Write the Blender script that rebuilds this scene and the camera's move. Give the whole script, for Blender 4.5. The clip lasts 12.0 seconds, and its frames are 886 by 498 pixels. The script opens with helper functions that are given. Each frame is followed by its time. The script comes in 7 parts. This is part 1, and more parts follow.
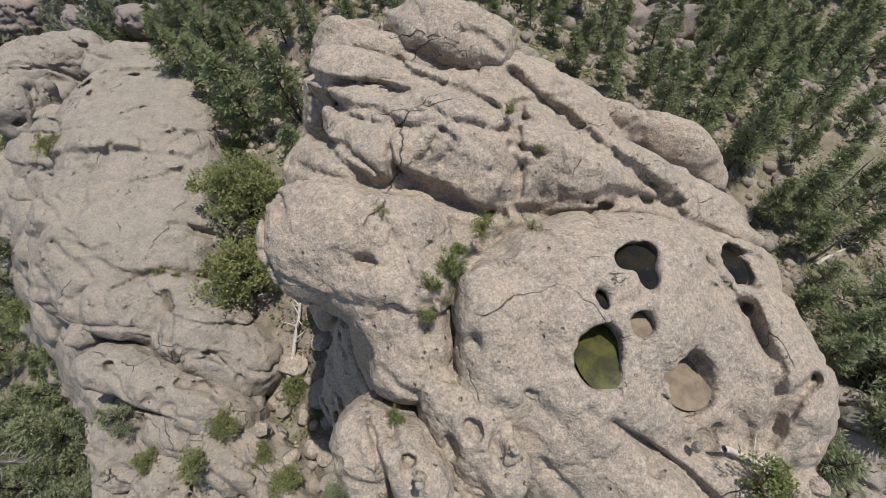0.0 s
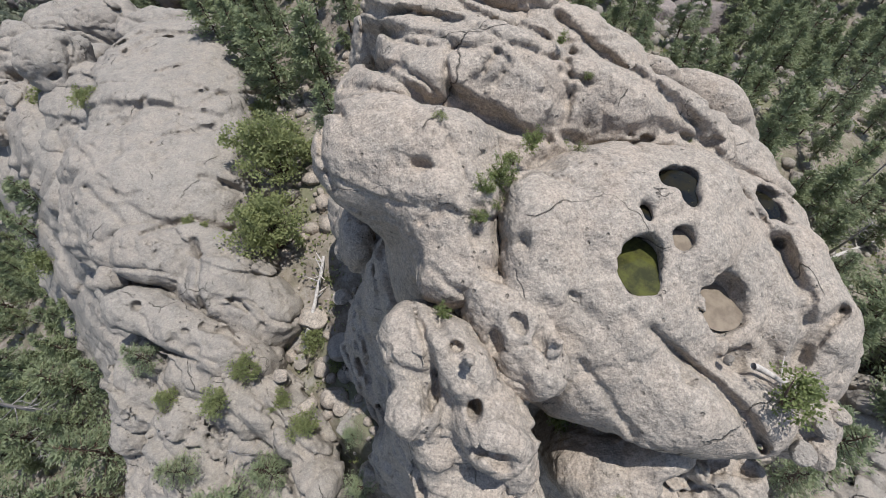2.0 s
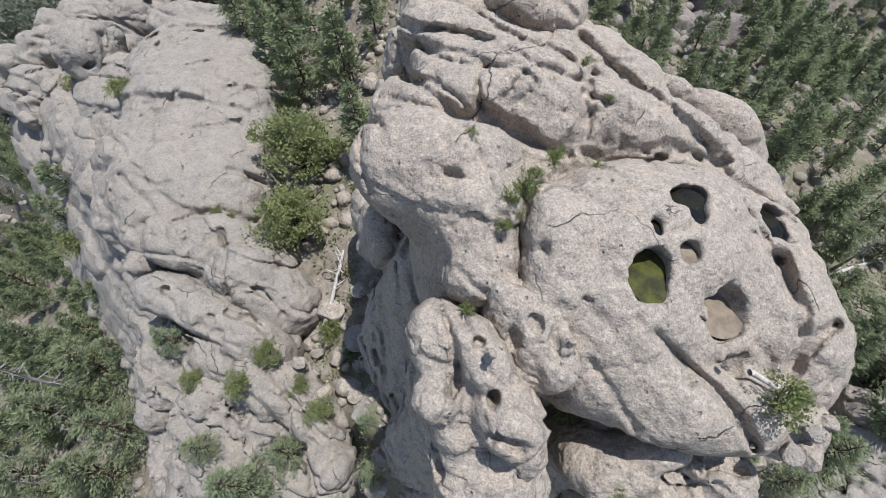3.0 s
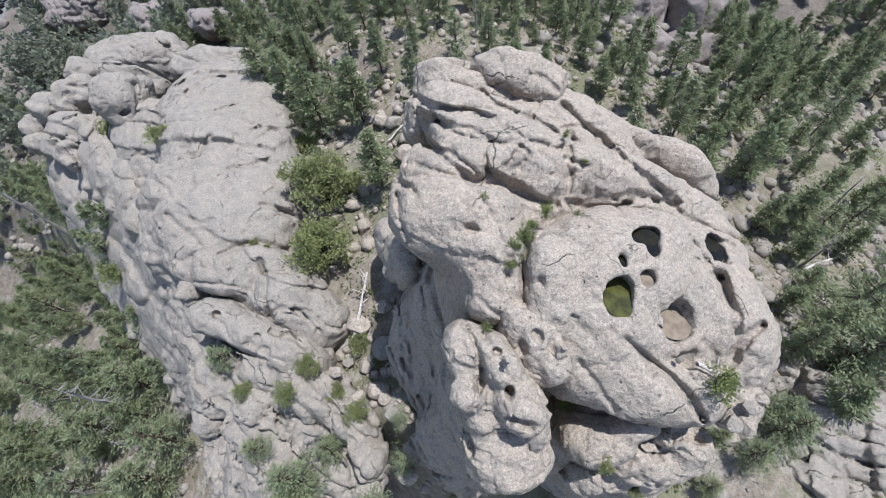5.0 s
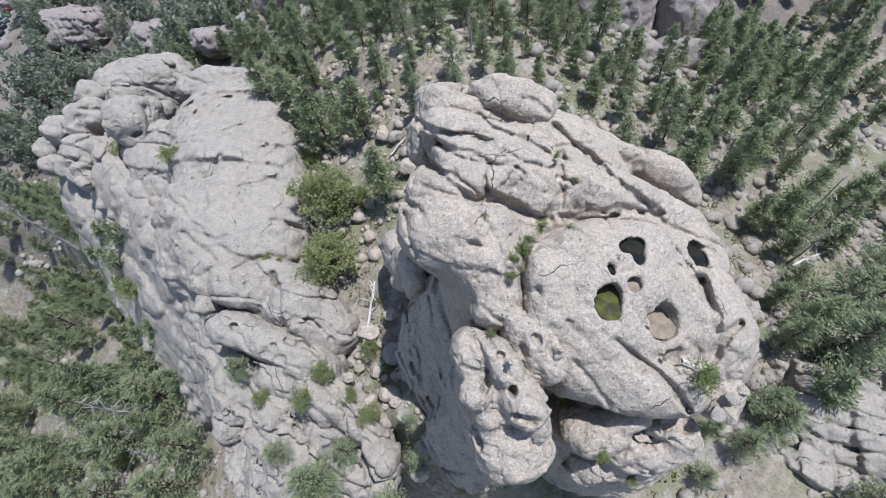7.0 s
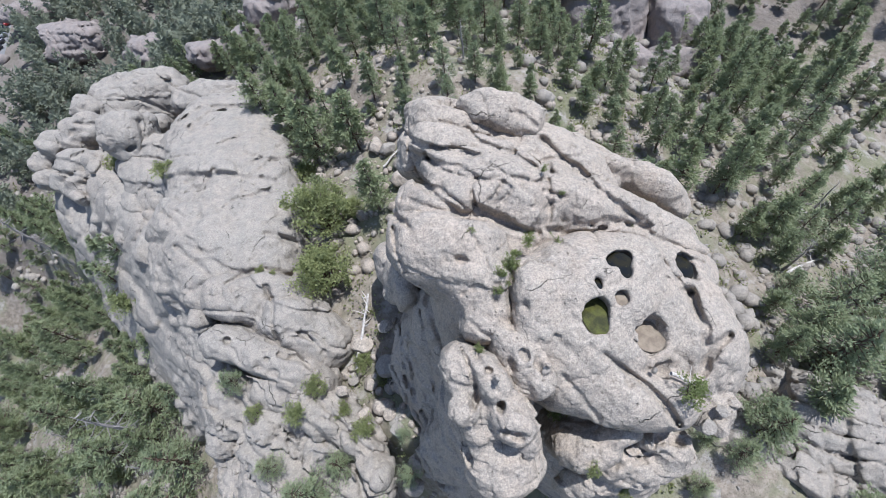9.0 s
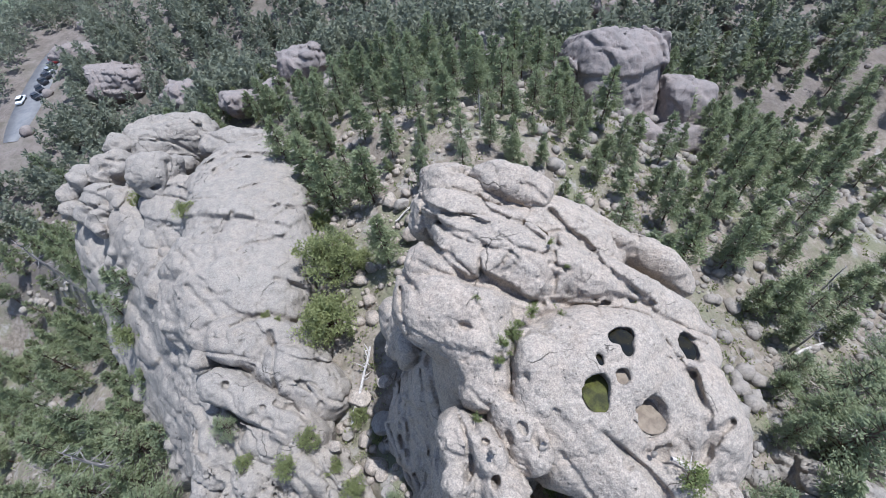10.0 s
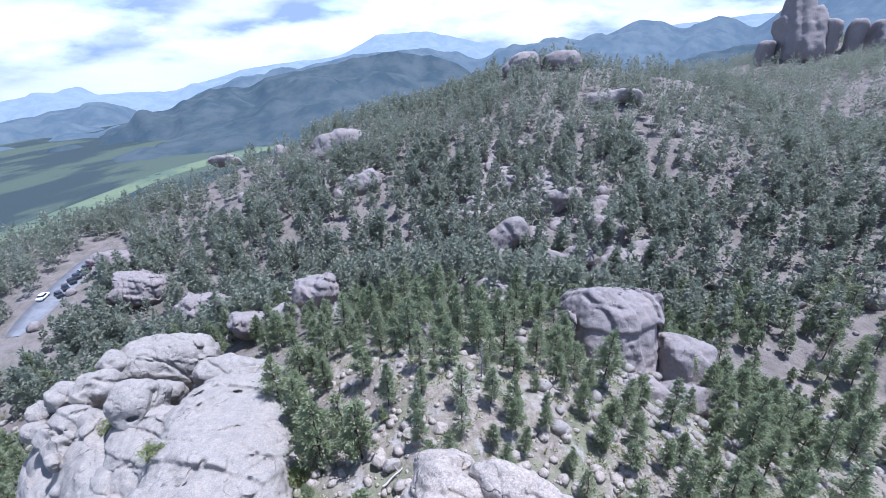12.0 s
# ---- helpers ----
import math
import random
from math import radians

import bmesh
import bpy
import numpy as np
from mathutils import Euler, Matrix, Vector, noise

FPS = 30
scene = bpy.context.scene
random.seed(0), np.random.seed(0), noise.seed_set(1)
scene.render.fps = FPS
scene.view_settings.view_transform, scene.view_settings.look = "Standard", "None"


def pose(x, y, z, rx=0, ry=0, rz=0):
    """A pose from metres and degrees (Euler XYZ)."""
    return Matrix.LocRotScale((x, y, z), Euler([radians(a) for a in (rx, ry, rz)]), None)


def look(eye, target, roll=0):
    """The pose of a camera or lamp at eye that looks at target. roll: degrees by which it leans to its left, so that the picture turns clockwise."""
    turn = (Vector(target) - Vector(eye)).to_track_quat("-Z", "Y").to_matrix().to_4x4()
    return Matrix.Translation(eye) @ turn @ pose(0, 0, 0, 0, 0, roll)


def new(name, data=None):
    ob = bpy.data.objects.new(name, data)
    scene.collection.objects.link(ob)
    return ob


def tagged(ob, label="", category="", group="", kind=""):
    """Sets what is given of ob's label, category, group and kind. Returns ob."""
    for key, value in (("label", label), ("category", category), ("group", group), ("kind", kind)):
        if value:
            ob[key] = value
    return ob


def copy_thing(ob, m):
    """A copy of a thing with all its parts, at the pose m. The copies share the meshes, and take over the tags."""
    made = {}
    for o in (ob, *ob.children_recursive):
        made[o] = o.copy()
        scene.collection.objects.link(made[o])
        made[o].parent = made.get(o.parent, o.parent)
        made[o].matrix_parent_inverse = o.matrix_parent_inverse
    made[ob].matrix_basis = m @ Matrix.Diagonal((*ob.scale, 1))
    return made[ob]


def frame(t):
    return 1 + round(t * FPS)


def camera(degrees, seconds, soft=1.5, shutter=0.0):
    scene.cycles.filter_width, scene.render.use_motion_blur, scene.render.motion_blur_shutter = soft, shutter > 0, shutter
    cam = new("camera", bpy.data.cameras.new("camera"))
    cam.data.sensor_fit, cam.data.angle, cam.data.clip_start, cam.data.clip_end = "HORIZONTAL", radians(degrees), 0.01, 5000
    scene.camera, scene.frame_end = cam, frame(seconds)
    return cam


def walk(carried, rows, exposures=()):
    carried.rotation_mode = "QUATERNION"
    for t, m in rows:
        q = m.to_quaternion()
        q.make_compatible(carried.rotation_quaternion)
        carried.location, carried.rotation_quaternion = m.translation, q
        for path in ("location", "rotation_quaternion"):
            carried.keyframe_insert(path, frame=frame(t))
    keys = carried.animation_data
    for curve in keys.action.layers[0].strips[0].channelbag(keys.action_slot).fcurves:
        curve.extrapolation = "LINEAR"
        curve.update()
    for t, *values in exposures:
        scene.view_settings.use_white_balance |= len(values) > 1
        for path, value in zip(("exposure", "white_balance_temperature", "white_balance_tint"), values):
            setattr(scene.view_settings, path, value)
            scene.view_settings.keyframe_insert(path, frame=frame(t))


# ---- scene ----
cam = camera(88.84, 12.0, soft=0.7)
PATH = [
    (0.0, 0.082, 0.152, 29.851, 29.07, 5.87, -10.26),
    (0.5, -0.351, -0.488, 29.648, 29.22, 5.74, -10.15),
    (1.0, -0.793, -1.18, 29.376, 29.3, 5.5, -9.75),
    (1.5, -1.161, -1.745, 29.149, 29.45, 5.54, -10.0),
    (2.0, -1.552, -2.073, 29.235, 29.6, 4.7, -7.16),
    (2.5, -1.897, -2.297, 29.68, 29.34, 3.7, -3.2),
    (3.0, -2.073, -2.435, 30.385, 29.34, 4.25, -4.6),
    (3.2, -2.121, -2.456, 30.708, 29.27, 4.57, -5.9),
    (4.8, -2.707, -3.325, 34.525, 29.27, 5.19, -6.7),
    (5.0, -2.725, -3.5, 35.099, 29.39, 5.37, -6.98),
    (5.5, -2.85, -3.79, 36.171, 29.4, 5.31, -6.81),
    (6.0, -2.984, -3.948, 36.867, 29.44, 5.28, -6.61),
    (6.5, -3.004, -4.002, 37.109, 29.39, 5.58, -6.88),
    (7.0, -2.825, -3.939, 37.038, 29.48, 6.25, -8.47),
    (9.0, -2.243, -3.73, 37.152, 30.34, 6.5, -9.04),
    (9.5, -2.142, -3.678, 37.369, 32.79, 6.01, -7.35),
    (10.0, -2.109, -3.464, 37.985, 37.0, 5.09, -5.26),
    (10.5, -2.132, -2.886, 38.571, 43.7, 4.03, -4.45),
    (11.0, -1.98, -1.657, 38.929, 50.19, 3.2, -3.83),
    (11.5, -1.838, -0.854, 39.624, 57.06, 2.42, -2.41),
    (12.0, -1.824, -0.178, 40.635, 63.49, 1.79, -2.5),
]
walk(cam, [(t, pose(*p)) for t, *p in PATH], exposures=[(0, 0.14, 6550, 10), (1.2, 0.26, 6200, 10), (2.5, 0.42, 5950, 10), (6.5, 0.66, 5600, 10), (9.5, 0.68, 5500, 11), (10.5, 0.72, 5350, 13), (12, 1.0, 5050, 18)])

# ---- sky and sun ----
SUN_EL, SUN_AZ = radians(73), radians(74)  # azimuth from +y towards +x
world = bpy.data.worlds.new("world")
scene.world = world
world.use_nodes = True
wn, wl = world.node_tree.nodes, world.node_tree.links
wn.clear()
w_out = wn.new("ShaderNodeOutputWorld")
w_bg = wn.new("ShaderNodeBackground")
w_sky = wn.new("ShaderNodeTexSky")
w_sky.sky_type, w_sky.sun_disc = "NISHITA", False
w_sky.sun_elevation, w_sky.sun_rotation = SUN_EL, SUN_AZ
w_sky.altitude, w_sky.dust_density = 2400, 2.0
w_bg.inputs["Strength"].default_value = 0.15
# broken white cloud over the blue
w_co = wn.new("ShaderNodeTexCoord")
w_map = wn.new("ShaderNodeMapping")
w_map.inputs["Scale"].default_value = (1.0, 1.0, 3.2)
w_no = wn.new("ShaderNodeTexNoise")
w_no.inputs["Scale"].default_value, w_no.inputs["Detail"].default_value, w_no.inputs["Roughness"].default_value = 3.2, 9, 0.58
w_ra = wn.new("ShaderNodeValToRGB")
w_ra.color_ramp.elements[0].position, w_ra.color_ramp.elements[1].position = 0.34, 0.56
w_n2 = wn.new("ShaderNodeTexNoise")
w_n2.inputs["Scale"].default_value, w_n2.inputs["Detail"].default_value = 5.0, 6
w_cr = wn.new("ShaderNodeValToRGB")
w_cr.color_ramp.elements[0].position, w_cr.color_ramp.elements[1].position = 0.38, 0.55
w_cr.color_ramp.elements[0].color, w_cr.color_ramp.elements[1].color = (1.6, 1.95, 2.4, 1), (3.7, 3.8, 3.9, 1)
w_mix = wn.new("ShaderNodeMix")
w_mix.data_type = "RGBA"
wl.new(w_co.outputs["Generated"], w_map.inputs["Vector"])
wl.new(w_map.outputs[0], w_no.inputs["Vector"])
wl.new(w_map.outputs[0], w_n2.inputs["Vector"])
wl.new(w_no.outputs["Fac"], w_ra.inputs["Fac"])
wl.new(w_n2.outputs["Fac"], w_cr.inputs["Fac"])
# cloud thins out overhead
w_sep = wn.new("ShaderNodeSeparateXYZ")
w_hi = wn.new("ShaderNodeMapRange")
w_hi.inputs[1].default_value, w_hi.inputs[2].default_value, w_hi.inputs[3].default_value, w_hi.inputs[4].default_value = 0.12, 0.6, 1.0, 0.28
w_mul = wn.new("ShaderNodeMath")
w_mul.operation = "MULTIPLY"
wl.new(w_co.outputs["Generated"], w_sep.inputs[0])
wl.new(w_sep.outputs["Z"], w_hi.inputs[0])
wl.new(w_hi.outputs[0], w_mul.inputs[0])
wl.new(w_ra.outputs["Color"], w_mul.inputs[1])
wl.new(w_mul.outputs[0], w_mix.inputs["Factor"])
wl.new(w_sky.outputs["Color"], w_mix.inputs["A"])
wl.new(w_cr.outputs["Color"], w_mix.inputs["B"])
wl.new(w_mix.outputs["Result"], w_bg.inputs["Color"])
wl.new(w_bg.outputs[0], w_out.inputs["Surface"])

sun_data = bpy.data.lights.new("sun", "SUN")
sun_data.energy, sun_data.angle, sun_data.color = 4.55, radians(0.6), (1.0, 0.95, 0.88)
sun = new("sun", sun_data)
sun_dir = Vector((math.sin(SUN_AZ) * math.cos(SUN_EL), math.cos(SUN_AZ) * math.cos(SUN_EL), math.sin(SUN_EL)))
sun.matrix_world = look(sun_dir * 300, (0, 0, 0))

# ---- materials ----
class Mat:
    """A node material with a Principled shader and short ways to add nodes."""

    def __init__(self, name, rough=0.85, spec=0.3):
        self.m = bpy.data.materials.new(name)
        self.m.use_nodes = True
        self.n, self.l = self.m.node_tree.nodes, self.m.node_tree.links
        self.bsdf = self.n["Principled BSDF"]
        self.bsdf.inputs["Roughness"].default_value = rough
        self.bsdf.inputs["Specular IOR Level"].default_value = spec
        self.co = self.n.new("ShaderNodeTexCoord").outputs["Object"]

    def put(self, value, socket):
        if isinstance(value, bpy.types.NodeSocket):
            self.l.new(value, socket)
        else:
            socket.default_value = value

    def noise(self, scale, detail=4, rough=0.55, stretch=None, kind="FBM"):
        t = self.n.new("ShaderNodeTexNoise")
        t.inputs["Scale"].default_value, t.inputs["Detail"].default_value, t.inputs["Roughness"].default_value = scale, detail, rough
        v = self.co
        if stretch:
            mp = self.n.new("ShaderNodeMapping")
            mp.inputs["Scale"].default_value = stretch
            self.l.new(v, mp.inputs["Vector"])
            v = mp.outputs[0]
        self.l.new(v, t.inputs["Vector"])
        return t.outputs["Fac"]

    def cells(self, scale, feature="F1"):
        t = self.n.new("ShaderNodeTexVoronoi")
        t.feature = feature
        t.inputs["Scale"].default_value = scale
        self.l.new(self.co, t.inputs["Vector"])
        return t.outputs["Distance"]

    def cracks(self, scale, width, wander):
        """Thin wandering fracture lines: 1 on a line, 0 off it."""
        nz = self.n.new("ShaderNodeTexNoise")
        nz.inputs["Scale"].default_value, nz.inputs["Detail"].default_value = scale * 2.2, 5
        self.l.new(self.co, nz.inputs["Vector"])
        ad = self.n.new("ShaderNodeVectorMath")
        ad.operation = "MULTIPLY_ADD"
        self.l.new(nz.outputs["Color"], ad.inputs[0])
        ad.inputs[1].default_value = (wander,) * 3
        self.l.new(self.co, ad.inputs[2])
        t = self.n.new("ShaderNodeTexVoronoi")
        t.feature = "DISTANCE_TO_EDGE"
        t.inputs["Scale"].default_value = scale
        self.l.new(ad.outputs[0], t.inputs["Vector"])
        return self.ramp(t.outputs["Distance"], 0.0, width, 1.0, 0.0)

    def ramp(self, fac, lo, hi, a=0.0, b=1.0):
        t = self.n.new("ShaderNodeMapRange")
        t.interpolation_type = "SMOOTHSTEP"
        self.put(fac, t.inputs[0])
        for i, v in enumerate((lo, hi, a, b)):
            t.inputs[i + 1].default_value = v
        return t.outputs[0]

    def math(self, op, a, b):
        t = self.n.new("ShaderNodeMath")
        t.operation = op
        self.put(a, t.inputs[0])
        self.put(b, t.inputs[1])
        return t.outputs[0]

    def mix(self, fac, a, b):
        t = self.n.new("ShaderNodeMix")
        t.data_type = "RGBA"
        self.put(fac, t.inputs["Factor"])
        for v, s in ((a, "A"), (b, "B")):
            self.put((*v, 1) if isinstance(v, tuple) else v, t.inputs[s])
        return t.outputs["Result"]

    def color(self, v):
        self.put((*v, 1) if isinstance(v, tuple) else v, self.bsdf.inputs["Base Color"])
        return self

    def bump(self, height, dist, strength=1.0, after=None):
        t = self.n.new("ShaderNodeBump")
        t.inputs["Distance"].default_value, t.inputs["Strength"].default_value = dist, strength
        self.put(height, t.inputs["Height"])
        if after:
            self.l.new(after, t.inputs["Normal"])
        self.l.new(t.outputs[0], self.bsdf.inputs["Normal"])
        return t.outputs[0]

    def random(self):
        return self.n.new("ShaderNodeObjectInfo").outputs["Random"]

    def island(self):
        return self.n.new("ShaderNodeNewGeometry").outputs["Random Per Island"]


def granite(name, base, stain, lichen, speck=1.0, seams=0.55):
    m = Mat(name, 0.9, 0.2)
    times = lambda k: tuple(min(0.85, x * k) for x in base)
    big = m.ramp(m.noise(0.22, 5), 0.35, 0.68)
    mid = m.ramp(m.noise(1.1, 7, 0.7), 0.36, 0.64)
    c = m.mix(m.math("MULTIPLY", big, 0.7), base, stain)
    c = m.mix(m.math("MULTIPLY", mid, 0.7), c, lichen)
    streak = m.ramp(m.noise(1.4, 5, 0.65, (1, 1, 0.12)), 0.55, 0.72)
    c = m.mix(m.math("MULTIPLY", streak, 0.5), c, times(0.5))
    dark = m.ramp(m.noise(3.0, 8, 0.75), 0.56, 0.68)
    c = m.mix(m.math("MULTIPLY", dark, 0.55), c, tuple(x * 0.55 for x in lichen))
    pale = m.ramp(m.noise(2.1, 8, 0.75), 0.58, 0.72)
    c = m.mix(m.math("MULTIPLY", pale, 0.45), c, times(1.45))
    coarse = m.noise(6.5, 4, 0.75)
    c = m.mix(m.ramp(coarse, 0.52, 0.64, 0, 0.5 * speck), c, times(0.38))
    c = m.mix(m.ramp(coarse, 0.48, 0.38, 0, 0.5 * speck), c, times(1.6))
    grain = m.noise(17, 2, 0.7)
    c = m.mix(m.ramp(grain, 0.53, 0.66, 0, 0.6 * speck), c, times(0.38))
    c = m.mix(m.ramp(grain, 0.44, 0.34, 0, 0.5 * speck), c, times(1.55))
    # scattered lichen spots, pits and short hairline seams
    pit = m.math("MULTIPLY", m.ramp(m.cells(2.4), 0.16, 0.07), m.ramp(m.noise(0.6, 3), 0.46, 0.58))
    c = m.mix(m.math("MULTIPLY", pit, 0.6), c, times(0.4))
    line = m.math("MULTIPLY", m.cracks(0.16, 0.006, 2.6), m.ramp(m.noise(0.4, 3), 0.5, 0.62))
    fine = m.math("MULTIPLY", m.cracks(0.42, 0.009, 1.8), m.ramp(m.noise(0.55, 3), 0.58, 0.68))
    line = m.math("MAXIMUM", line, fine)
    c = m.mix(m.math("MULTIPLY", line, seams), c, tuple(x * 0.22 for x in lichen))
    m.color(c)
    b = m.bump(m.math("SUBTRACT", 1.0, m.math("MAXIMUM", line, pit)), 0.12 * seams, 1.0)
    b = m.bump(m.noise(1.1, 5, 0.58), 0.22, 1.0, b)
    b = m.bump(m.noise(4.5, 3, 0.6), 0.055, 1.0, b)
    m.bump(m.noise(14, 3, 0.6), 0.028, 1.0, b)
    return m.m


GRANITE = granite("dome_granite", (0.308, 0.261, 0.210), (0.328, 0.266, 0.208), (0.245, 0.219, 0.185), 0.8, 0.65)
GRANITE_GREY = granite("ridge_granite", (0.265, 0.235, 0.197), (0.280, 0.237, 0.192), (0.195, 0.177, 0.153), 0.5, seams=0.75)
GRANITE_FAR = granite("hill_granite", (0.225, 0.192, 0.172), (0.25, 0.2, 0.172), (0.165, 0.15, 0.138), 0.5)


def soil():
    m = Mat("mountain_ground", 0.95, 0.15)
    z = m.n.new("ShaderNodeSeparateXYZ")
    m.l.new(m.co, z.inputs[0])
    patch = m.noise(0.12, 8, 0.65)
    fine = m.noise(1.3, 6, 0.7)
    c = m.mix(m.ramp(fine, 0.35, 0.65), (0.255, 0.215, 0.172), (0.145, 0.12, 0.093))
    c = m.mix(m.ramp(patch, 0.46, 0.60), c, (0.15, 0.145, 0.09))
    c = m.mix(m.ramp(m.noise(0.35, 7, 0.7), 0.52, 0.66), c, (0.275, 0.248, 0.215))
    litter = m.ramp(m.noise(5.0, 5, 0.7), 0.5, 0.7)
    c = m.mix(m.math("MULTIPLY", litter, 0.6), c, (0.075, 0.065, 0.04))
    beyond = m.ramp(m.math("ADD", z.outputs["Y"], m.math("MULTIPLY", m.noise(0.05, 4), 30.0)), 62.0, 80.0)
    hill_shade = m.mix(m.ramp(m.noise(0.25, 7, 0.7), 0.4, 0.6), (0.10, 0.085, 0.072), (0.155, 0.132, 0.118))
    c = m.mix(m.math("MULTIPLY", beyond, 0.8), c, hill_shade)  # ground darkened on the hill: its cloud shadow is put into the colour
    # valley forest and grass, pulled towards blue: haze put into the colour
    low = m.ramp(z.outputs["Z"], -90.0, -125.0)
    grass = m.mix(m.ramp(m.noise(0.006, 7, 0.6, (1.0, 0.5, 1)), 0.46, 0.54), (0.032, 0.044, 0.042), (0.062, 0.078, 0.055))
    c = m.mix(low, c, grass)
    m.color(c)
    b = m.bump(m.noise(0.9, 5, 0.6), 0.35, 0.9)
    m.bump(m.noise(7, 3, 0.6), 0.06, 0.9, b)
    return m.m


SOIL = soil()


def foliage(name, a, b, c, trans=0.25):
    m = Mat(name, 0.6, 0.25)
    r = m.random()
    col = m.mix(r, a, b)
    col = m.mix(m.ramp(m.island(), 0.0, 1.0, 0.0, 0.75), col, c)
    m.color(col)
    tr = m.n.new("ShaderNodeBsdfTranslucent")
    m.l.new(col, tr.inputs["Color"])
    mx = m.n.new("ShaderNodeMixShader")
    mx.inputs[0].default_value = trans
    m.l.new(m.bsdf.outputs[0], mx.inputs[1])
    m.l.new(tr.outputs[0], mx.inputs[2])
    m.l.new(mx.outputs[0], m.n["Material Output"].inputs["Surface"])
    return m.m


NEEDLES = foliage("pine_needles", (0.235, 0.268, 0.138), (0.190, 0.228, 0.132), (0.315, 0.335, 0.185), 0.5)
NEEDLES_PALE = foliage("pale_needles", (0.255, 0.285, 0.150), (0.215, 0.260, 0.150), (0.330, 0.350, 0.205), 0.5)
# needles of the distant woods, paler and greyer: haze painted into the leaf colour
NEEDLES_HAZED = foliage("far_needles", (0.225, 0.238, 0.165), (0.190, 0.212, 0.158), (0.300, 0.306, 0.215), 0.5)
LEAVES = foliage("shrub_leaves", (0.240, 0.260, 0.105), (0.200, 0.225, 0.098), (0.310, 0.325, 0.145), 0.5)
LEAVES_GULLY = foliage("gully_leaves", (0.260, 0.280, 0.115), (0.215, 0.240, 0.105), (0.350, 0.360, 0.160), 0.5)
LEAVES_BRIGHT = foliage("bright_leaves", (0.175, 0.205, 0.070), (0.150, 0.182, 0.066), (0.225, 0.250, 0.098), 0.42)


def bark(name, a, b):
    m = Mat(name, 0.9, 0.2)
    m.color(m.mix(m.ramp(m.noise(6, 6, 0.7, (1, 1, 0.2)), 0.35, 0.65), a, b))
    m.bump(m.noise(14, 5, 0.7, (1, 1, 0.15)), 0.03, 0.8)
    return m.m


BARK = bark("pine_bark", (0.14, 0.095, 0.065), (0.07, 0.05, 0.04))
DEAD = bark("weathered_deadwood", (0.50, 0.46, 0.41), (0.30, 0.27, 0.24))
GREY_TWIG = bark("grey_twigs", (0.33, 0.30, 0.28), (0.22, 0.20, 0.18))


def water(name, tint, deep):
    m = Mat(name, 0.06, 0.25)
    c = m.mix(m.ramp(m.noise(1.6, 5, 0.65), 0.36, 0.62), tint, deep)
    c = m.mix(m.ramp(m.noise(6, 4, 0.6), 0.6, 0.75, 0, 0.5), c, (0.10, 0.09, 0.03))
    m.color(c)
    m.bump(m.noise(5, 3), 0.004, 0.3)
    return m.m


WATER_GREEN = water("algae_water", (0.075, 0.076, 0.020), (0.034, 0.034, 0.014))
WATER_DARK = water("dark_water", (0.020, 0.017, 0.008), (0.007, 0.008, 0.008))


def asphalt():
    m = Mat("grey_asphalt", 0.85, 0.3)
    m.color(m.mix(m.ramp(m.noise(0.5, 7, 0.7), 0.35, 0.65), (0.13, 0.13, 0.135), (0.18, 0.178, 0.175)))
    m.bump(m.noise(30, 3), 0.01, 0.5)
    return m.m


ASPHALT = asphalt()


def plain(name, colour, rough, metal=0.0):
    m = Mat(name, rough, 0.5)
    m.color(m.mix(m.ramp(m.noise(3, 4), 0.4, 0.6), colour, tuple(c * 0.85 for c in colour)))
    m.bsdf.inputs["Metallic"].default_value = metal
    return m.m


PAINTS = [plain("white_paint", (0.75, 0.75, 0.74), 0.3), plain("dark_paint", (0.03, 0.03, 0.035), 0.3), plain("grey_paint", (0.22, 0.23, 0.24), 0.35), plain("red_paint", (0.25, 0.03, 0.03), 0.3)]
CAR_GLASS = plain("car_glass", (0.02, 0.025, 0.03), 0.08)
RUBBER = plain("tyre_rubber", (0.025, 0.025, 0.025), 0.9)


def silt():
    m = Mat("pale_silt", 0.95, 0.1)
    m.color(m.mix(m.ramp(m.noise(2.5, 6, 0.6), 0.35, 0.65), (0.22, 0.18, 0.135), (0.15, 0.12, 0.09)))
    m.bump(m.noise(9, 4), 0.02, 0.6)
    return m.m


SILT = silt()

# ---- rock shaping: rounded masses blended, cut by clefts and hollows, and meshed ----
TABLE = (np.random.default_rng(3).random(64**3, dtype=np.float32) * 2 - 1)


def lattice(i, j, k, seed):
    return TABLE[((i + seed * 17) & 63) * 4096 + ((j + seed * 5) & 63) * 64 + ((k + seed * 29) & 63)]


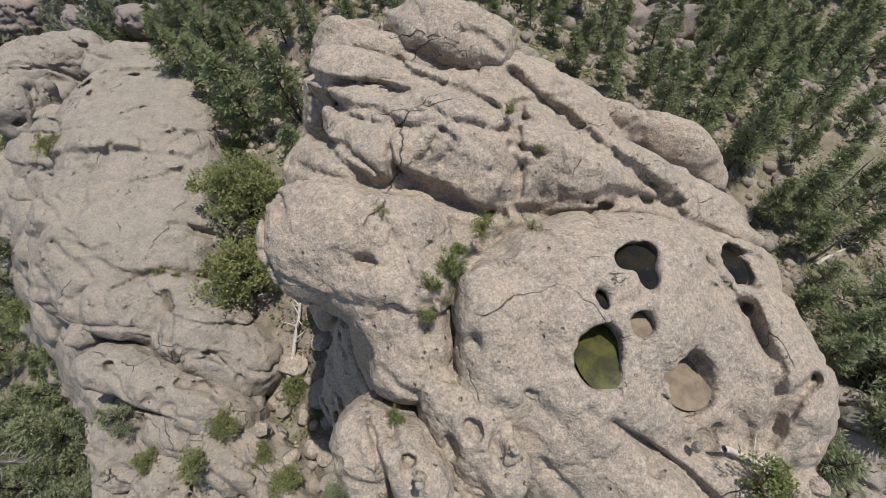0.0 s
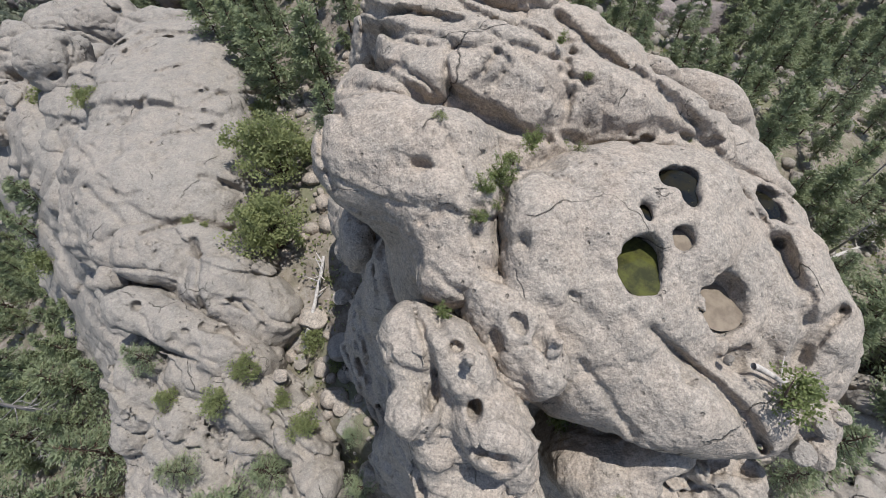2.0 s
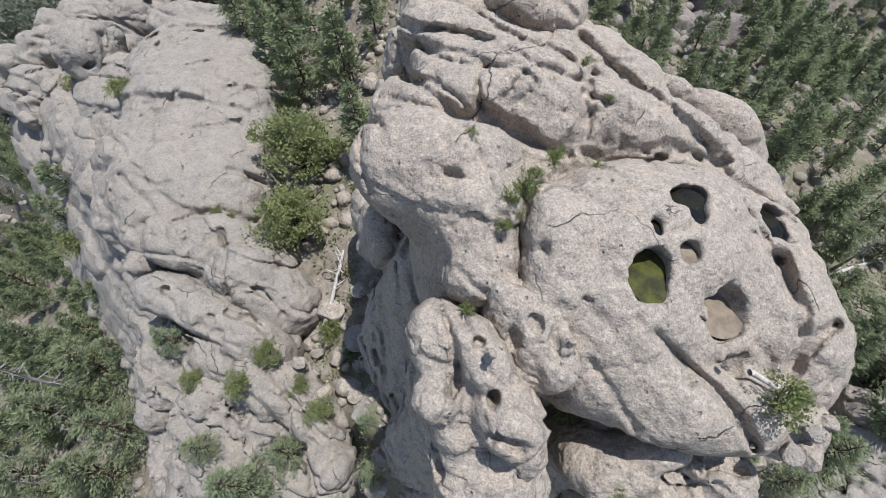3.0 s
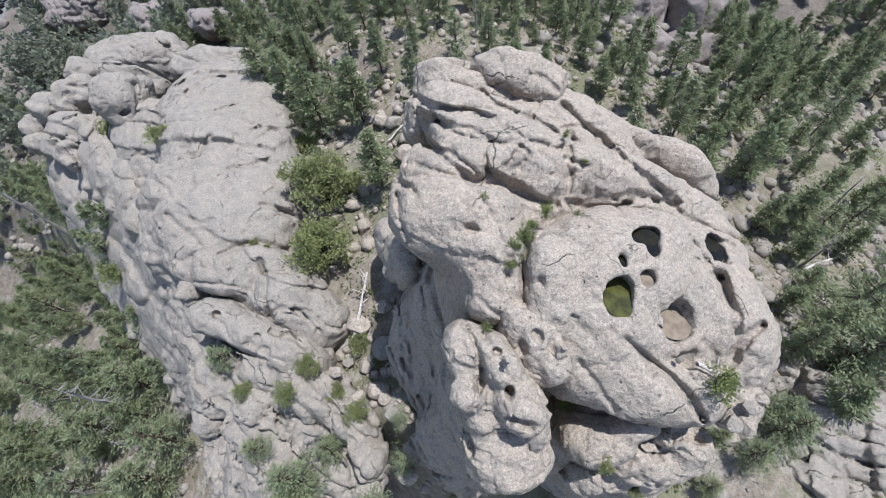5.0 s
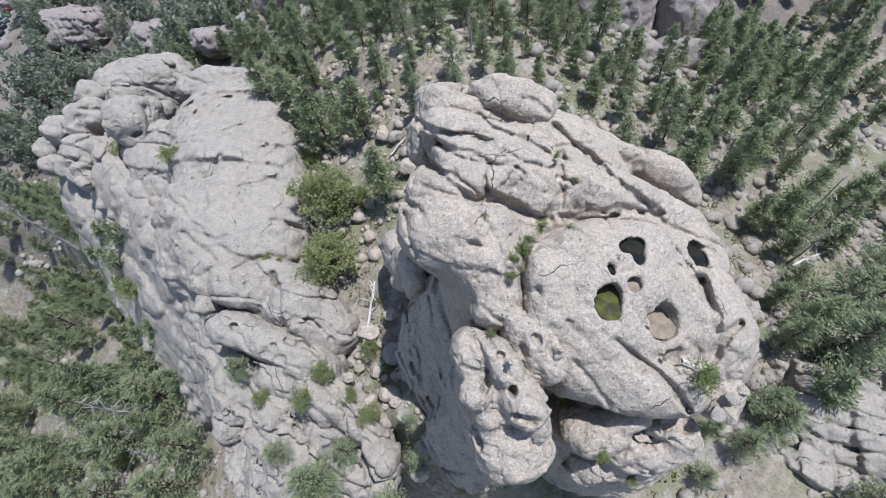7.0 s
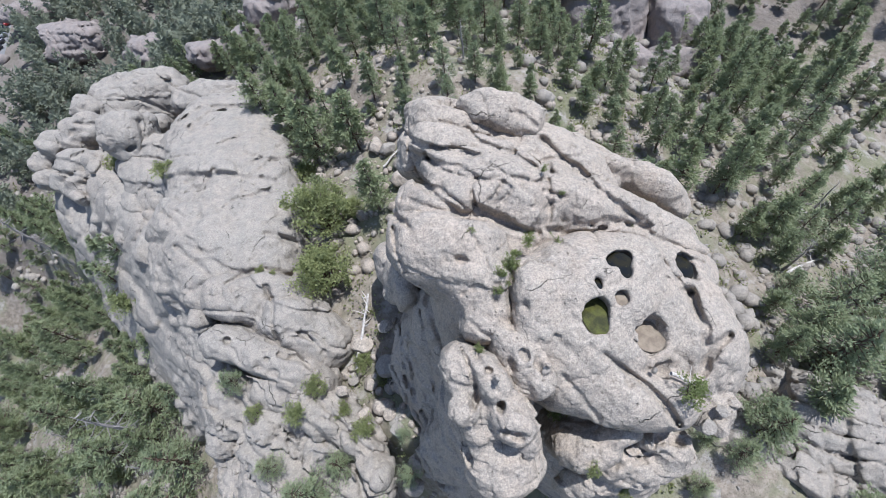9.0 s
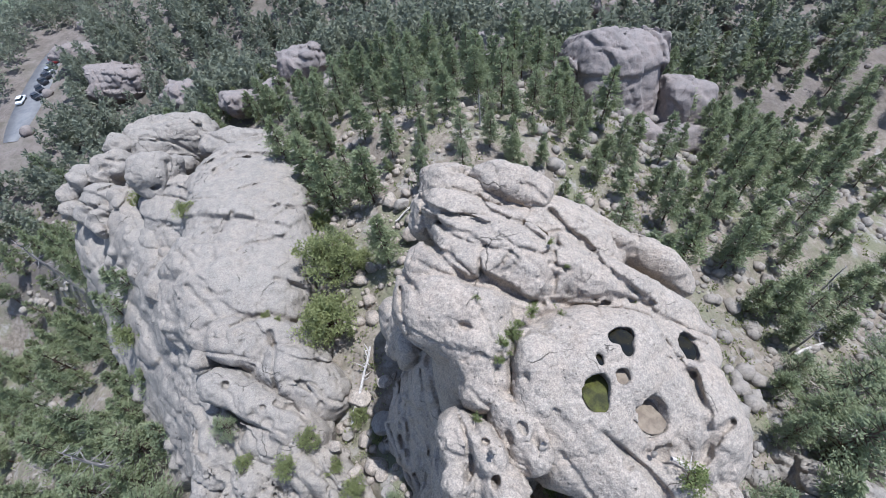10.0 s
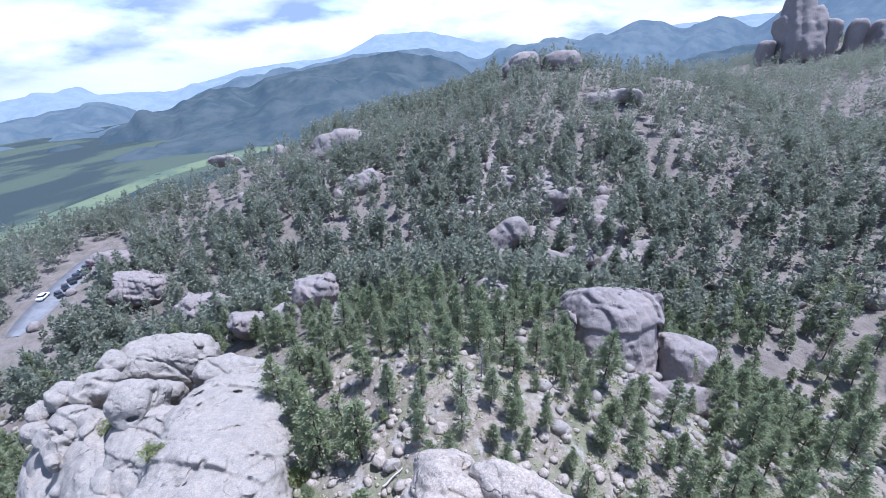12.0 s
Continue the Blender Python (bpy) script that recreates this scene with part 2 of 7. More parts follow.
def vnoise(p, scale, seed=0):
    """Smooth noise in -1..1 at points p (n, 3); scale is its grain in metres."""
    q = (p / scale).astype(np.float32)
    b = np.floor(q).astype(np.int32)
    f = q - b
    f = f * f * (3 - 2 * f)
    fx, fy, fz = f[:, 0], f[:, 1], f[:, 2]
    x0, x1 = ((b[:, 0] + seed * 17) & 63) * 4096, ((b[:, 0] + 1 + seed * 17) & 63) * 4096
    y0, y1 = ((b[:, 1] + seed * 5) & 63) * 64, ((b[:, 1] + 1 + seed * 5) & 63) * 64
    z0, z1 = (b[:, 2] + seed * 29) & 63, (b[:, 2] + 1 + seed * 29) & 63
    lerp = lambda u, w, t: u + (w - u) * t
    a = lerp(lerp(TABLE[x0 + y0 + z0], TABLE[x1 + y0 + z0], fx), lerp(TABLE[x0 + y1 + z0], TABLE[x1 + y1 + z0], fx), fy)
    c = lerp(lerp(TABLE[x0 + y0 + z1], TABLE[x1 + y0 + z1], fx), lerp(TABLE[x0 + y1 + z1], TABLE[x1 + y1 + z1], fx), fy)
    return lerp(a, c, fz)


def fbm(p, scale, octaves=4, seed=0, gain=0.5):
    return sum(vnoise(p, scale / 2**i, seed + i) * gain**i for i in range(octaves))


def euler_matrix(rx, ry, rz):
    (ca, cb, cc), (sa, sb, sc) = np.cos(np.radians([rx, ry, rz])), np.sin(np.radians([rx, ry, rz]))
    return np.array([[cc, -sc, 0], [sc, cc, 0], [0, 0, 1]]) @ [[cb, 0, sb], [0, 1, 0], [-sb, 0, cb]] @ [[1, 0, 0], [0, ca, -sa], [0, sa, ca]]


VIEWPOINT = np.array((-2.5, -3.0, 34.0))  # close to the camera: clefts are cut along its sight lines to fit its view


class Rock:
    """Collects lumps, hollows and clefts; depth(p) is the signed distance."""

    def __init__(self, rough=0.22, grain=2.2, seed=1, floor=None):
        self.ops, self.rough, self.grain, self.seed, self.floor = [], rough, grain, seed, floor

    def lump(self, c, r, turn=(0, 0, 0), k=0.5, power=2.0):
        self.ops.append(("+", np.array(c, np.float32), np.array(r, np.float32), euler_matrix(*turn).astype(np.float32), np.float32(k), np.float32(power)))
        return self

    def hollow(self, c, r, turn=(0, 0, 0), k=0.08, power=2.0):
        self.ops.append(("-", np.array(c, np.float32), np.array(r, np.float32), euler_matrix(*turn).astype(np.float32), np.float32(k), np.float32(power)))
        return self

    def cleft(self, *points, width=0.18, depth=0.5):
        self.ops.append(("~", np.array(points, float).reshape(-1, 3), width * 0.8, depth * 0.45))
        return self

    def joints(self, n, spacing, width=0.12, depth=0.25, step=0.1):
        """A set of parallel fractures across the rock, the slices between them set in or out."""
        n = np.array(n, np.float32)
        self.ops.append(("j", n / np.linalg.norm(n), spacing, width, depth, step, len(self.ops)))
        return self

    def depth(self, p):
        p = np.asarray(p, np.float32)
        d = np.full(len(p), 9.0, np.float32)
        g = self.grain
        raw, p = p, p + (0.07 * g * np.stack([vnoise(p, g * 0.55, self.seed + 40 + i) for i in range(3)], 1)).astype(np.float32)
        for op in self.ops:
            if op[0] == "~":
                _, q, width, deep = op
                ahead = q.mean(0) - VIEWPOINT
                far = np.linalg.norm(ahead)
                ahead /= far
                along = lambda w: (w - VIEWPOINT) @ ahead
                flat = lambda w: VIEWPOINT + (w - VIEWPOINT) * (far / along(w))[:, None]
                reach = along(q)
                q = flat(q)
                lo, hi = q.min(0) - width * 2, q.max(0) + width * 2
                near = np.nonzero((np.abs(d) < 2) & (along(raw) > reach.min() - 2) & (along(raw) < reach.max() + 2))[0]
                pp = flat(raw[near])
                inside = ((pp > lo) & (pp < hi)).all(1)
                near, pp = near[inside], pp[inside]
                if not len(near):
                    continue
                best = np.full(len(near), 9.0)
                wob = 0.35 * width * vnoise(pp, 0.55, 77) + 0.5 * width * vnoise(pp, 1.6, 78)
                for a, b in zip(q[:-1], q[1:]):
                    ab = b - a
                    s = np.clip(((pp - a) @ ab) / (ab @ ab + 1e-9), 0, 1)
                    best = np.minimum(best, np.linalg.norm(pp - a - s[:, None] * ab, axis=1))
                v = np.clip(1 - (best + wob) / width, 0, 1)
                d[near] += (deep * v ** 0.85).astype(np.float32)
                continue
            if op[0] == "j":
                _, n, spacing, width, deep, step, seed = op
                near = np.nonzero(np.abs(d) < 0.9)[0]
                pp = raw[near]
                c = pp @ n / spacing + 0.55 * vnoise(pp, spacing * 1.9, 50 + seed) + 0.10 * vnoise(pp, spacing * 0.5, 60 + seed)
                i = np.floor(c).astype(np.int64)
                f = c - i
                v = np.clip(1 - np.minimum(f, 1 - f) * spacing / width, 0, 1) * np.clip(vnoise(pp, spacing * 1.3, 70 + seed) * 1.6 + 0.55, 0, 1)
                d[near] += (step * lattice(i, i * 0, i * 0, seed) * np.clip(np.minimum(f, 1 - f) * spacing / 0.14, 0, 1) + deep * v).astype(np.float32)
                continue
            sign, c, r, turn, k, power = op
            rel = p - c
            ext = np.sqrt((turn**2) @ (r**2)) + k + (1.2 if sign == "+" else 0.3)
            near = np.nonzero((np.abs(rel) < ext).all(1))[0]
            if not len(near):
                continue
            l = rel[near] @ turn
            if power == 2.0:
                k0 = np.linalg.norm(l / r, axis=1)
                e = k0 * (k0 - 1) / (np.linalg.norm(l / r**2, axis=1) + 1e-6)
            else:
                k0 = (np.abs(l / r) ** power).sum(1) ** (1 / power)
                e = (k0 - 1) * np.linalg.norm(l, axis=1) / (k0 + 1e-6)
            o = d[near]
            if sign == "+":
                h = np.clip(0.5 + 0.5 * (o - e) / k, 0, 1)
                d[near] = o + (e - o) * h - k * h * (1 - h)
            else:
                e = e + 0.10 * r.min() * vnoise(l, r.min() * 1.2, 91)
                d[near] = np.maximum(o, -e) + k * 0.25 * np.maximum(1 - np.abs(o + e) / k, 0) ** 2
        if self.rough:
            near = np.nonzero(np.abs(d) < 2.0 * self.rough + 0.12)[0]
            pn = raw[near]
            n = 0.7 * fbm(pn, self.grain, 2, self.seed, 0.5)
            e = min(0.9, self.grain * 0.4) if self.grain < 4 else self.grain * 0.3
            n = n + 0.35 * vnoise(pn, e, self.seed + 3) + 0.28 * vnoise(pn, e * 0.45, self.seed + 4)
            wide = np.abs(vnoise(pn, self.grain * 1.25, self.seed + 7) + 0.15 * vnoise(pn, e * 0.6, self.seed + 8))
            thin = np.abs(vnoise(pn, e * 1.7, self.seed + 9))
            n = n + 0.22 * vnoise(pn, e * 0.2, self.seed + 5)
            n = n + 1.0 * np.clip(1 - wide * 13, 0, 1) + 0.55 * np.clip(1 - thin * 9, 0, 1) * np.clip(wide * 2, 0, 1)
            d[near] += self.rough * n
        if self.floor is not None:
            d = np.maximum(d, self.floor - raw[:, 2])
        return d

    def bounds(self):
        lo = np.min([o[1] - o[2].max() for o in self.ops if o[0] == "+"], 0) - 0.6
        hi = np.max([o[1] + o[2].max() for o in self.ops if o[0] == "+"], 0) + 0.6
        # tighten to the turned axes
        ext = [np.sqrt((o[3] ** 2) @ (o[2] ** 2)) for o in self.ops if o[0] == "+"]
        cs = [o[1] for o in self.ops if o[0] == "+"]
        lo, hi = np.min([c - e for c, e in zip(cs, ext)], 0) - 0.7, np.max([c + e for c, e in zip(cs, ext)], 0) + 0.7
        if self.floor is not None:
            lo[2] = max(lo[2], self.floor - 0.4)
        return lo, hi

    def grid(self, voxel):
        lo, hi = self.bounds()
        step = 5
        n = np.ceil((hi - lo) / (voxel * step)).astype(int)
        ax = [lo[i] + (np.arange(n[i]) + 0.5) * voxel * step for i in range(3)]
        g = np.stack(np.meshgrid(*ax, indexing="ij"), -1).reshape(-1, 3)
        coarse = self.depth(g).reshape(n)
        band = voxel * step * 0.9 + 0.25 + (self.rough or 0)
        v = np.repeat(np.repeat(np.repeat(coarse, step, 0), step, 1), step, 2)
        act = np.argwhere(np.abs(coarse) < band)
        off = np.stack(np.meshgrid(*[np.arange(step)] * 3, indexing="ij"), -1).reshape(-1, 3)
        for s in range(0, len(act), 8000):
            idx = (act[s:s + 8000, None, :] * step + off[None]).reshape(-1, 3)
            v[idx[:, 0], idx[:, 1], idx[:, 2]] = self.depth(lo + (idx + 0.5) * voxel)
        v[0], v[-1], v[:, 0], v[:, -1], v[:, :, 0], v[:, :, -1] = 1, 1, 1, 1, 1, 1
        return v, lo + 0.5 * voxel

    def surface(self, voxel):
        """Vertices and quads of the surface, by surface nets."""
        v, lo = self.grid(voxel)
        ins = v < 0
        a = ins[:-1, :-1, :-1].astype(np.int8)
        tot = np.zeros_like(a)
        corner = [(i, j, k) for i in (0, 1) for j in (0, 1) for k in (0, 1)]
        sl = lambda c, s: slice(c, s - 1 + c)
        for c in corner:
            tot += ins[sl(c[0], v.shape[0]), sl(c[1], v.shape[1]), sl(c[2], v.shape[2])]
        cell = np.argwhere((tot > 0) & (tot < 8))
        index = np.full(tot.shape, -1, np.int32)
        index[cell[:, 0], cell[:, 1], cell[:, 2]] = np.arange(len(cell))
        val = np.stack([v[cell[:, 0] + c[0], cell[:, 1] + c[1], cell[:, 2] + c[2]] for c in corner], 1)
        acc, cnt = np.zeros((len(cell), 3)), np.zeros(len(cell))
        ca = np.array(corner, float)
        for i in range(8):
            for j in range(i + 1, 8):
                if np.abs(ca[i] - ca[j]).sum() != 1:
                    continue
                x = (val[:, i] < 0) != (val[:, j] < 0)
                t = val[x, i] / (val[x, i] - val[x, j])
                acc[x] += ca[i] + t[:, None] * (ca[j] - ca[i])
                cnt[x] += 1
        verts = lo + (cell + acc / cnt[:, None]) * voxel
        quads = []
        for axis in range(3):
            u, w = (axis + 1) % 3, (axis + 2) % 3
            s0, s1 = [slice(None)] * 3, [slice(None)] * 3
            s0[axis], s1[axis] = slice(None, -1), slice(1, None)
            e = np.argwhere(ins[tuple(s0)] != ins[tuple(s1)])
            e = e[(e[:, u] > 0) & (e[:, w] > 0) & (e[:, u] < v.shape[u] - 1) & (e[:, w] < v.shape[w] - 1)]
            q = []
            for du, dw in ((-1, -1), (0, -1), (0, 0), (-1, 0)):
                c = e.copy()
                c[:, u] += du
                c[:, w] += dw
                q.append(index[c[:, 0], c[:, 1], c[:, 2]])
            q = np.stack(q, 1)
            flip = ~ins[e[:, 0], e[:, 1], e[:, 2]]
            q[flip] = q[flip][:, ::-1]
            quads.append(q[(q >= 0).all(1)])
        return verts, np.concatenate(quads)


def fast_mesh(name, verts, quads, smooth=True):
    """A mesh from arrays of corners and of equal-sided faces."""
    me = bpy.data.meshes.new(name)
    n = quads.shape[1]
    me.vertices.add(len(verts))
    me.vertices.foreach_set("co", np.asarray(verts, np.float32).ravel())
    me.loops.add(quads.size)
    me.loops.foreach_set("vertex_index", np.asarray(quads, np.int32).ravel())
    me.polygons.add(len(quads))
    me.polygons.foreach_set("loop_start", np.arange(0, quads.size, n, dtype=np.int32))
    if smooth:
        me.polygons.foreach_set("use_smooth", np.ones(len(quads), bool))
    me.update(calc_edges=True)
    return me


def rock_mesh(name, rock, voxel, material, fine=0.05):
    v, q = rock.surface(voxel)
    me = fast_mesh(name, v, q)
    nrm = np.empty(len(v) * 3, np.float32)
    me.vertices.foreach_get("normal", nrm)
    v = v + nrm.reshape(-1, 3) * (fine * fbm(v, voxel * 8, 3, 31, 0.7))[:, None]
    me.vertices.foreach_set("co", np.asarray(v, np.float32).ravel())
    me.update()
    me.materials.append(material)
    return me


def part(name, mesh, parent=None, label="", m=None):
    ob = new(name, mesh)
    if parent is not None:
        ob.parent = parent
    if m is not None:
        ob.matrix_basis = m
    if label:
        tagged(ob, label)
    return ob

# ---- the lie of the land: crests from which the ground falls away ----
CRESTS = [  # x1, y1, z1, x2, y2, z2, fall a metre
    (-7, -14, 1, -7, 20, 3.5, 0.50),
    (-4, 22, 4, -1, 37, 7, 0.42),
    (16, -30, -1, 16, 10, -3, 0.45),
    (-24, 0, -4, -34, 48, -9, 0.70),
    (-40, -40, -26, -60, 40, -24, 0.42),
    (-240, 215, -92, -140, 158, -62, 0.30),
    (-140, 158, -62, -43, 222, -23, 0.26),
    (-43, 222, -23, 21, 236, -3, 0.22),
    (21, 236, -3, 68, 245, 20, 0.22),
    (68, 245, 20, 97, 245, 15, 0.23),
    (97, 245, 15, 144, 240, -12, 0.24),
    (150, 80, 0, 290, 310, 14, 0.24),
    (262, 345, 10, 420, 330, 40, 0.22),
    (-110, 40, -52, -140, 158, -66, 0.36),
]
VALLEY = -140.0
ROAD = (-116.5, 124.0, -0.18, -29.0)  # x and y of its middle, drift a metre, height


def valley_floor(x, y):
    return VALLEY - 0.09 * np.maximum(0, np.hypot(x, y) - 600)


def ground_height(x, y):
    z = valley_floor(x, y) + 0.0
    s = 5.0
    for x1, y1, z1, x2, y2, z2, fall in CRESTS:
        ux, uy = x2 - x1, y2 - y1
        t = np.clip(((x - x1) * ux + (y - y1) * uy) / (ux * ux + uy * uy), 0, 1)
        dist = np.hypot(x - x1 - t * ux, y - y1 - t * uy)
        e = z1 + t * (z2 - z1) - fall * (np.sqrt(dist * dist + 9) - 3)
        h = np.clip(0.5 + 0.5 * (e - z) / s, 0, 1)
        z = z + (e - z) * h + s * h * (1 - h)
    west = 8.0 - 0.6 * (x + 39) - 0.8 * (y - 15)  # metres beyond the cliff's foot
    z = z - 9.5 * np.clip(west / 5, 0, 1) * np.clip((60 - y) / 14, 0, 1) * np.clip((y + 25) / 20, 0, 1) * np.clip((65 - west) / 30, 0, 1)
    crest = np.interp(x, [-260, -140, -43, 21, 144, 170], [150, 166, 224, 240, 244, 900])
    z = np.maximum(z - 0.5 * np.maximum(0, y - crest - 10), valley_floor(x, y))  # the hill's back drops to the valley
    p = np.stack([np.ravel(x), np.ravel(y), np.zeros(np.size(x))], 1)
    keep = np.clip((z - valley_floor(x, y)) / 25, 0.03, 1)
    far = np.clip(np.hypot(x, y - 20) / 90, 0.25, 1)
    rough = (fbm(p, 45, 3, 5) * 3.2).reshape(np.shape(x)) * far + (fbm(p, 7, 4, 9) * 0.75).reshape(np.shape(x))
    z = z + rough * keep
    w = np.clip(1.7 - np.abs(x - ROAD[0] - (y - ROAD[1]) * ROAD[2]) / 8, 0, 1) * np.clip(2.2 - np.abs(y - ROAD[1]) / 26, 0, 1)
    return z + (ROAD[3] - z) * w


def make_ground():
    u = np.linspace(-1, 1, 470)
    g = 12 * np.sinh(u * 6.2)
    x, y = np.meshgrid(g, g + 30, indexing="ij")
    z = ground_height(x, y)
    n = len(u)
    i = np.arange(n * n).reshape(n, n)
    quads = np.stack([i[:-1, :-1], i[1:, :-1], i[1:, 1:], i[:-1, 1:]], -1).reshape(-1, 4)
    me = fast_mesh("ground", np.stack([x, y, z], -1).reshape(-1, 3), quads)
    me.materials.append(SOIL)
    return tagged(new("ground", me), "pale gravelly mountainside with grass patches and litter", "ground", kind="structure")


make_ground()


def meadow(name, label, line, half):
    """A pale grass strip on the valley floor along a line of x, y."""
    n = 60
    t = np.linspace(0, 1, n)
    k = np.linspace(0, 1, len(line))
    x, y = np.interp(t, k, [p[0] for p in line]), np.interp(t, k, [p[1] for p in line])
    dx, dy = np.gradient(x), np.gradient(y)
    l = np.hypot(dx, dy)
    side = np.linspace(-1, 1, 7)[None, :] * half * (0.7 + 0.4 * vnoise(np.stack([x, y, x * 0], 1), half * 3, 4))[:, None]
    gx, gy = x[:, None] - dy[:, None] / l[:, None] * side, y[:, None] + dx[:, None] / l[:, None] * side
    i = np.arange(n * 7).reshape(n, 7)
    q = np.stack([i[:-1, :-1], i[1:, :-1], i[1:, 1:], i[:-1, 1:]], -1).reshape(-1, 4)
    rise = np.where(np.abs(np.linspace(-1, 1, 7)) > 0.9, -12.0, 3.0)[None, :]
    me = fast_mesh(name, np.stack([gx, gy, valley_floor(gx, gy) + rise], -1).reshape(-1, 3), q)
    m = Mat("meadow_grass", 0.95, 0.1)
    c = m.mix(m.ramp(m.noise(0.012, 6, 0.65), 0.4, 0.6), (0.125, 0.15, 0.085), (0.085, 0.11, 0.075))
    m.color(m.mix(m.ramp(m.noise(0.05, 4, 0.7), 0.58, 0.64), c, (0.03, 0.045, 0.03)))
    me.materials.append(m.m)
    return tagged(new(name, me), label, "meadow", kind="structure")


meadow("meadow", "pale green meadow along the valley floor", [(-520, 330), (-430, 440), (-425, 560), (-420, 720), (-330, 930)], 42)
meadow("meadow", "light green pasture beyond the wooded hill", [(-330, 1150), (-130, 1250), (40, 1330), (260, 1420)], 130)

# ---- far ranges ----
# The air's blue haze is put into the ranges as a glow of their own.
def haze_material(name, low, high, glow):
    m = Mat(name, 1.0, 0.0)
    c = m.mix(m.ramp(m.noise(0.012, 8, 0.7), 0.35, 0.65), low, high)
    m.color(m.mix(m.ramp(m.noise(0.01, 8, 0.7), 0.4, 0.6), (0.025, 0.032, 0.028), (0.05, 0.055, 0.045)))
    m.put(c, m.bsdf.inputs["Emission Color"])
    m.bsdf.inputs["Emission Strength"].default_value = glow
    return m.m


def far_range(name, label, dist, line, material, depth, seed, jag):
    """A range on an arc round the place: its crest line is given as azimuth, elevation in degrees."""
    n, rows = 320, 30
    deg = np.linspace(-62, 62, n)
    a = np.radians(deg)
    az, el = np.array(line[0::2], float), np.array(line[1::2], float)
    el = np.interp(deg, az, el)
    el = np.convolve(np.pad(el, 2, mode="edge"), [0.1, 0.2, 0.4, 0.2, 0.1], "valid")
    el += jag * fbm(np.stack([deg, deg * 0, deg * 0], 1), 4.0, 5, seed, 0.6)
    top = 40 + dist * np.tan(np.radians(el))
    t = np.linspace(0, 1, rows)[None, :]
    r = dist - depth * (1 - t)
    x, y = np.sin(a)[:, None] * r, np.cos(a)[:, None] * r
    low = valley_floor(x[:, :1], y[:, :1]) - 15
    z = low + (top[:, None] - low) * t ** 0.9
    p = np.stack([x.ravel(), y.ravel(), z.ravel()], 1)
    z = z + (fbm(p, depth * 0.3, 4, seed + 3) * depth * 0.09).reshape(z.shape) * np.sin(np.pi * np.clip(t, 0, 1)) ** 0.7
    i = np.arange(n * rows).reshape(n, rows)
    q = np.stack([i[:-1, :-1], i[1:, :-1], i[1:, 1:], i[:-1, 1:]], -1).reshape(-1, 4)
    me = fast_mesh(name, np.stack([x, y, z], -1).reshape(-1, 3), q)
    me.materials.append(material)
    return tagged(new(name, me), label, "mountain", kind="structure")


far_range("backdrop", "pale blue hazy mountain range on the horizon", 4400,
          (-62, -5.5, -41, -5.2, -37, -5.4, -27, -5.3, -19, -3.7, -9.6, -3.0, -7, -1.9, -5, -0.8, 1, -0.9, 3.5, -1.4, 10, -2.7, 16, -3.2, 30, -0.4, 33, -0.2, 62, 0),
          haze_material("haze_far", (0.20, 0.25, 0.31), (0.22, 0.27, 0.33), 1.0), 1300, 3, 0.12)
far_range("backdrop", "forested mountains beyond the valley, blue with painted haze", 3000,
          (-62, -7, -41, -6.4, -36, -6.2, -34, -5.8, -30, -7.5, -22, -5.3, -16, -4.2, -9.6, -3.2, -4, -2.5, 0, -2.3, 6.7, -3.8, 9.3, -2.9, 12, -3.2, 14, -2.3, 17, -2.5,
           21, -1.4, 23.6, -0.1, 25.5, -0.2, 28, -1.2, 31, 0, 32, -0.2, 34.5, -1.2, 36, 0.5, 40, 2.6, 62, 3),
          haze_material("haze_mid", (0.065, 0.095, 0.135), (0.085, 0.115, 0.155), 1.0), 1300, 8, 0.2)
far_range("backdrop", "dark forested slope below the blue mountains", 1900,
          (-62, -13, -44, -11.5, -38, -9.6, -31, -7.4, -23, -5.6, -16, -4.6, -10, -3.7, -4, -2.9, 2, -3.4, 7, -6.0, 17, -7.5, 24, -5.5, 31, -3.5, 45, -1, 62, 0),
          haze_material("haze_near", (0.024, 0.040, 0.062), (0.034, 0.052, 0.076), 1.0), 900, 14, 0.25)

# ---- the granite dome, block by block ----
dome = tagged(new("granite_dome"), "weathered beige granite dome with rain-filled potholes and clefts", "rock")

face = Rock(0.13, 2.4, 1, floor=9)
face.lump((4.2, 4.5, 3.5), (5.6, 6.2, 10.5), (0, 0, 0), 1.0, 2.3)
face.lump((3.74, 3.85, 15.14), (4.13, 4.27, 3.60), (31.4, 20.3, 1.9), 0.5, 3.0)
face.lump((0.74, 4.16, 17.32), (1.27, 2.51, 2.50), (29.4, 5.6, -6.9), 0.5, 2.4)
face.lump((7.82, 2.80, 13.33), (2.67, 3.80, 3.60), (32.1, 20.3, 16.0), 0.4, 2.3)
face.lump((9.35, 3.9, 12.23), (1.43, 2.55, 3.00), (32.1, 20.3, 16.0), 0.4, 2.3)
face.lump((4.67, 0.57, 14.02), (3.09, 1.55, 3.20), (29.7, 18.2, -8.9), 0.4, 2.6)
face.lump((8.34, -0.26, 12.26), (1.33, 1.27, 2.60), (29.4, 5.6, -6.9), 0.3, 2.4)
face.lump((8.47, 6.53, 14.12), (2.96, 1.40, 3.00), (31.4, 33.4, -11.4), 0.6, 2.4)
face.joints((0.75, 0.5, 0.1), 4.5, 0.1, 0.12, 0.05)
face.cleft((3.17, 1.18, 18.17), (4.03, 0.57, 17.31), (4.70, -0.18, 17.02), (5.38, -1.00, 16.57), (5.64, -1.66, 16.15), width=0.22, depth=1.0)
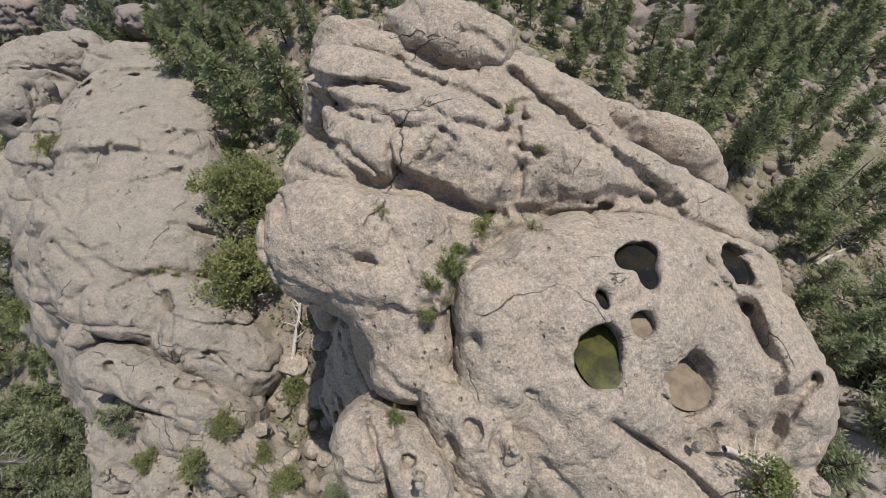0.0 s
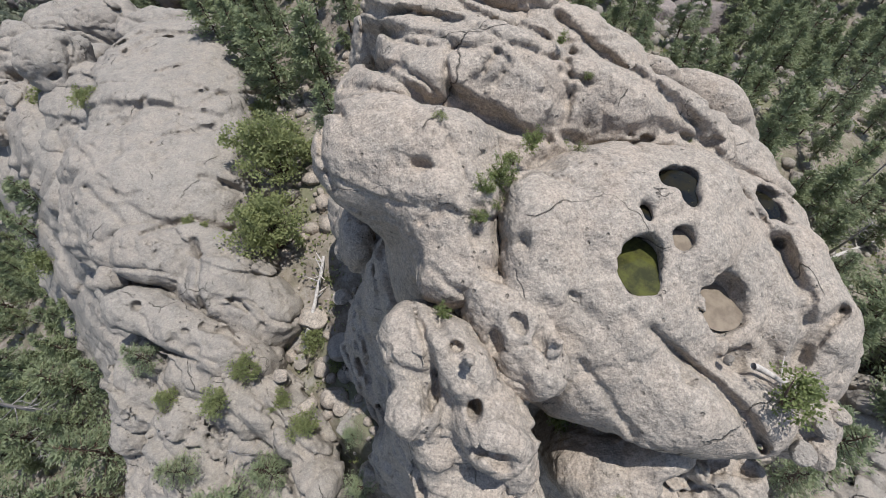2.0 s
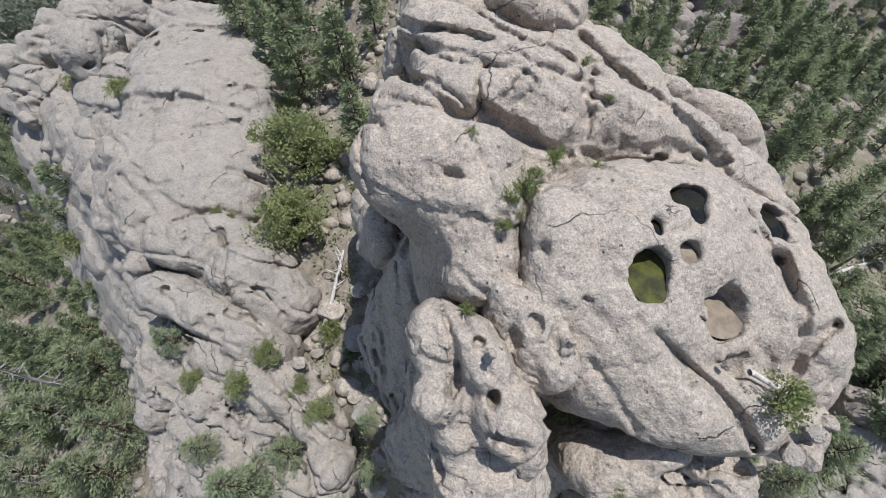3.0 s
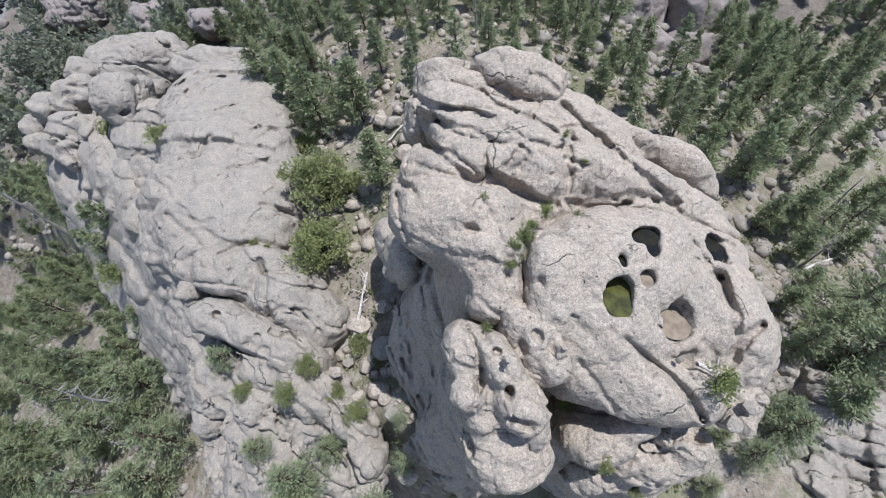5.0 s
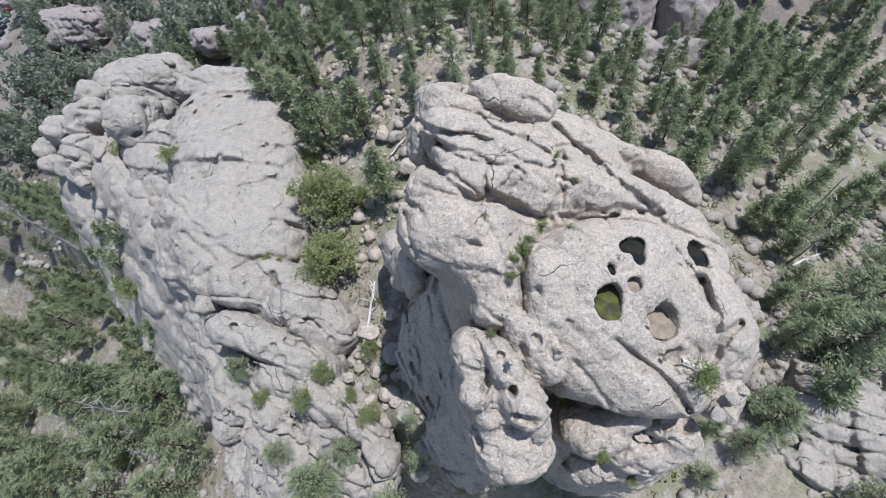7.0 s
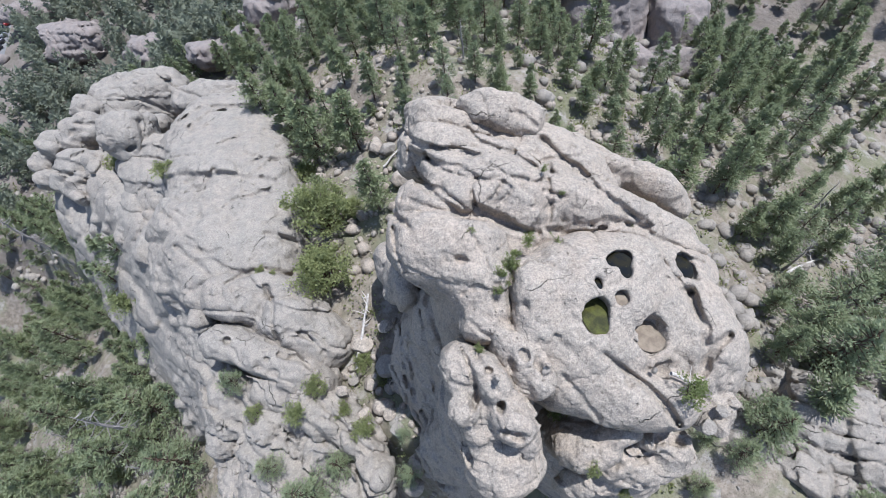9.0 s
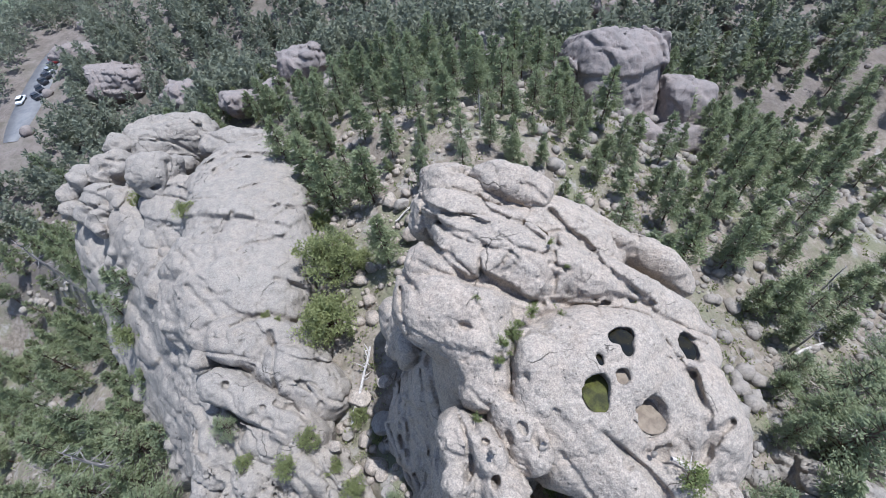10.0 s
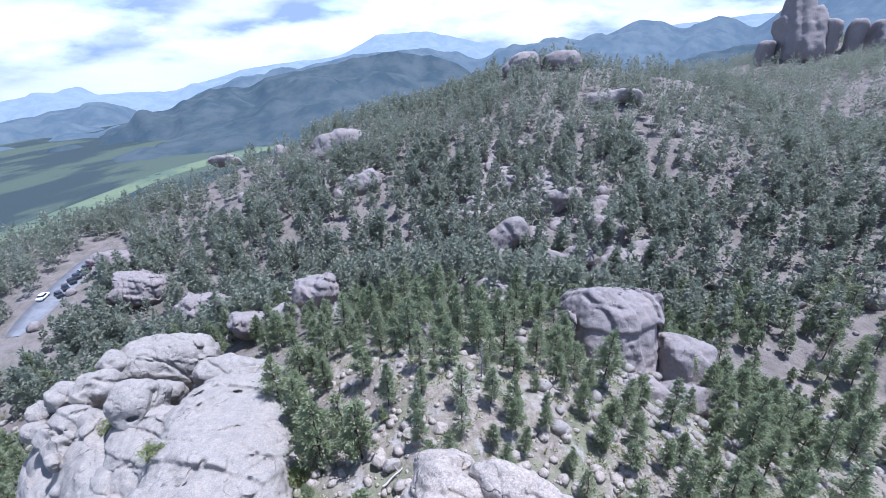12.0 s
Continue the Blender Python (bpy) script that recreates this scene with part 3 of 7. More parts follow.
face.cleft((1.37, 0.75, 17.63), (2.00, -0.10, 16.84), (2.58, -0.95, 16.11), width=0.2, depth=0.42)
face.cleft((6.75, 4.83, 18.59), (7.47, 3.97, 17.79), (8.00, 3.05, 17.12), (8.05, 2.03, 16.90), (7.97, 1.15, 16.41), width=0.16, depth=0.36)
face.cleft((8.14, 3.64, 17.05), (8.26, 2.92, 16.68), (8.13, 2.12, 16.63), width=0.3, depth=0.6)
face.cleft((3.39, 0.98, 17.52), (2.60, 1.51, 18.53), (2.28, 2.21, 18.82), width=0.2, depth=0.19)
face.cleft((1.11, 2.34, 18.94), (1.91, 1.44, 18.34), (2.50, 0.57, 17.68), width=0.2, depth=0.15)
face.cleft((6.77, 1.09, 16.32), (7.27, 0.63, 15.87), (6.90, -0.08, 15.83), width=0.25, depth=0.38)
face.hollow((4.09, 0.01, 17.11), (0.21, 0.24, 0.35), (29.4, 5.6, -6.9), 0.15, 2.2)
face.hollow((0.33, 3.51, 19.53), (0.14, 0.16, 0.20), (29.4, 5.6, -6.9), 0.15, 2.2)
face.hollow((5.94, 0.47, 16.22), (0.55, 0.35, 0.40), (29.4, 5.6, -6.9), 0.15, 2.2)
face.hollow((1.35, 2.09, 18.51), (0.24, 0.14, 0.15), (26.1, 15.0, -24.8), 0.15, 2.2)
face.hollow((3.34, 2.65, 18.68), (0.59, 0.85, 1.30), (29.0, 7.5, -10.4), 0.12, 2.2)
face.hollow((3.68, 3.80, 19.29), (0.24, 0.31, 0.80), (29.4, 5.6, -6.9), 0.12, 2.2)
face.hollow((4.50, 3.13, 18.79), (0.30, 0.36, 0.60), (29.7, 3.1, -2.5), 0.12, 2.2)
face.hollow((5.79, 1.81, 17.45), (0.86, 0.90, 1.15), (29.4, 5.6, -6.9), 0.12, 2.2)
face.hollow((4.72, 4.84, 19.15), (0.44, 0.30, 1.20), (29.8, -1.9, 14), 0.1, 2.6)
face.hollow((5.14, 4.80, 18.95), (0.36, 0.36, 1.20), (29.8, -1.9, -20), 0.1, 2.4)
face.hollow((5.02, 4.36, 18.95), (0.32, 0.46, 1.10), (29.8, -1.9, 6.2), 0.1, 2.2)
face.hollow((8.61, 4.89, 16.81), (0.54, 0.67, 1.20), (29.8, -1.9, 6.2), 0.12, 2.2)
face.cleft((8.32, 3.56, 16.82), (8.28, 2.61, 16.84), (8.26, 1.78, 16.85), (8.17, 1.19, 16.31), (7.70, 0.47, 15.93), width=0.22, depth=0.6)
face.cleft((9.16, 1.39, 16.57), (8.44, 1.05, 16.41), (8.03, 0.54, 15.93), (7.66, 0.16, 15.69), width=0.26, depth=0.9)
face.cleft((6.94, 4.01, 18.07), (7.40, 3.41, 17.64), (8.32, 3.56, 16.82), width=0.16, depth=0.4)
face.cleft((8.95, 5.78, 16.36), (9.67, 5.10, 16.41), width=0.16, depth=0.4)
part("main_mass", rock_mesh("main_mass", face, 0.085, GRANITE, 0.03), dome)

tip = Rock(0.12, 1.6, 3, floor=6)
tip.lump((10.6, 2.5, 11.94), (0.98, 1.40, 2.20), (26.6, 14.1, -23.0), 0.3, 2.4)
tip.lump((10.15, 1.6, 11.27), (0.80, 1.11, 2.00), (29.4, 5.6, -6.9), 0.3, 2.4)
tip.lump((9.1, 1.1, 11.66), (0.96, 1.14, 2.20), (29.4, 5.6, -6.9), 0.4, 2.4)
tip.lump((7.72, 0.14, 13.16), (0.68, 0.79, 1.60), (29.4, 5.6, -6.9), 0.3, 2.4)
tip.lump((9.0, 2.4, 5), (2.6, 3.0, 7.5), (0, 0, 0), 0.8, 2.0)
part("end_lobe", rock_mesh("end_lobe", tip, 0.10, GRANITE, 0.04), dome)

head = Rock(0.15, 2.0, 2, floor=9)
head.lump((-2.26, 7.78, 17.10), (3.13, 2.09, 3.60), (25.7, 15.9, -26.7), 0.5, 2.6)
head.lump((-3.65, 10.01, 16.24), (1.88, 1.72, 3.20), (29.4, 5.6, -6.9), 0.6, 2.4)
head.lump((-1.37, 5.83, 17.69), (1.68, 1.49, 2.60), (28.2, 10.4, -15.7), 0.5, 2.4)
head.lump((-1.24, 4.25, 17.17), (1.33, 1.28, 2.20), (29.4, 5.6, -6.9), 0.4, 2.4)
head.lump((-1.60, 7.71, 18.38), (1.93, 1.24, 2.50), (28.2, 10.4, -15.7), 0.6, 2.4)
head.joints((0.2, 0.5, 0.8), 3.0, 0.1, 0.15, 0.07)
head.lump((-1.9, 6.4, 9), (2.2, 3.8, 9.0), (0, 0, 0), 1.0, 2.3)
head.cleft((-4.51, 8.95, 19.56), (-4.02, 8.13, 20.35), (-3.87, 7.49, 20.41), width=0.2, depth=0.57)
head.cleft((-3.43, 4.95, 17.40), (-2.26, 4.93, 19.71), (-1.36, 4.42, 19.87), (-0.59, 3.89, 19.01), width=0.2, depth=0.23)
head.cleft((-2.09, 4.46, 19.49), (-1.46, 4.55, 19.75), (-0.79, 4.26, 19.57), width=0.2, depth=0.47)
head.cleft((-2.03, 3.40, 18.85), (-1.64, 2.85, 18.75), (-0.92, 2.70, 18.15), width=0.2, depth=0.47)
head.cleft((-0.49, 4.56, 19.85), (-0.86, 3.82, 19.28), (-0.53, 2.84, 18.32), width=0.25, depth=0.47)
head.hollow((-1.79, 5.78, 20.18), (0.22, 0.08, 0.30), (26.1, 15.0, -24.8), 0.15, 2.2)
head.cleft((-3.16, 11.62, 19.02), (-2.36, 9.14, 20.26), (-1.48, 7.86, 20.47), (-0.54, 8.04, 19.75), width=0.28, depth=0.9)
head.cleft((-4.89, 10.28, 18.13), (-3.87, 7.78, 20.32), width=0.18, depth=0.5)
head.cleft((-4.70, 8.25, 19.71), (-4.72, 6.96, 19.75), (-4.47, 6.21, 19.17), width=0.16, depth=0.5)
part("head_lobe", rock_mesh("head_lobe", head, 0.085, GRANITE, 0.035), dome)

trunk = Rock(0.12, 1.2, 4)
trunk.lump((0.04, 2.14, 17.09), (1.07, 1.58, 1.70), (28.8, -8.2, 17.5), 0.35, 2.4)
trunk.lump((0.42, 1.05, 17.06), (0.69, 0.87, 1.30), (29.9, 0.6, 1.8), 0.3, 2.4)
trunk.lump((-0.65, 2.92, 17.59), (0.66, 0.86, 1.40), (29.6, -4.3, 10.5), 0.35, 2.4)
trunk.lump((0.61, 1.00, 18.43), (0.30, 0.30, 0.50), (29.4, 5.6, -6.9), 0.25, 2.4)
trunk.lump((-0.49, 1.18, 16.15), (0.67, 0.93, 1.50), (28.5, -9.2, 19.3), 0.4, 2.4)
trunk.lump((-0.66, 4.16, 15.35), (0.86, 1.14, 2.20), (29.6, -4.3, 10.5), 0.6, 2.4)
trunk.lump((-0.6, 2.2, 13.5), (1.6, 1.8, 4.5), (0, 0, 0), 0.6, 2.0)
trunk.hollow((-0.09, 1.64, 18.67), (0.21, 0.30, 0.30), (29.6, -4.3, 10.5), 0.15, 2.2)
trunk.hollow((-0.73, 1.45, 18.15), (0.19, 0.31, 0.30), (29.9, 0.6, 1.8), 0.15, 2.2)
trunk.hollow((0.40, 1.17, 18.52), (0.19, 0.28, 0.30), (29.9, 0.6, 1.8), 0.15, 2.2)
trunk.hollow((0.62, 0.74, 18.75), (0.11, 0.14, 0.25), (29.4, 5.6, -6.9), 0.15, 2.2)
part("pitted_lobe", rock_mesh("pitted_lobe", trunk, 0.065, GRANITE, 0.03), dome, "pale granite lobe eaten by round hollows")

lumps = Rock(0.13, 1.3, 5, floor=7)
lumps.lump((-2.69, 1.96, 16.87), (1.08, 1.23, 1.70), (29.9, 0.6, 1.8), 0.4, 2.4)
lumps.lump((-1.67, 1.25, 17.45), (0.79, 1.28, 1.40), (27.7, -11.6, 23.8), 0.35, 2.4)
lumps.lump((-1.11, -0.08, 16.54), (1.04, 1.36, 1.70), (27.7, -11.6, 23.8), 0.35, 2.4)
lumps.lump((-2.51, 0.53, 15.74), (1.04, 1.61, 1.80), (29.9, 0.6, 1.8), 0.5, 2.4)
lumps.lump((-1.66, -1.26, 13.52), (1.74, 1.63, 2.30), (29.9, 0.6, 1.8), 0.5, 2.4)
lumps.lump((-2.37, -0.60, 14.12), (1.35, 1.62, 2.00), (29.8, -1.9, 6.2), 0.5, 2.4)
lumps.lump((-0.59, -0.77, 15.22), (0.67, 1.08, 1.30), (29.6, -4.3, 10.5), 0.35, 2.4)
lumps.lump((-1.39, 0.74, 19.16), (0.20, 0.20, 0.35), (29.4, 5.6, -6.9), 0.15, 2.4)
lumps.lump((-2.98, 2.38, 17.75), (0.65, 0.55, 1.00), (29.4, 5.6, -6.9), 0.3, 2.4)
lumps.lump((-2.20, -1.94, 13.51), (1.21, 0.75, 1.30), (29.9, 0.6, 1.8), 0.4, 2.4)
lumps.lump((-2.6, 1.2, 8), (2.2, 2.8, 8.8), (0, 0, 0), 0.8, 2.0)
lumps.joints((0.3, 0.2, 1), 1.6, 0.12, 0.2, 0.1)
lumps.lump((-2.95, 0.28, 17.22), (0.65, 0.65, 1.00), (29.4, 5.6, -6.9), 0.08, 2.3)
lumps.cleft((-2.64, 2.46, 18.51), (-2.41, 1.48, 18.74), (-2.30, 0.74, 17.89), (-2.56, 0.04, 18.05), width=0.22, depth=0.66)
lumps.cleft((-2.04, 1.98, 18.54), (-1.82, 1.21, 18.94), (-1.50, 0.46, 18.56), (-0.92, -0.22, 18.17), (-0.18, -0.76, 17.55), width=0.2, depth=0.38)
lumps.cleft((-3.36, 1.29, 18.23), (-2.71, 0.90, 17.99), (-2.29, 0.82, 18.48), width=0.2, depth=0.38)
lumps.hollow((-1.47, -0.09, 17.96), (0.18, 0.27, 0.70), (29.4, 5.6, -6.9), 0.15, 2.2)
lumps.hollow((-1.62, 1.26, 18.70), (0.21, 0.18, 0.30), (29.4, 5.6, -6.9), 0.15, 2.2)
lumps.hollow((-1.00, -1.26, 17.63), (0.34, 0.25, 0.45), (29.6, -4.3, 10.5), 0.15, 2.2)
lumps.hollow((-1.52, -1.01, 17.52), (0.37, 0.18, 0.30), (29.9, 0.6, 1.8), 0.15, 2.2)
lumps.hollow((-3.25, -1.28, 15.37), (0.35, 0.55, 0.40), (29.6, -4.3, 10.5), 0.15, 2.2)
part("knobbly_buttress", rock_mesh("knobbly_buttress", lumps, 0.075, GRANITE, 0.035), dome, "knobbly pale granite buttress with a pierced hollow")

upper = Rock(0.13, 1.9, 6, floor=10)
upper.lump((5.93, 9.09, 15.69), (5.59, 1.62, 3.50), (29.7, 30.9, -15.7), 0.6, 2.6)
upper.lump((8.65, 7.52, 14.68), (2.64, 0.81, 2.50), (30.1, 30.0, -13.8), 0.5, 2.4)
upper.lump((0.98, 9.90, 17.80), (2.89, 1.71, 3.00), (25.1, 16.7, -28.6), 0.2, 3.4)
upper.lump((3.85, 10.54, 16.48), (2.50, 1.56, 3.20), (27.8, 23.9, -20.0), 0.3, 3.0)
upper.lump((-2.68, 11.14, 16.59), (2.22, 1.20, 3.00), (26.1, 15.0, -24.8), 0.3, 2.6)
upper.lump((-1.08, 9.23, 17.24), (2.67, 0.83, 2.60), (25.7, 15.9, -26.7), 0.3, 2.6)
upper.lump((-0.01, 11.85, 18.01), (3.20, 1.10, 2.60), (27.0, 13.2, -21.2), 0.15, 3.4)
upper.lump((-0.50, 13.56, 17.84), (3.17, 1.08, 2.80), (26.6, 14.1, -23.0), 0.15, 3.4)
upper.lump((-0.80, 15.98, 17.19), (2.99, 1.22, 3.00), (26.8, 13.6, -22.1), 0.15, 3.2)
upper.lump((-3.01, 15.78, 16.05), (1.48, 1.76, 3.50), (29.4, 5.6, -6.9), 0.4, 2.4)
upper.lump((2.00, 11.13, 17.68), (1.82, 1.21, 3.00), (23.4, 19.2, -34.3), 0.3, 2.4)
upper.lump((5.25, 12.20, 15.60), (2.65, 1.13, 3.40), (22.7, 20.0, -36.3), 0.4, 2.4)
upper.lump((-1.73, 18.43, 16.58), (1.99, 0.90, 3.00), (29.4, 5.6, -6.9), 0.4, 2.4)
upper.lump((4.64, 7.91, 16.55), (3.24, 0.74, 2.00), (28.5, 9.5, -13.9), 0.4, 2.4)
upper.lump((1.5, 10.5, 6.5), (5.2, 6.0, 10.8), (0, 0, 0), 1.0, 2.4)
upper.lump((-0.6, 9.1, 16.5), (4.2, 3.3, 3.6), (26, 15, -25), 1.0, 2.6)
upper.lump((3.6, 12.4, 15.2), (4.0, 3.4, 3.6), (27, 20, -24), 1.0, 2.6)
upper.joints((-0.15, 0.45, 0.85), 1.5, 0.1, 0.14, 0.12)
upper.joints((0.8, -0.4, 0.2), 5.0, 0.1, 0.14, 0.06)
upper.lump((6.8, 7.8, 6), (4.8, 4.0, 10), (0, 0, 0), 1.0, 2.0)
upper.cleft((-0.78, 9.12, 20.36), (-0.79, 8.35, 20.08), (0.00, 7.63, 19.74), (1.00, 7.27, 19.31), (1.90, 7.01, 18.97), width=0.25, depth=0.76)
upper.cleft((1.96, 7.14, 18.75), (2.34, 7.21, 19.58), (2.69, 7.89, 20.01), (2.62, 8.62, 20.56), width=0.22, depth=0.66)
upper.cleft((-0.33, 12.52, 20.72), (0.13, 11.93, 20.43), (1.28, 11.86, 19.65), (1.89, 10.41, 20.34), (2.22, 9.26, 20.88), width=0.25, depth=0.76)
upper.cleft((-3.72, 14.76, 19.30), (-2.49, 12.39, 20.55), (-1.01, 10.96, 20.72), (0.29, 9.96, 20.93), (0.81, 9.34, 20.92), width=0.2, depth=0.57)
upper.cleft((-3.40, 13.00, 19.52), (-2.62, 11.34, 20.49), (-1.04, 10.85, 20.14), (-0.29, 9.68, 20.60), (-0.71, 9.52, 20.48), width=0.2, depth=0.57)
upper.cleft((-3.34, 11.85, 18.58), (-2.21, 11.25, 18.57), (-1.35, 8.97, 19.84), (-1.01, 8.44, 19.76), width=0.2, depth=0.66)
upper.cleft((-4.16, 10.51, 19.03), (-3.21, 9.87, 19.16), (-1.94, 8.75, 19.62), (-0.96, 8.13, 19.76), (-0.08, 7.82, 19.26), width=0.2, depth=0.47)
upper.cleft((-0.04, 8.21, 20.50), (0.59, 8.79, 20.64), (0.74, 8.29, 20.62), (0.16, 7.88, 20.24), width=0.2, depth=0.28)
upper.cleft((-0.55, 9.70, 20.44), (0.82, 9.32, 20.75), (1.95, 8.60, 20.73), (2.69, 8.78, 20.34), width=0.2, depth=0.42)
upper.cleft((2.32, 7.10, 18.95), (3.51, 7.06, 18.19), (4.69, 6.92, 18.22), (5.86, 7.05, 18.53), (6.93, 6.85, 17.89), width=0.28, depth=0.66)
upper.cleft((4.58, 7.18, 18.44), (5.31, 7.13, 18.69), (6.28, 7.11, 18.07), width=0.31, depth=0.57)
upper.cleft((2.97, 9.30, 20.27), (4.06, 8.39, 20.07), (5.34, 7.64, 19.22), (7.39, 6.73, 17.59), width=0.2, depth=0.38)
upper.cleft((2.80, 9.75, 20.39), (3.04, 9.46, 20.06), (2.27, 8.75, 20.48), width=0.2, depth=0.47)
upper.cleft((-1.63, 13.24, 20.87), (-0.71, 12.81, 20.71), (-0.30, 12.72, 20.52), width=0.2, depth=0.57)
upper.cleft((7.05, 7.21, 17.46), (7.92, 6.35, 17.25), (8.98, 5.75, 16.74), width=0.2, depth=0.38)
upper.hollow((6.52, 7.26, 17.89), (0.38, 0.16, 0.30), (26.1, 15.0, -24.8), 0.15, 2.2)
upper.hollow((5.04, 7.13, 18.15), (0.38, 0.14, 0.30), (28.2, 10.4, -15.7), 0.15, 2.2)
upper.cleft((-3.68, 15.39, 18.56), (-2.58, 12.78, 19.99), (-1.51, 11.78, 20.63), (-0.91, 11.50, 20.57), (-0.05, 10.80, 20.65), width=0.3, depth=0.9)
upper.cleft((-2.77, 12.87, 19.71), (-2.26, 11.22, 20.14), (-1.43, 10.24, 20.40), (-0.32, 9.34, 20.81), (0.65, 8.93, 20.83), width=0.24, depth=0.7)
upper.cleft((-3.16, 11.62, 19.02), (-2.36, 9.14, 20.26), (-1.48, 7.86, 20.47), (-0.54, 8.04, 19.75), width=0.28, depth=0.9)
upper.cleft((-0.84, 8.47, 20.25), (-0.22, 8.15, 19.77), (0.76, 7.55, 19.27), (1.43, 6.99, 19.10), width=0.3, depth=1.0)
upper.cleft((1.43, 6.99, 19.10), (2.06, 7.32, 19.55), (2.55, 7.95, 19.84), (2.38, 8.39, 20.28), (3.33, 8.25, 19.75), width=0.24, depth=0.8)
upper.cleft((0.03, 8.28, 20.15), (0.57, 8.38, 20.25), (0.98, 8.57, 20.62), (0.65, 8.93, 20.83), (0.22, 8.60, 20.53), width=0.16, depth=0.5)
upper.cleft((3.55, 12.44, 19.15), (4.29, 11.20, 18.84), (4.54, 9.11, 19.62), (5.15, 8.05, 19.56), (6.05, 7.44, 18.88), (7.24, 6.87, 17.98), width=0.3, depth=0.9)
part("layered_top", rock_mesh("layered_top", upper, 0.09, GRANITE, 0.04), dome, "stacked sheets of granite split by curved clefts")

back = Rock(0.14, 2.0, 9, floor=7)
back.lump((10.01, 11.98, 13.33), (2.47, 1.34, 3.00), (19.8, 22.9, -44.3), 0.4, 2.4)
back.lump((7.68, 12.73, 15.17), (1.29, 0.68, 1.80), (24.8, 17.1, -29.5), 0.3, 2.4)
back.lump((6.97, 12.74, 14.53), (1.73, 0.97, 2.20), (21.7, 21.1, -39.3), 0.4, 2.4)
back.lump((11.03, 10.63, 12.50), (1.13, 1.20, 2.20), (19.8, 22.9, -44.3), 0.4, 2.4)
back.lump((7.27, 16.20, 12.60), (3.69, 1.09, 3.00), (24.0, 18.4, -32.4), 0.5, 2.4)
back.lump((8.8, 10.5, 3), (3.2, 4.0, 9.5), (0, 0, 0), 0.8, 2.0)
back.joints((0.5, 0.6, 0.5), 2.4, 0.14, 0.3, 0.15)
back.cleft((6.97, 11.51, 16.50), (7.27, 11.06, 15.98), (7.18, 11.28, 14.67), width=0.2, depth=0.57)
back.hollow((9.14, 10.90, 13.82), (0.54, 0.31, 0.40), (19.8, 22.9, -44.3), 0.15, 2.2)
part("rear_block", rock_mesh("rear_block", back, 0.12, GRANITE, 0.05), dome)

low = Rock(0.13, 1.5, 10, floor=7)
low.lump((2.51, -1.12, 11.87), (1.80, 1.16, 2.40), (29.9, -0.4, 3.6), 0.35, 2.4)
low.lump((3.85, -1.02, 13.07), (1.11, 0.61, 1.60), (29.6, -4.3, 10.5), 0.35, 2.4)
low.lump((2.5, -0.4, 5), (2.8, 2.6, 8), (0, 0, 0), 0.6, 2.0)
low.cleft((1.67, -0.01, 12.61), (2.27, -0.51, 13.34), (3.27, -0.69, 13.61), width=0.2, depth=0.47)
part("lower_block", rock_mesh("lower_block", low, 0.09, GRANITE, 0.04), dome)

wall = Rock(0.22, 1.5, 13, floor=-4)
wall.lump((-3.2, 7.0, -2), (6.7, 10.5, 17.0), (0, 0, 4), 0.8, 1.3)
wall.lump((-2.4, 12.0, 4), (3.4, 4.6, 11.0), (0, 0, 0), 1.0, 2.0)
wall.lump((-3.6, 1.0, -1), (4.2, 4.2, 12.5), (0, 0, 0), 0.8, 1.5)
wall.joints((0.98, 0.1, 0.25), 0.95, 0.22, 0.45, 0.4)  # long flutes along the wall
wall.joints((0.25, 0.95, 0.3), 2.6, 0.2, 0.4, 0.3)
wall.lump((-6.9, 13.8, 7.2), (1.3, 1.7, 2.4), (20, 10, 0), 0.3, 2.8)
wall.lump((-6.2, 11.4, 9.0), (1.1, 1.5, 2.2), (10, 20, 10), 0.3, 2.8)
wall.lump((-5.6, 9.4, 11.0), (0.9, 1.3, 2.0), (10, 10, 0), 0.3, 2.6)
wall.cleft((-4.45, 6.43, 14.11), (-4.53, 5.01, 13.47), (-5.22, 3.32, 11.88), width=0.35, depth=1.1)
wall.cleft((-5.61, 6.17, 11.77), (-5.80, 3.69, 10.89), (-6.51, 2.55, 6.44), width=0.35, depth=1.1)
wall.cleft((-3.47, 6.48, 14.41), (-3.23, 4.74, 14.51), (-2.64, 3.76, 14.33), width=0.35, depth=0.95)
wall.cleft((-7.0, 10.6, 6.0), (-7.1, 7.27, 4.86), (-7.33, 3.25, 4.45), width=0.3, depth=0.9)
wall.cleft((-4.32, 3.94, 13.65), (-4.59, 2.03, 11.62), (-4.67, 0.64, 9.00), width=0.35, depth=0.95)
part("gully_wall", rock_mesh("gully_wall", wall, 0.15, GRANITE, 0.06), dome, "grey fluted granite wall falling into the gully")

base = Rock(0.4, 3, 61, floor=-6)
base.lump((4.2, 4.5, 1), (6.0, 6.4, 10.5), (0, 0, 0), 1.0, 2.3)
base.lump((1.8, 10.5, 1), (5.2, 6.0, 11), (0, 0, 0), 1.0, 2.3)
base.lump((-2.2, 6.0, 1), (3.2, 5.5, 11), (0, 0, 0), 1.0, 2.3)
base.lump((8.8, 2.6, 0), (3.2, 3.4, 9), (0, 0, 0), 1.0, 2.3)
base.lump((8.8, 10.2, 0), (3.4, 4.2, 10), (0, 0, 0), 1.0, 2.3)
base.lump((2.5, -0.2, 0), (2.9, 2.6, 9), (0, 0, 0), 1.0, 2.3)
base.lump((4.6, -2.0, 0), (3.4, 2.3, 6.5), (0, 0, 0), 1.0, 2.3)
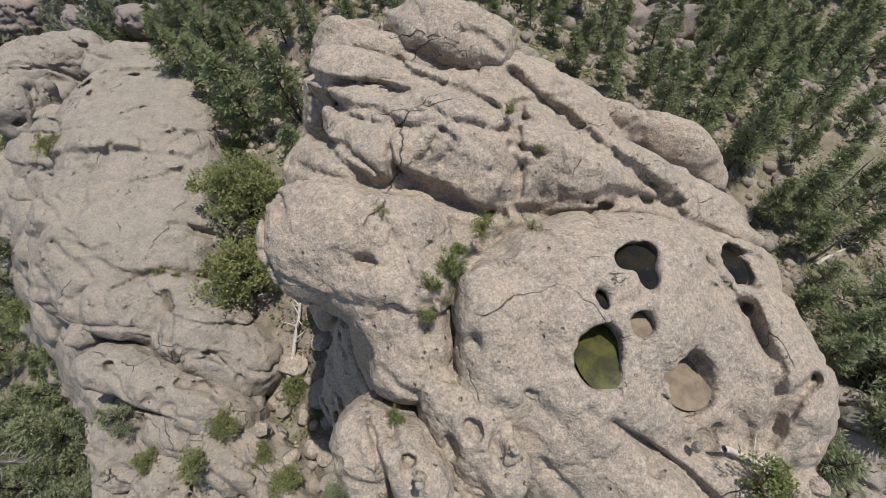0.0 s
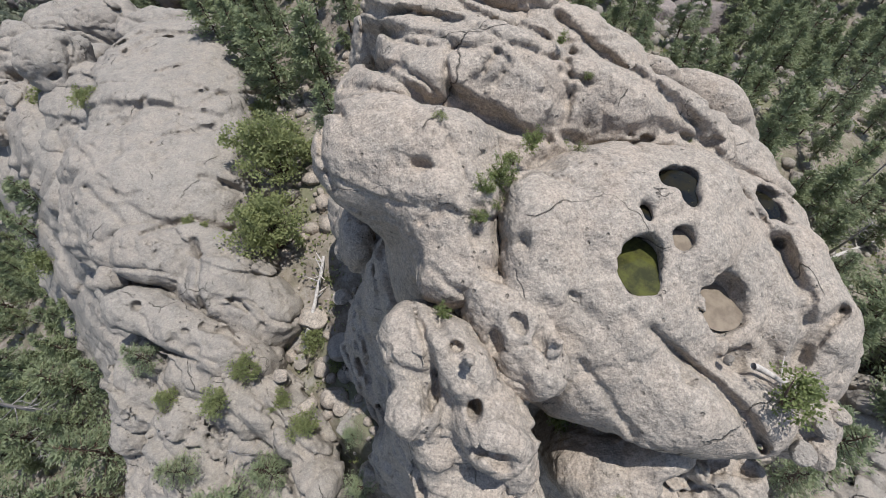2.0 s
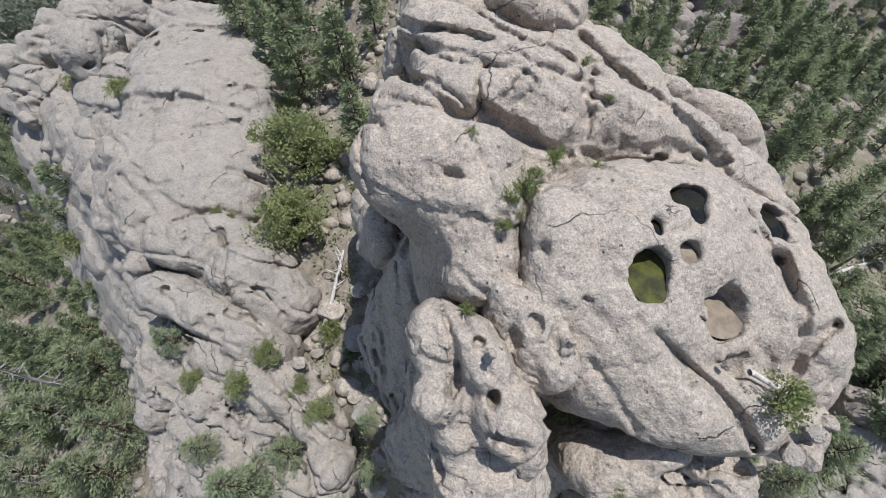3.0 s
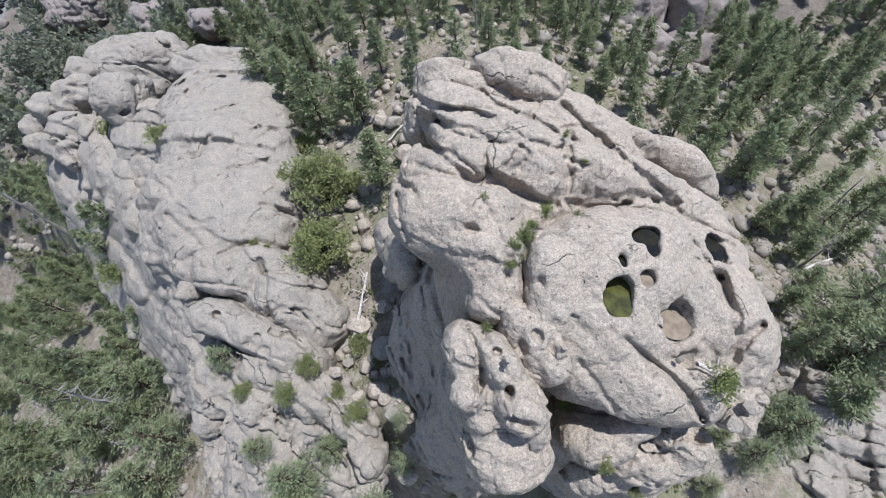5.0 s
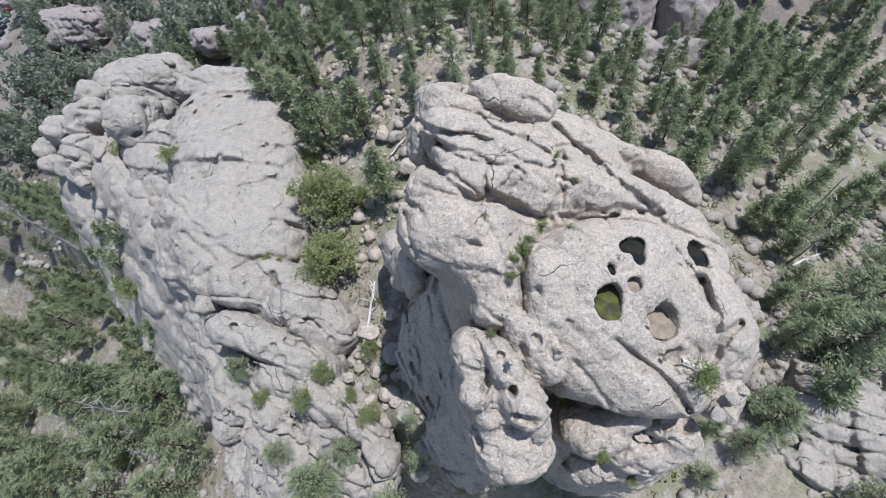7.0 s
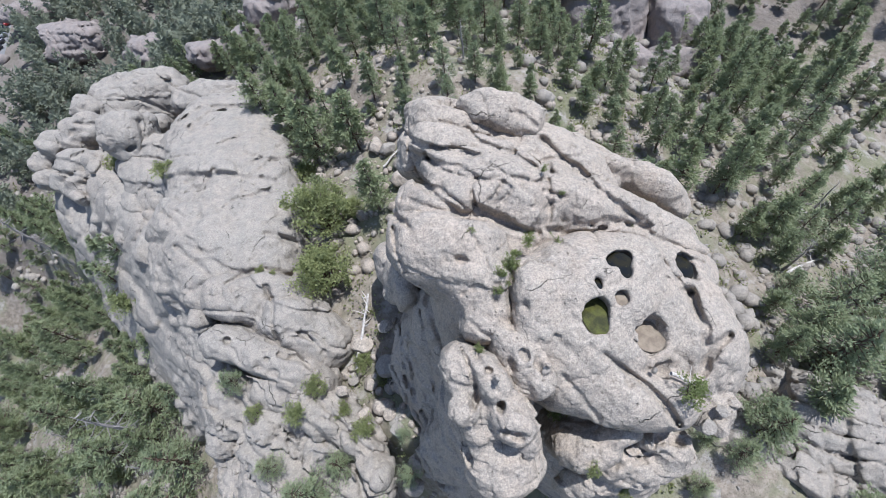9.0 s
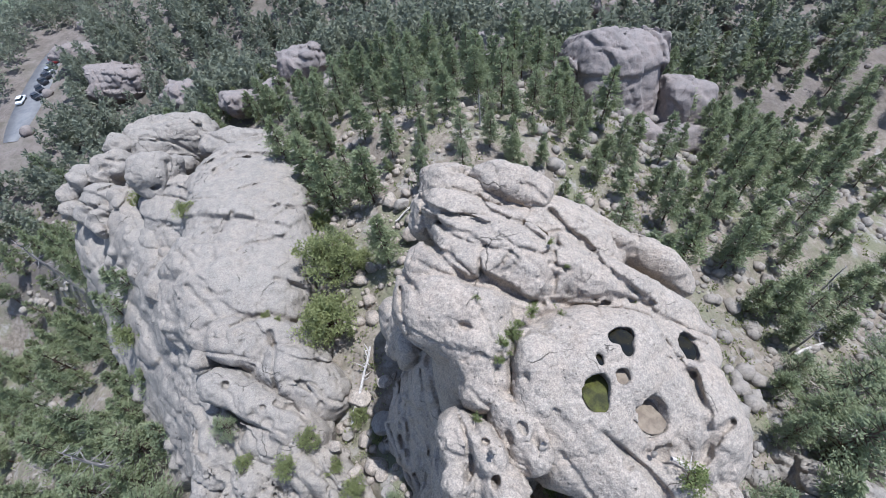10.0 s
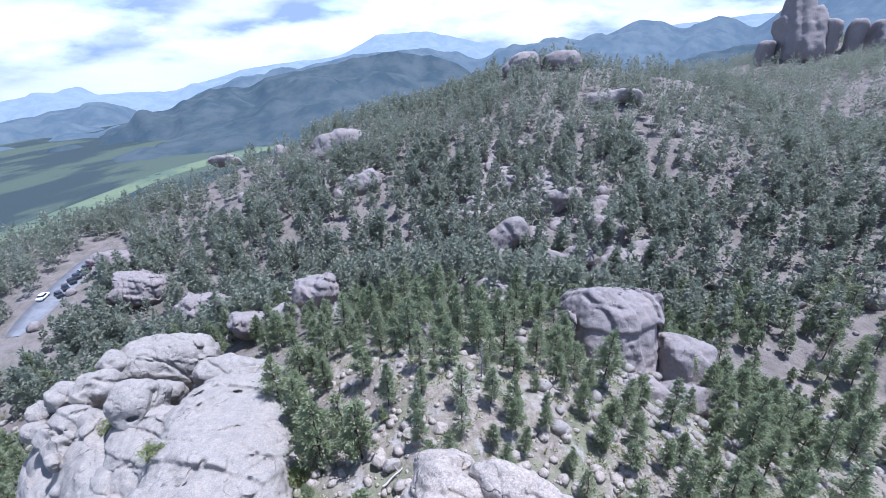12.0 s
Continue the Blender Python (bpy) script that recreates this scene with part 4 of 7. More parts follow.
base.lump((-2.6, 1.2, 0), (2.3, 3.0, 9.5), (0, 0, 0), 1.0, 2.3)
part("foot", rock_mesh("foot", base, 0.3, GRANITE_GREY, 0.12), dome)

low_front = Rock(0.14, 1.2, 12, floor=3)
low_front.lump((5.32, -2.22, 10.40), (2.53, 1.13, 2.20), (29.8, -1.4, 5.3), 0.35, 2.4)
low_front.lump((6.41, -1.98, 11.80), (1.08, 0.85, 1.50), (29.4, 5.6, -6.9), 0.3, 2.4)
low_front.lump((3.84, -2.16, 11.65), (1.14, 0.97, 1.40), (29.9, 0.6, 1.8), 0.3, 2.4)
low_front.lump((5.66, -1.73, 12.66), (0.72, 0.55, 1.00), (29.9, 0.6, 1.8), 0.25, 2.4)
low_front.lump((2.78, -2.61, 9.04), (1.87, 1.00, 1.80), (29.7, 3.1, -2.5), 0.4, 2.4)
low_front.joints((0.6, 0.5, 0.5), 1.4, 0.14, 0.3, 0.16)
low_front.lump((4.6, -2.2, 4), (3.4, 2.4, 7), (0, 0, 0), 0.6, 2.0)
low_front.cleft((4.09, -1.80, 12.77), (4.61, -2.26, 12.81), (4.36, -2.72, 12.67), width=0.2, depth=0.57)
low_front.cleft((5.07, -1.46, 13.10), (5.15, -2.15, 13.38), (5.97, -2.72, 13.07), width=0.2, depth=0.42)
low_front.hollow((3.32, -2.58, 12.67), (0.38, 0.22, 0.30), (29.4, 5.6, -6.9), 0.15, 2.2)
low_front.hollow((4.76, -2.76, 12.64), (0.32, 0.22, 0.30), (29.4, 5.6, -6.9), 0.15, 2.2)
low_front.hollow((5.65, -1.95, 13.27), (0.21, 0.16, 0.30), (29.4, 5.6, -6.9), 0.15, 2.2)
low_front.hollow((6.63, -2.16, 12.95), (0.27, 0.22, 0.30), (29.4, 5.6, -6.9), 0.15, 2.2)
low_front.hollow((2.88, -2.44, 11.73), (0.28, 0.23, 0.30), (29.4, 5.6, -6.9), 0.15, 2.2)
tagged(new("fallen_block", rock_mesh("fallen_block", low_front, 0.085, GRANITE, 0.04)), "pitted granite block below a dark cleft of the dome", "rock")

cap = Rock(0.10, 1.6, 8)
cap.lump((2.07, 14.96, 18.7), (2.25, 1.05, 1.5), (26.6, 14.1, -23.0), 0.2, 4.2)
cap.lump((3.05, 14.01, 18.48), (1.00, 0.94, 1.60), (28.2, 10.4, -15.7), 0.3, 2.4)
cap.lump((0.69, 15.75, 19.03), (1.21, 0.64, 1.30), (28.2, 10.4, -15.7), 0.3, 2.4)
cap.cleft((2.10, 13.80, 20.15), (2.77, 13.48, 20.04), (3.29, 13.01, 19.67), width=0.2, depth=0.38)
tagged(new("cap_boulder", rock_mesh("cap_boulder", cap, 0.08, GRANITE, 0.035)), "large tilted granite boulder perched on the dome's top", "boulder")

# ---- rain pools in the potholes ----
def pool(name, x, y, z, rx, ry, material, label):
    bm = bmesh.new()
    bmesh.ops.create_circle(bm, cap_ends=True, segments=40, radius=1.0)
    bmesh.ops.scale(bm, vec=(rx, ry, 1), verts=bm.verts)
    me = bpy.data.meshes.new(name)
    bm.to_mesh(me)
    bm.free()
    me.materials.append(material)
    ob = new(name, me)
    ob.location = (x, y, z)
    return tagged(ob, label, "pool")


pool("rain_pool", 3.33, 2.75, 18.39, 0.62, 0.94, WATER_GREEN, "green algae-tinted rain water in a deep pothole")
pool("rain_pool", 3.68, 3.88, 19.14, 0.24, 0.34, WATER_DARK, "dark olive rain water in a round pothole")
pool("silt_floor", 4.49, 3.21, 18.57, 0.28, 0.38, SILT, "grey dry silt in a small pothole")
pool("silt_floor", 5.78, 1.96, 16.63, 0.68, 0.72, SILT, "pale dry silt on a hollow floor")
pool("rain_pool", 4.93, 4.63, 18.83, 0.62, 0.72, WATER_DARK, "dark rain water below an overhanging ledge")
pool("rain_pool", 8.6, 5.03, 16.45, 0.54, 0.72, WATER_DARK, "dark rain water in an end pothole")

# ---- the ridge beside it ----
granite_ridge = tagged(new("granite_ridge"), "long grey granite ridge of fractured slabs above a shaded cliff", "rock")

ridge = Rock(0.22, 2.2, 21, floor=-9)
ridge.lump((-24.5, 27, -13), (9.0, 23, 16), (0, 0, 9), 1.0, 2.6)
ridge.lump((-23.2, 29.5, 1.0), (6.9, 15.0, 5.4), (-4, 9, 8), 1.6, 3.2)
ridge.lump((-26.6, 22.3, 0.6), (4.2, 5.6, 4.6), (8, -6, 12), 1.2, 2.8)
ridge.lump((-20.2, 20.5, 0.2), (4.3, 4.2, 4.8), (12, 16, -20), 1.4, 2.8)
ridge.lump((-28.51, 20.6, 0.2), (2.1, 2.9, 3.6), (29.6, -4.3, 10.5), 0.5, 2.4)
ridge.lump((-31.6, 33.5, -1.2), (4.6, 7.5, 5.2), (12, -16, 24), 1.4, 2.6)
ridge.lump((-27.3, 46.5, -1.6), (6.2, 2.6, 4.4), (10, 6, -8), 0.25, 3.4)
ridge.lump((-40.5, 53.0, -3.4), (6.4, 4.2, 5.0), (8, 4, 14), 0.3, 3.4)
ridge.lump((-44, 44, -16), (8, 9, 15), (0, 0, 0), 1.5, 2.4)
ridge.joints((0.35, 0.85, 0.2), 3.4, 0.2, 0.4, 0.22)
ridge.joints((0.9, -0.35, 0.3), 4.4, 0.2, 0.35, 0.2)
ridge.joints((0.15, 0.35, 0.92), 1.7, 0.14, 0.22, 0.2)  # sheets peeling off the slab
ridge.cleft((-26.66, 21.44, 5.06), (-24.93, 23.18, 4.83), (-23.09, 24.67, 4.57), (-21.14, 25.29, 4.15), (-18.71, 26.42, 3.46), width=0.35, depth=1.14)
ridge.cleft((-25.93, 26.59, 5.88), (-24.21, 26.80, 6.05), (-22.36, 26.37, 5.28), (-20.18, 27.25, 5.38), (-18.57, 30.11, 4.31), (-18.56, 36.40, -1.41), width=0.25, depth=0.66)
ridge.cleft((-25.11, 27.03, 5.99), (-24.25, 25.47, 5.15), (-24.77, 23.82, 4.80), width=0.28, depth=0.76)
ridge.cleft((-23.94, 17.69, 2.37), (-21.61, 18.18, 3.97), (-19.51, 17.78, 4.01), (-18.02, 17.28, 1.22), width=0.31, depth=0.95)
ridge.cleft((-18.41, 21.95, 4.81), (-17.02, 20.55, 4.17), (-16.60, 22.22, -0.56), width=0.31, depth=0.95)
ridge.cleft((-32.19, 38.87, 1.86), (-27.44, 37.40, 3.95), (-24.23, 38.23, 4.16), (-20.76, 37.59, 3.21), width=0.25, depth=0.76)
ridge.cleft((-29.71, 39.35, 3.89), (-26.51, 39.60, 5.02), (-23.08, 39.78, 4.18), (-19.74, 39.62, 2.84), width=0.31, depth=1.14)
ridge.cleft((-27.47, 25.63, 4.88), (-25.94, 24.09, 5.19), (-23.52, 24.88, 4.85), width=0.25, depth=0.76)
ridge.cleft((-27.36, 20.14, 4.41), (-25.87, 21.03, 4.50), (-24.64, 20.38, 3.19), width=0.28, depth=0.85)
ridge.cleft((-26.16, 22.44, 5.30), (-25.24, 21.90, 4.44), (-23.52, 18.82, 3.43), (-24.57, 17.87, 2.23), width=0.25, depth=0.76)
ridge.cleft((-20.97, 28.70, 6.36), (-20.45, 26.68, 5.29), (-21.13, 25.59, 4.22), width=0.2, depth=0.47)
ridge.cleft((-22.76, 32.16, 6.33), (-21.37, 29.14, 6.76), (-19.78, 30.00, 5.51), (-18.95, 35.89, 1.02), width=0.2, depth=0.42)
ridge.cleft((-34.08, 31.55, -1.12), (-26.73, 23.65, 5.55), (-25.77, 21.45, 4.79), (-26.52, 19.37, 3.40), (-25.73, 17.60, 2.00), width=0.25, depth=0.76)
ridge.hollow((-24.15, 21.17, 3.30), (0.47, 0.58, 0.90), (29.4, 5.6, -6.9), 0.25, 2.2)
ridge.hollow((-26.36, 22.39, 4.49), (0.94, 0.37, 0.35), (29.6, -4.3, 10.5), 0.25, 2.2)
ridge.hollow((-24.98, 24.37, 4.56), (0.86, 0.37, 0.35), (28.5, -9.2, 19.3), 0.25, 2.2)
ridge.hollow((-23.93, 38.08, 4.07), (0.63, 0.31, 0.40), (29.4, 5.6, -6.9), 0.25, 2.2)
ridge.hollow((-24.10, 26.41, 5.66), (0.75, 0.27, 0.40), (26.7, -13.9, 28.3), 0.25, 2.2)
ridge.hollow((-25.21, 27.70, 6.47), (0.86, 0.27, 0.30), (28.5, -9.2, 19.3), 0.25, 2.2)
ridge.cleft((-21.63, 22.58, 6.90), (-20.40, 24.11, 6.31), (-19.13, 24.32, 5.99), (-17.88, 25.04, 5.53), width=0.34, depth=1.2)
ridge.cleft((-24.65, 20.96, 7.10), (-23.10, 22.08, 7.22), (-21.63, 22.58, 6.90), width=0.32, depth=1.1)
ridge.cleft((-26.43, 35.09, 6.12), (-25.02, 37.34, 5.63), (-22.98, 39.15, 4.55), (-19.74, 38.32, 4.37), width=0.5, depth=1.8)
ridge.cleft((-19.62, 28.58, 5.80), (-18.31, 29.94, 5.39), width=0.28, depth=0.8)
ridge.cleft((-25.30, 19.86, 6.66), (-23.74, 18.28, 6.46), (-22.44, 16.78, 6.00), width=0.34, depth=1.2)
ridge.cleft((-24.36, 19.77, 6.77), (-22.39, 18.62, 6.56), (-21.28, 18.72, 6.58), width=0.3, depth=1.0)
ridge.cleft((-20.60, 15.27, 6.49), (-19.85, 16.77, 5.23), (-18.05, 16.98, 5.05), (-16.23, 16.47, 4.07), width=0.34, depth=1.2)
ridge.cleft((-17.74, 20.15, 5.66), (-15.86, 19.92, 3.96), width=0.34, depth=1.6)
ridge.cleft((-23.10, 22.08, 7.22), (-24.38, 25.58, 6.51), (-23.37, 26.94, 6.47), (-22.64, 27.86, 6.92), width=0.3, depth=0.9)
ridge.cleft((-23.59, 31.73, 6.16), (-21.33, 32.91, 5.66), (-18.89, 33.89, 5.00), width=0.28, depth=0.8)
part("main_mass", rock_mesh("main_mass", ridge, 0.19, GRANITE_GREY, 0.08), granite_ridge)

blocks = Rock(0.16, 2.0, 22, floor=-3)
blocks.lump((-20.72, 15.60, 3.38), (3.25, 2.07, 3.20), (27.0, 13.2, -21.2), 0.4, 2.5)
blocks.lump((-16.10, 12.97, 2.48), (3.01, 2.43, 3.20), (23.4, 19.2, -34.3), 0.5, 2.4)
blocks.lump((-18.19, 16.23, 3.28), (2.49, 1.39, 2.40), (28.2, 10.4, -15.7), 0.5, 2.4)
blocks.lump((-14.18, 10.97, 1.50), (2.41, 2.41, 2.60), (17.7, 24.5, -49.5), 0.6, 2.4)
blocks.lump((-17.5, 13.5, -2), (4.5, 4.5, 6), (0, 0, 0), 1.0, 2.0)
blocks.joints((0.4, 0.6, 0.6), 2.6, 0.16, 0.35, 0.2)
blocks.cleft((-17.68, 15.00, 5.48), (-17.11, 13.35, 5.47), (-17.12, 11.49, 5.19), (-16.91, 10.31, 4.43), width=0.28, depth=0.95)
blocks.cleft((-17.24, 13.99, 5.25), (-15.30, 13.61, 5.36), (-13.83, 12.40, 4.13), width=0.25, depth=0.76)
blocks.cleft((-19.72, 14.98, 6.18), (-18.54, 14.56, 5.59), (-18.35, 13.37, 4.77), width=0.2, depth=0.38)
blocks.cleft((-15.86, 10.48, 4.80), (-14.61, 10.41, 4.47), (-13.58, 9.21, 3.38), width=0.25, depth=0.76)
blocks.hollow((-16.05, 10.71, 4.90), (0.62, 0.44, 0.30), (29.4, 5.6, -6.9), 0.2, 2.2)
blocks.hollow((-14.76, 10.59, 4.05), (0.72, 0.27, 0.30), (23.4, 19.2, -34.3), 0.2, 2.2)
blocks.cleft((-20.60, 15.27, 6.49), (-19.85, 16.77, 5.23), (-18.05, 16.98, 5.05), (-16.23, 16.47, 4.07), width=0.34, depth=1.2)
part("split_block", rock_mesh("split_block", blocks, 0.13, GRANITE_GREY, 0.06), granite_ridge)

snout = Rock(0.16, 1.8, 23, floor=-4)
snout.lump((-21.27, 11.60, 3.08), (2.26, 1.60, 2.60), (26.1, 15.0, -24.8), 0.4, 2.5)
snout.lump((-18.55, 10.12, 2.68), (2.80, 1.58, 2.60), (25.7, 15.9, -26.7), 0.5, 2.5)
snout.lump((-15.70, 8.36, 1.88), (2.87, 1.57, 2.60), (23.4, 19.2, -34.3), 0.6, 2.5)
snout.lump((-24.41, 14.95, 2.30), (1.10, 1.51, 2.20), (29.4, 5.6, -6.9), 0.5, 2.4)
snout.lump((-17.79, 7.57, 0.69), (2.83, 1.51, 2.60), (24.8, 17.1, -29.5), 0.6, 2.4)
snout.lump((-18, 8, -5), (5, 4.5, 8), (0, 0, 0), 1.0, 2.0)
snout.joints((0.5, 0.3, 0.8), 1.8, 0.14, 0.25, 0.15)
snout.cleft((-22.25, 9.89, 4.64), (-20.57, 9.09, 4.17), (-18.28, 7.88, 4.03), (-16.87, 7.20, 4.12), width=0.28, depth=0.76)
snout.cleft((-16.86, 9.36, 4.42), (-15.41, 8.81, 4.03), (-14.27, 7.73, 4.03), width=0.25, depth=0.66)
snout.cleft((-18.36, 8.93, 5.02), (-17.73, 7.95, 4.28), (-16.00, 7.09, 4.07), width=0.22, depth=0.57)
snout.hollow((-20.68, 10.88, 5.25), (0.35, 0.35, 0.70), (29.4, 5.6, -6.9), 0.15, 2.2)
snout.hollow((-17.71, 9.07, 4.72), (0.17, 0.17, 0.30), (29.4, 5.6, -6.9), 0.15, 2.2)
snout.hollow((-18.50, 8.53, 4.66), (0.35, 0.22, 0.30), (29.4, 5.6, -6.9), 0.15, 2.2)
snout.hollow((-15.80, 9.01, 3.59), (0.63, 0.36, 0.40), (26.1, 15.0, -24.8), 0.15, 2.2)
snout.hollow((-17.31, 8.12, 4.24), (0.44, 0.22, 0.30), (29.4, 5.6, -6.9), 0.15, 2.2)
part("snout_slab", rock_mesh("snout_slab", snout, 0.13, GRANITE_GREY, 0.06), granite_ridge, "tapering granite slab with a round hole near its end")

lower = Rock(0.34, 1.9, 24, floor=-10)
lower.lump((-22.54, 8.45, -0.99), (2.88, 3.28, 3.50), (29.9, 0.6, 1.8), 0.6, 2.4)
lower.lump((-19.24, 5.53, -0.79), (2.85, 2.38, 3.00), (26.1, 15.0, -24.8), 0.6, 2.4)
lower.lump((-14.51, 5.54, 0.41), (3.23, 1.94, 2.80), (20.5, 22.2, -42.3), 0.6, 2.4)
lower.lump((-16.77, 3.14, -2.18), (3.56, 2.85, 3.20), (26.1, 15.0, -24.8), 0.7, 2.4)
lower.lump((-11.56, 2.71, 0.50), (2.29, 1.50, 2.40), (17.7, 24.5, -49.5), 0.5, 2.4)
lower.lump((-10.94, 0.77, 0.66), (1.45, 1.20, 2.00), (23.4, 19.2, -34.3), 0.5, 2.4)
lower.lump((-22.65, 2.94, -5.60), (3.18, 4.61, 4.00), (29.8, -1.9, 6.2), 0.8, 2.4)
lower.lump((-17.94, -0.40, -5.77), (5.41, 2.95, 4.00), (28.2, 10.4, -15.7), 0.8, 2.4)
lower.lump((-23.99, 6.02, -2.39), (1.69, 2.49, 3.00), (29.9, 0.6, 1.8), 0.6, 2.4)
lower.lump((-12.97, -0.37, -2.01), (2.70, 1.80, 2.50), (26.1, 15.0, -24.8), 0.6, 2.4)
lower.lump((-18, 2, -10), (7, 7, 11), (0, 0, 0), 1.5, 2.0)
lower.joints((0.6, 0.55, 0.5), 1.7, 0.22, 0.5, 0.35)
lower.joints((0.7, -0.6, 0.3), 2.6, 0.2, 0.4, 0.25)
lower.cleft((-23.04, 8.71, 1.98), (-21.31, 7.22, 1.32), (-18.37, 5.23, 2.36), (-16.35, 3.40, 1.59), width=0.35, depth=0.95)
lower.cleft((-20.02, 8.47, 1.24), (-16.81, 5.32, 2.92), (-14.59, 3.76, 2.89), (-13.94, 2.36, 0.80), width=0.35, depth=0.95)
lower.cleft((-14.87, 6.63, 3.51), (-13.28, 4.40, 2.95), (-11.69, 2.60, 2.62), (-11.00, 1.39, 2.14), width=0.33, depth=0.95)
lower.cleft((-21.21, 4.17, 0.90), (-19.25, 2.23, 0.88), (-18.15, 0.10, 1.09), width=0.33, depth=0.95)
lower.cleft((-17.11, 3.45, 1.93), (-15.54, 1.30, 1.27), (-15.03, -0.62, 0.12), width=0.33, depth=0.95)
lower.cleft((-12.65, 4.91, 2.08), (-11.36, 3.46, 2.12), (-10.02, 2.29, 0.49), width=0.28, depth=0.76)
lower.cleft((-13.93, 1.94, 0.83), (-11.96, 0.39, 1.84), (-12.00, -1.39, 0.21), width=0.28, depth=0.85)
lower.hollow((-19.62, 5.36, 2.60), (0.87, 0.35, 0.35), (23.4, 19.2, -34.3), 0.25, 2.2)
lower.hollow((-17.38, 4.00, 1.32), (0.79, 0.35, 0.35), (23.4, 19.2, -34.3), 0.25, 2.2)
lower.hollow((-22.86, 5.45, 1.12), (0.23, 0.27, 0.35), (29.4, 5.6, -6.9), 0.25, 2.2)
lower.hollow((-13.47, 3.71, 2.33), (0.85, 0.43, 0.35), (19.8, 22.9, -44.3), 0.25, 2.2)
lower.hollow((-11.79, 1.47, 2.34), (0.58, 0.33, 0.28), (19.8, 22.9, -44.3), 0.25, 2.2)
lower.hollow((-19.26, 2.64, 0.92), (0.53, 0.39, 0.28), (29.4, 5.6, -6.9), 0.25, 2.2)
part("broken_foot", rock_mesh("broken_foot", lower, 0.17, GRANITE_GREY, 0.08), granite_ridge)

knobs = Rock(0.22, 1.8, 25, floor=-10)
knobs.lump((-44.51, 44.93, 0.77), (2.99, 2.28, 2.50), (29.2, -6.8, 14.9), 0.14, 2.9)
knobs.lump((-45.88, 50.31, -0.14), (2.26, 1.96, 2.40), (26.1, 15.0, -24.8), 0.14, 2.9)
knobs.lump((-42.49, 52.45, -0.70), (3.09, 1.86, 2.50), (29.9, 0.6, 1.8), 0.14, 2.9)
knobs.lump((-38.70, 52.47, -0.99), (3.88, 2.17, 3.00), (29.9, 0.6, 1.8), 0.14, 2.9)
knobs.lump((-48.32, 45.08, -0.68), (2.48, 2.19, 2.40), (28.5, -9.2, 19.3), 0.14, 2.9)
knobs.lump((-44.93, 40.21, -0.46), (2.78, 1.95, 2.40), (29.6, -4.3, 10.5), 0.14, 2.9)
knobs.lump((-46.29, 38.91, -1.27), (2.09, 1.53, 2.00), (29.4, 5.6, -6.9), 0.14, 2.9)
knobs.lump((-51.14, 43.78, -1.80), (1.91, 1.76, 2.00), (29.4, 5.6, -6.9), 0.14, 2.9)
knobs.lump((-40.79, 39.00, -0.11), (2.32, 2.46, 2.40), (29.6, -4.3, 10.5), 0.14, 2.9)
knobs.lump((-49.40, 40.80, -2.14), (2.30, 1.44, 2.20), (29.9, 0.6, 1.8), 0.14, 2.9)
knobs.lump((-43.68, 36.95, -2.27), (3.33, 1.67, 2.60), (24.8, 17.1, -29.5), 0.14, 2.9)
knobs.lump((-38.65, 35.45, -1.69), (3.52, 2.30, 3.20), (21.7, 21.1, -39.3), 0.14, 2.9)
knobs.lump((-34.55, 29.82, -0.83), (2.90, 2.65, 3.20), (15.4, 25.9, -54.8), 0.14, 2.9)
knobs.lump((-31.80, 24.96, 0.05), (1.77, 2.36, 2.60), (26.1, 15.0, -24.8), 0.14, 2.9)
knobs.lump((-35.16, 43.64, 0.73), (2.10, 1.54, 2.00), (29.4, 5.6, -6.9), 0.14, 2.9)
knobs.lump((-39.25, 41.43, 1.36), (1.36, 1.77, 1.60), (29.4, 5.6, -6.9), 0.14, 2.9)
knobs.lump((-42, 42, -9), (7, 7, 8), (0, 0, 0), 1.0, 2.0)
knobs.lump((-33, 30, -6), (5, 9, 6), (0, 0, 20), 1.0, 2.0)
for k in range(22):  # smaller blocks wedged between
    knobs.lump((-47.5 + 0.62 * k + 1.7 * math.sin(k * 2.3), 44.5 - 0.62 * k + 4.2 * math.sin(k * 1.7), 0.6 + 0.9 * math.sin(k * 4.1)),
               (0.9 + 0.4 * math.sin(k * 3.1), 1.0 + 0.35 * math.cos(k * 2.7), 1.1), (20, 15 * math.sin(k), 40 * k), 0.1, 3.2)
knobs.joints((0.5, 0.6, 0.5), 2.2, 0.2, 0.4, 0.25)
knobs.cleft((-44.09, 39.77, 1.75), (-41.07, 40.04, 2.19), (-39.06, 38.72, 1.69), width=0.31, depth=0.95)
knobs.cleft((-42.28, 36.98, 0.47), (-40.36, 37.51, 1.38), (-39.84, 39.64, 1.86), width=0.31, depth=0.95)
knobs.cleft((-44.24, 44.10, 3.08), (-42.59, 43.95, 2.44), (-42.26, 46.66, 0.41), width=0.31, depth=0.95)
knobs.cleft((-46.38, 38.62, 1.08), (-44.67, 38.19, 0.48), (-40.81, 35.71, 1.06), width=0.31, depth=0.95)
knobs.cleft((-38.51, 34.74, 1.14), (-34.20, 30.50, 2.26), (-31.72, 26.47, 2.02), width=0.25, depth=0.66)
knobs.hollow((-44.03, 38.23, -0.01), (0.81, 0.41, 0.50), (29.4, 5.6, -6.9), 0.25, 2.2)
knobs.hollow((-44.17, 43.30, 2.46), (0.95, 0.48, 0.50), (29.6, -4.3, 10.5), 0.25, 2.2)
knobs.hollow((-40.37, 39.23, 2.38), (0.52, 0.66, 0.50), (29.4, 5.6, -6.9), 0.25, 2.2)
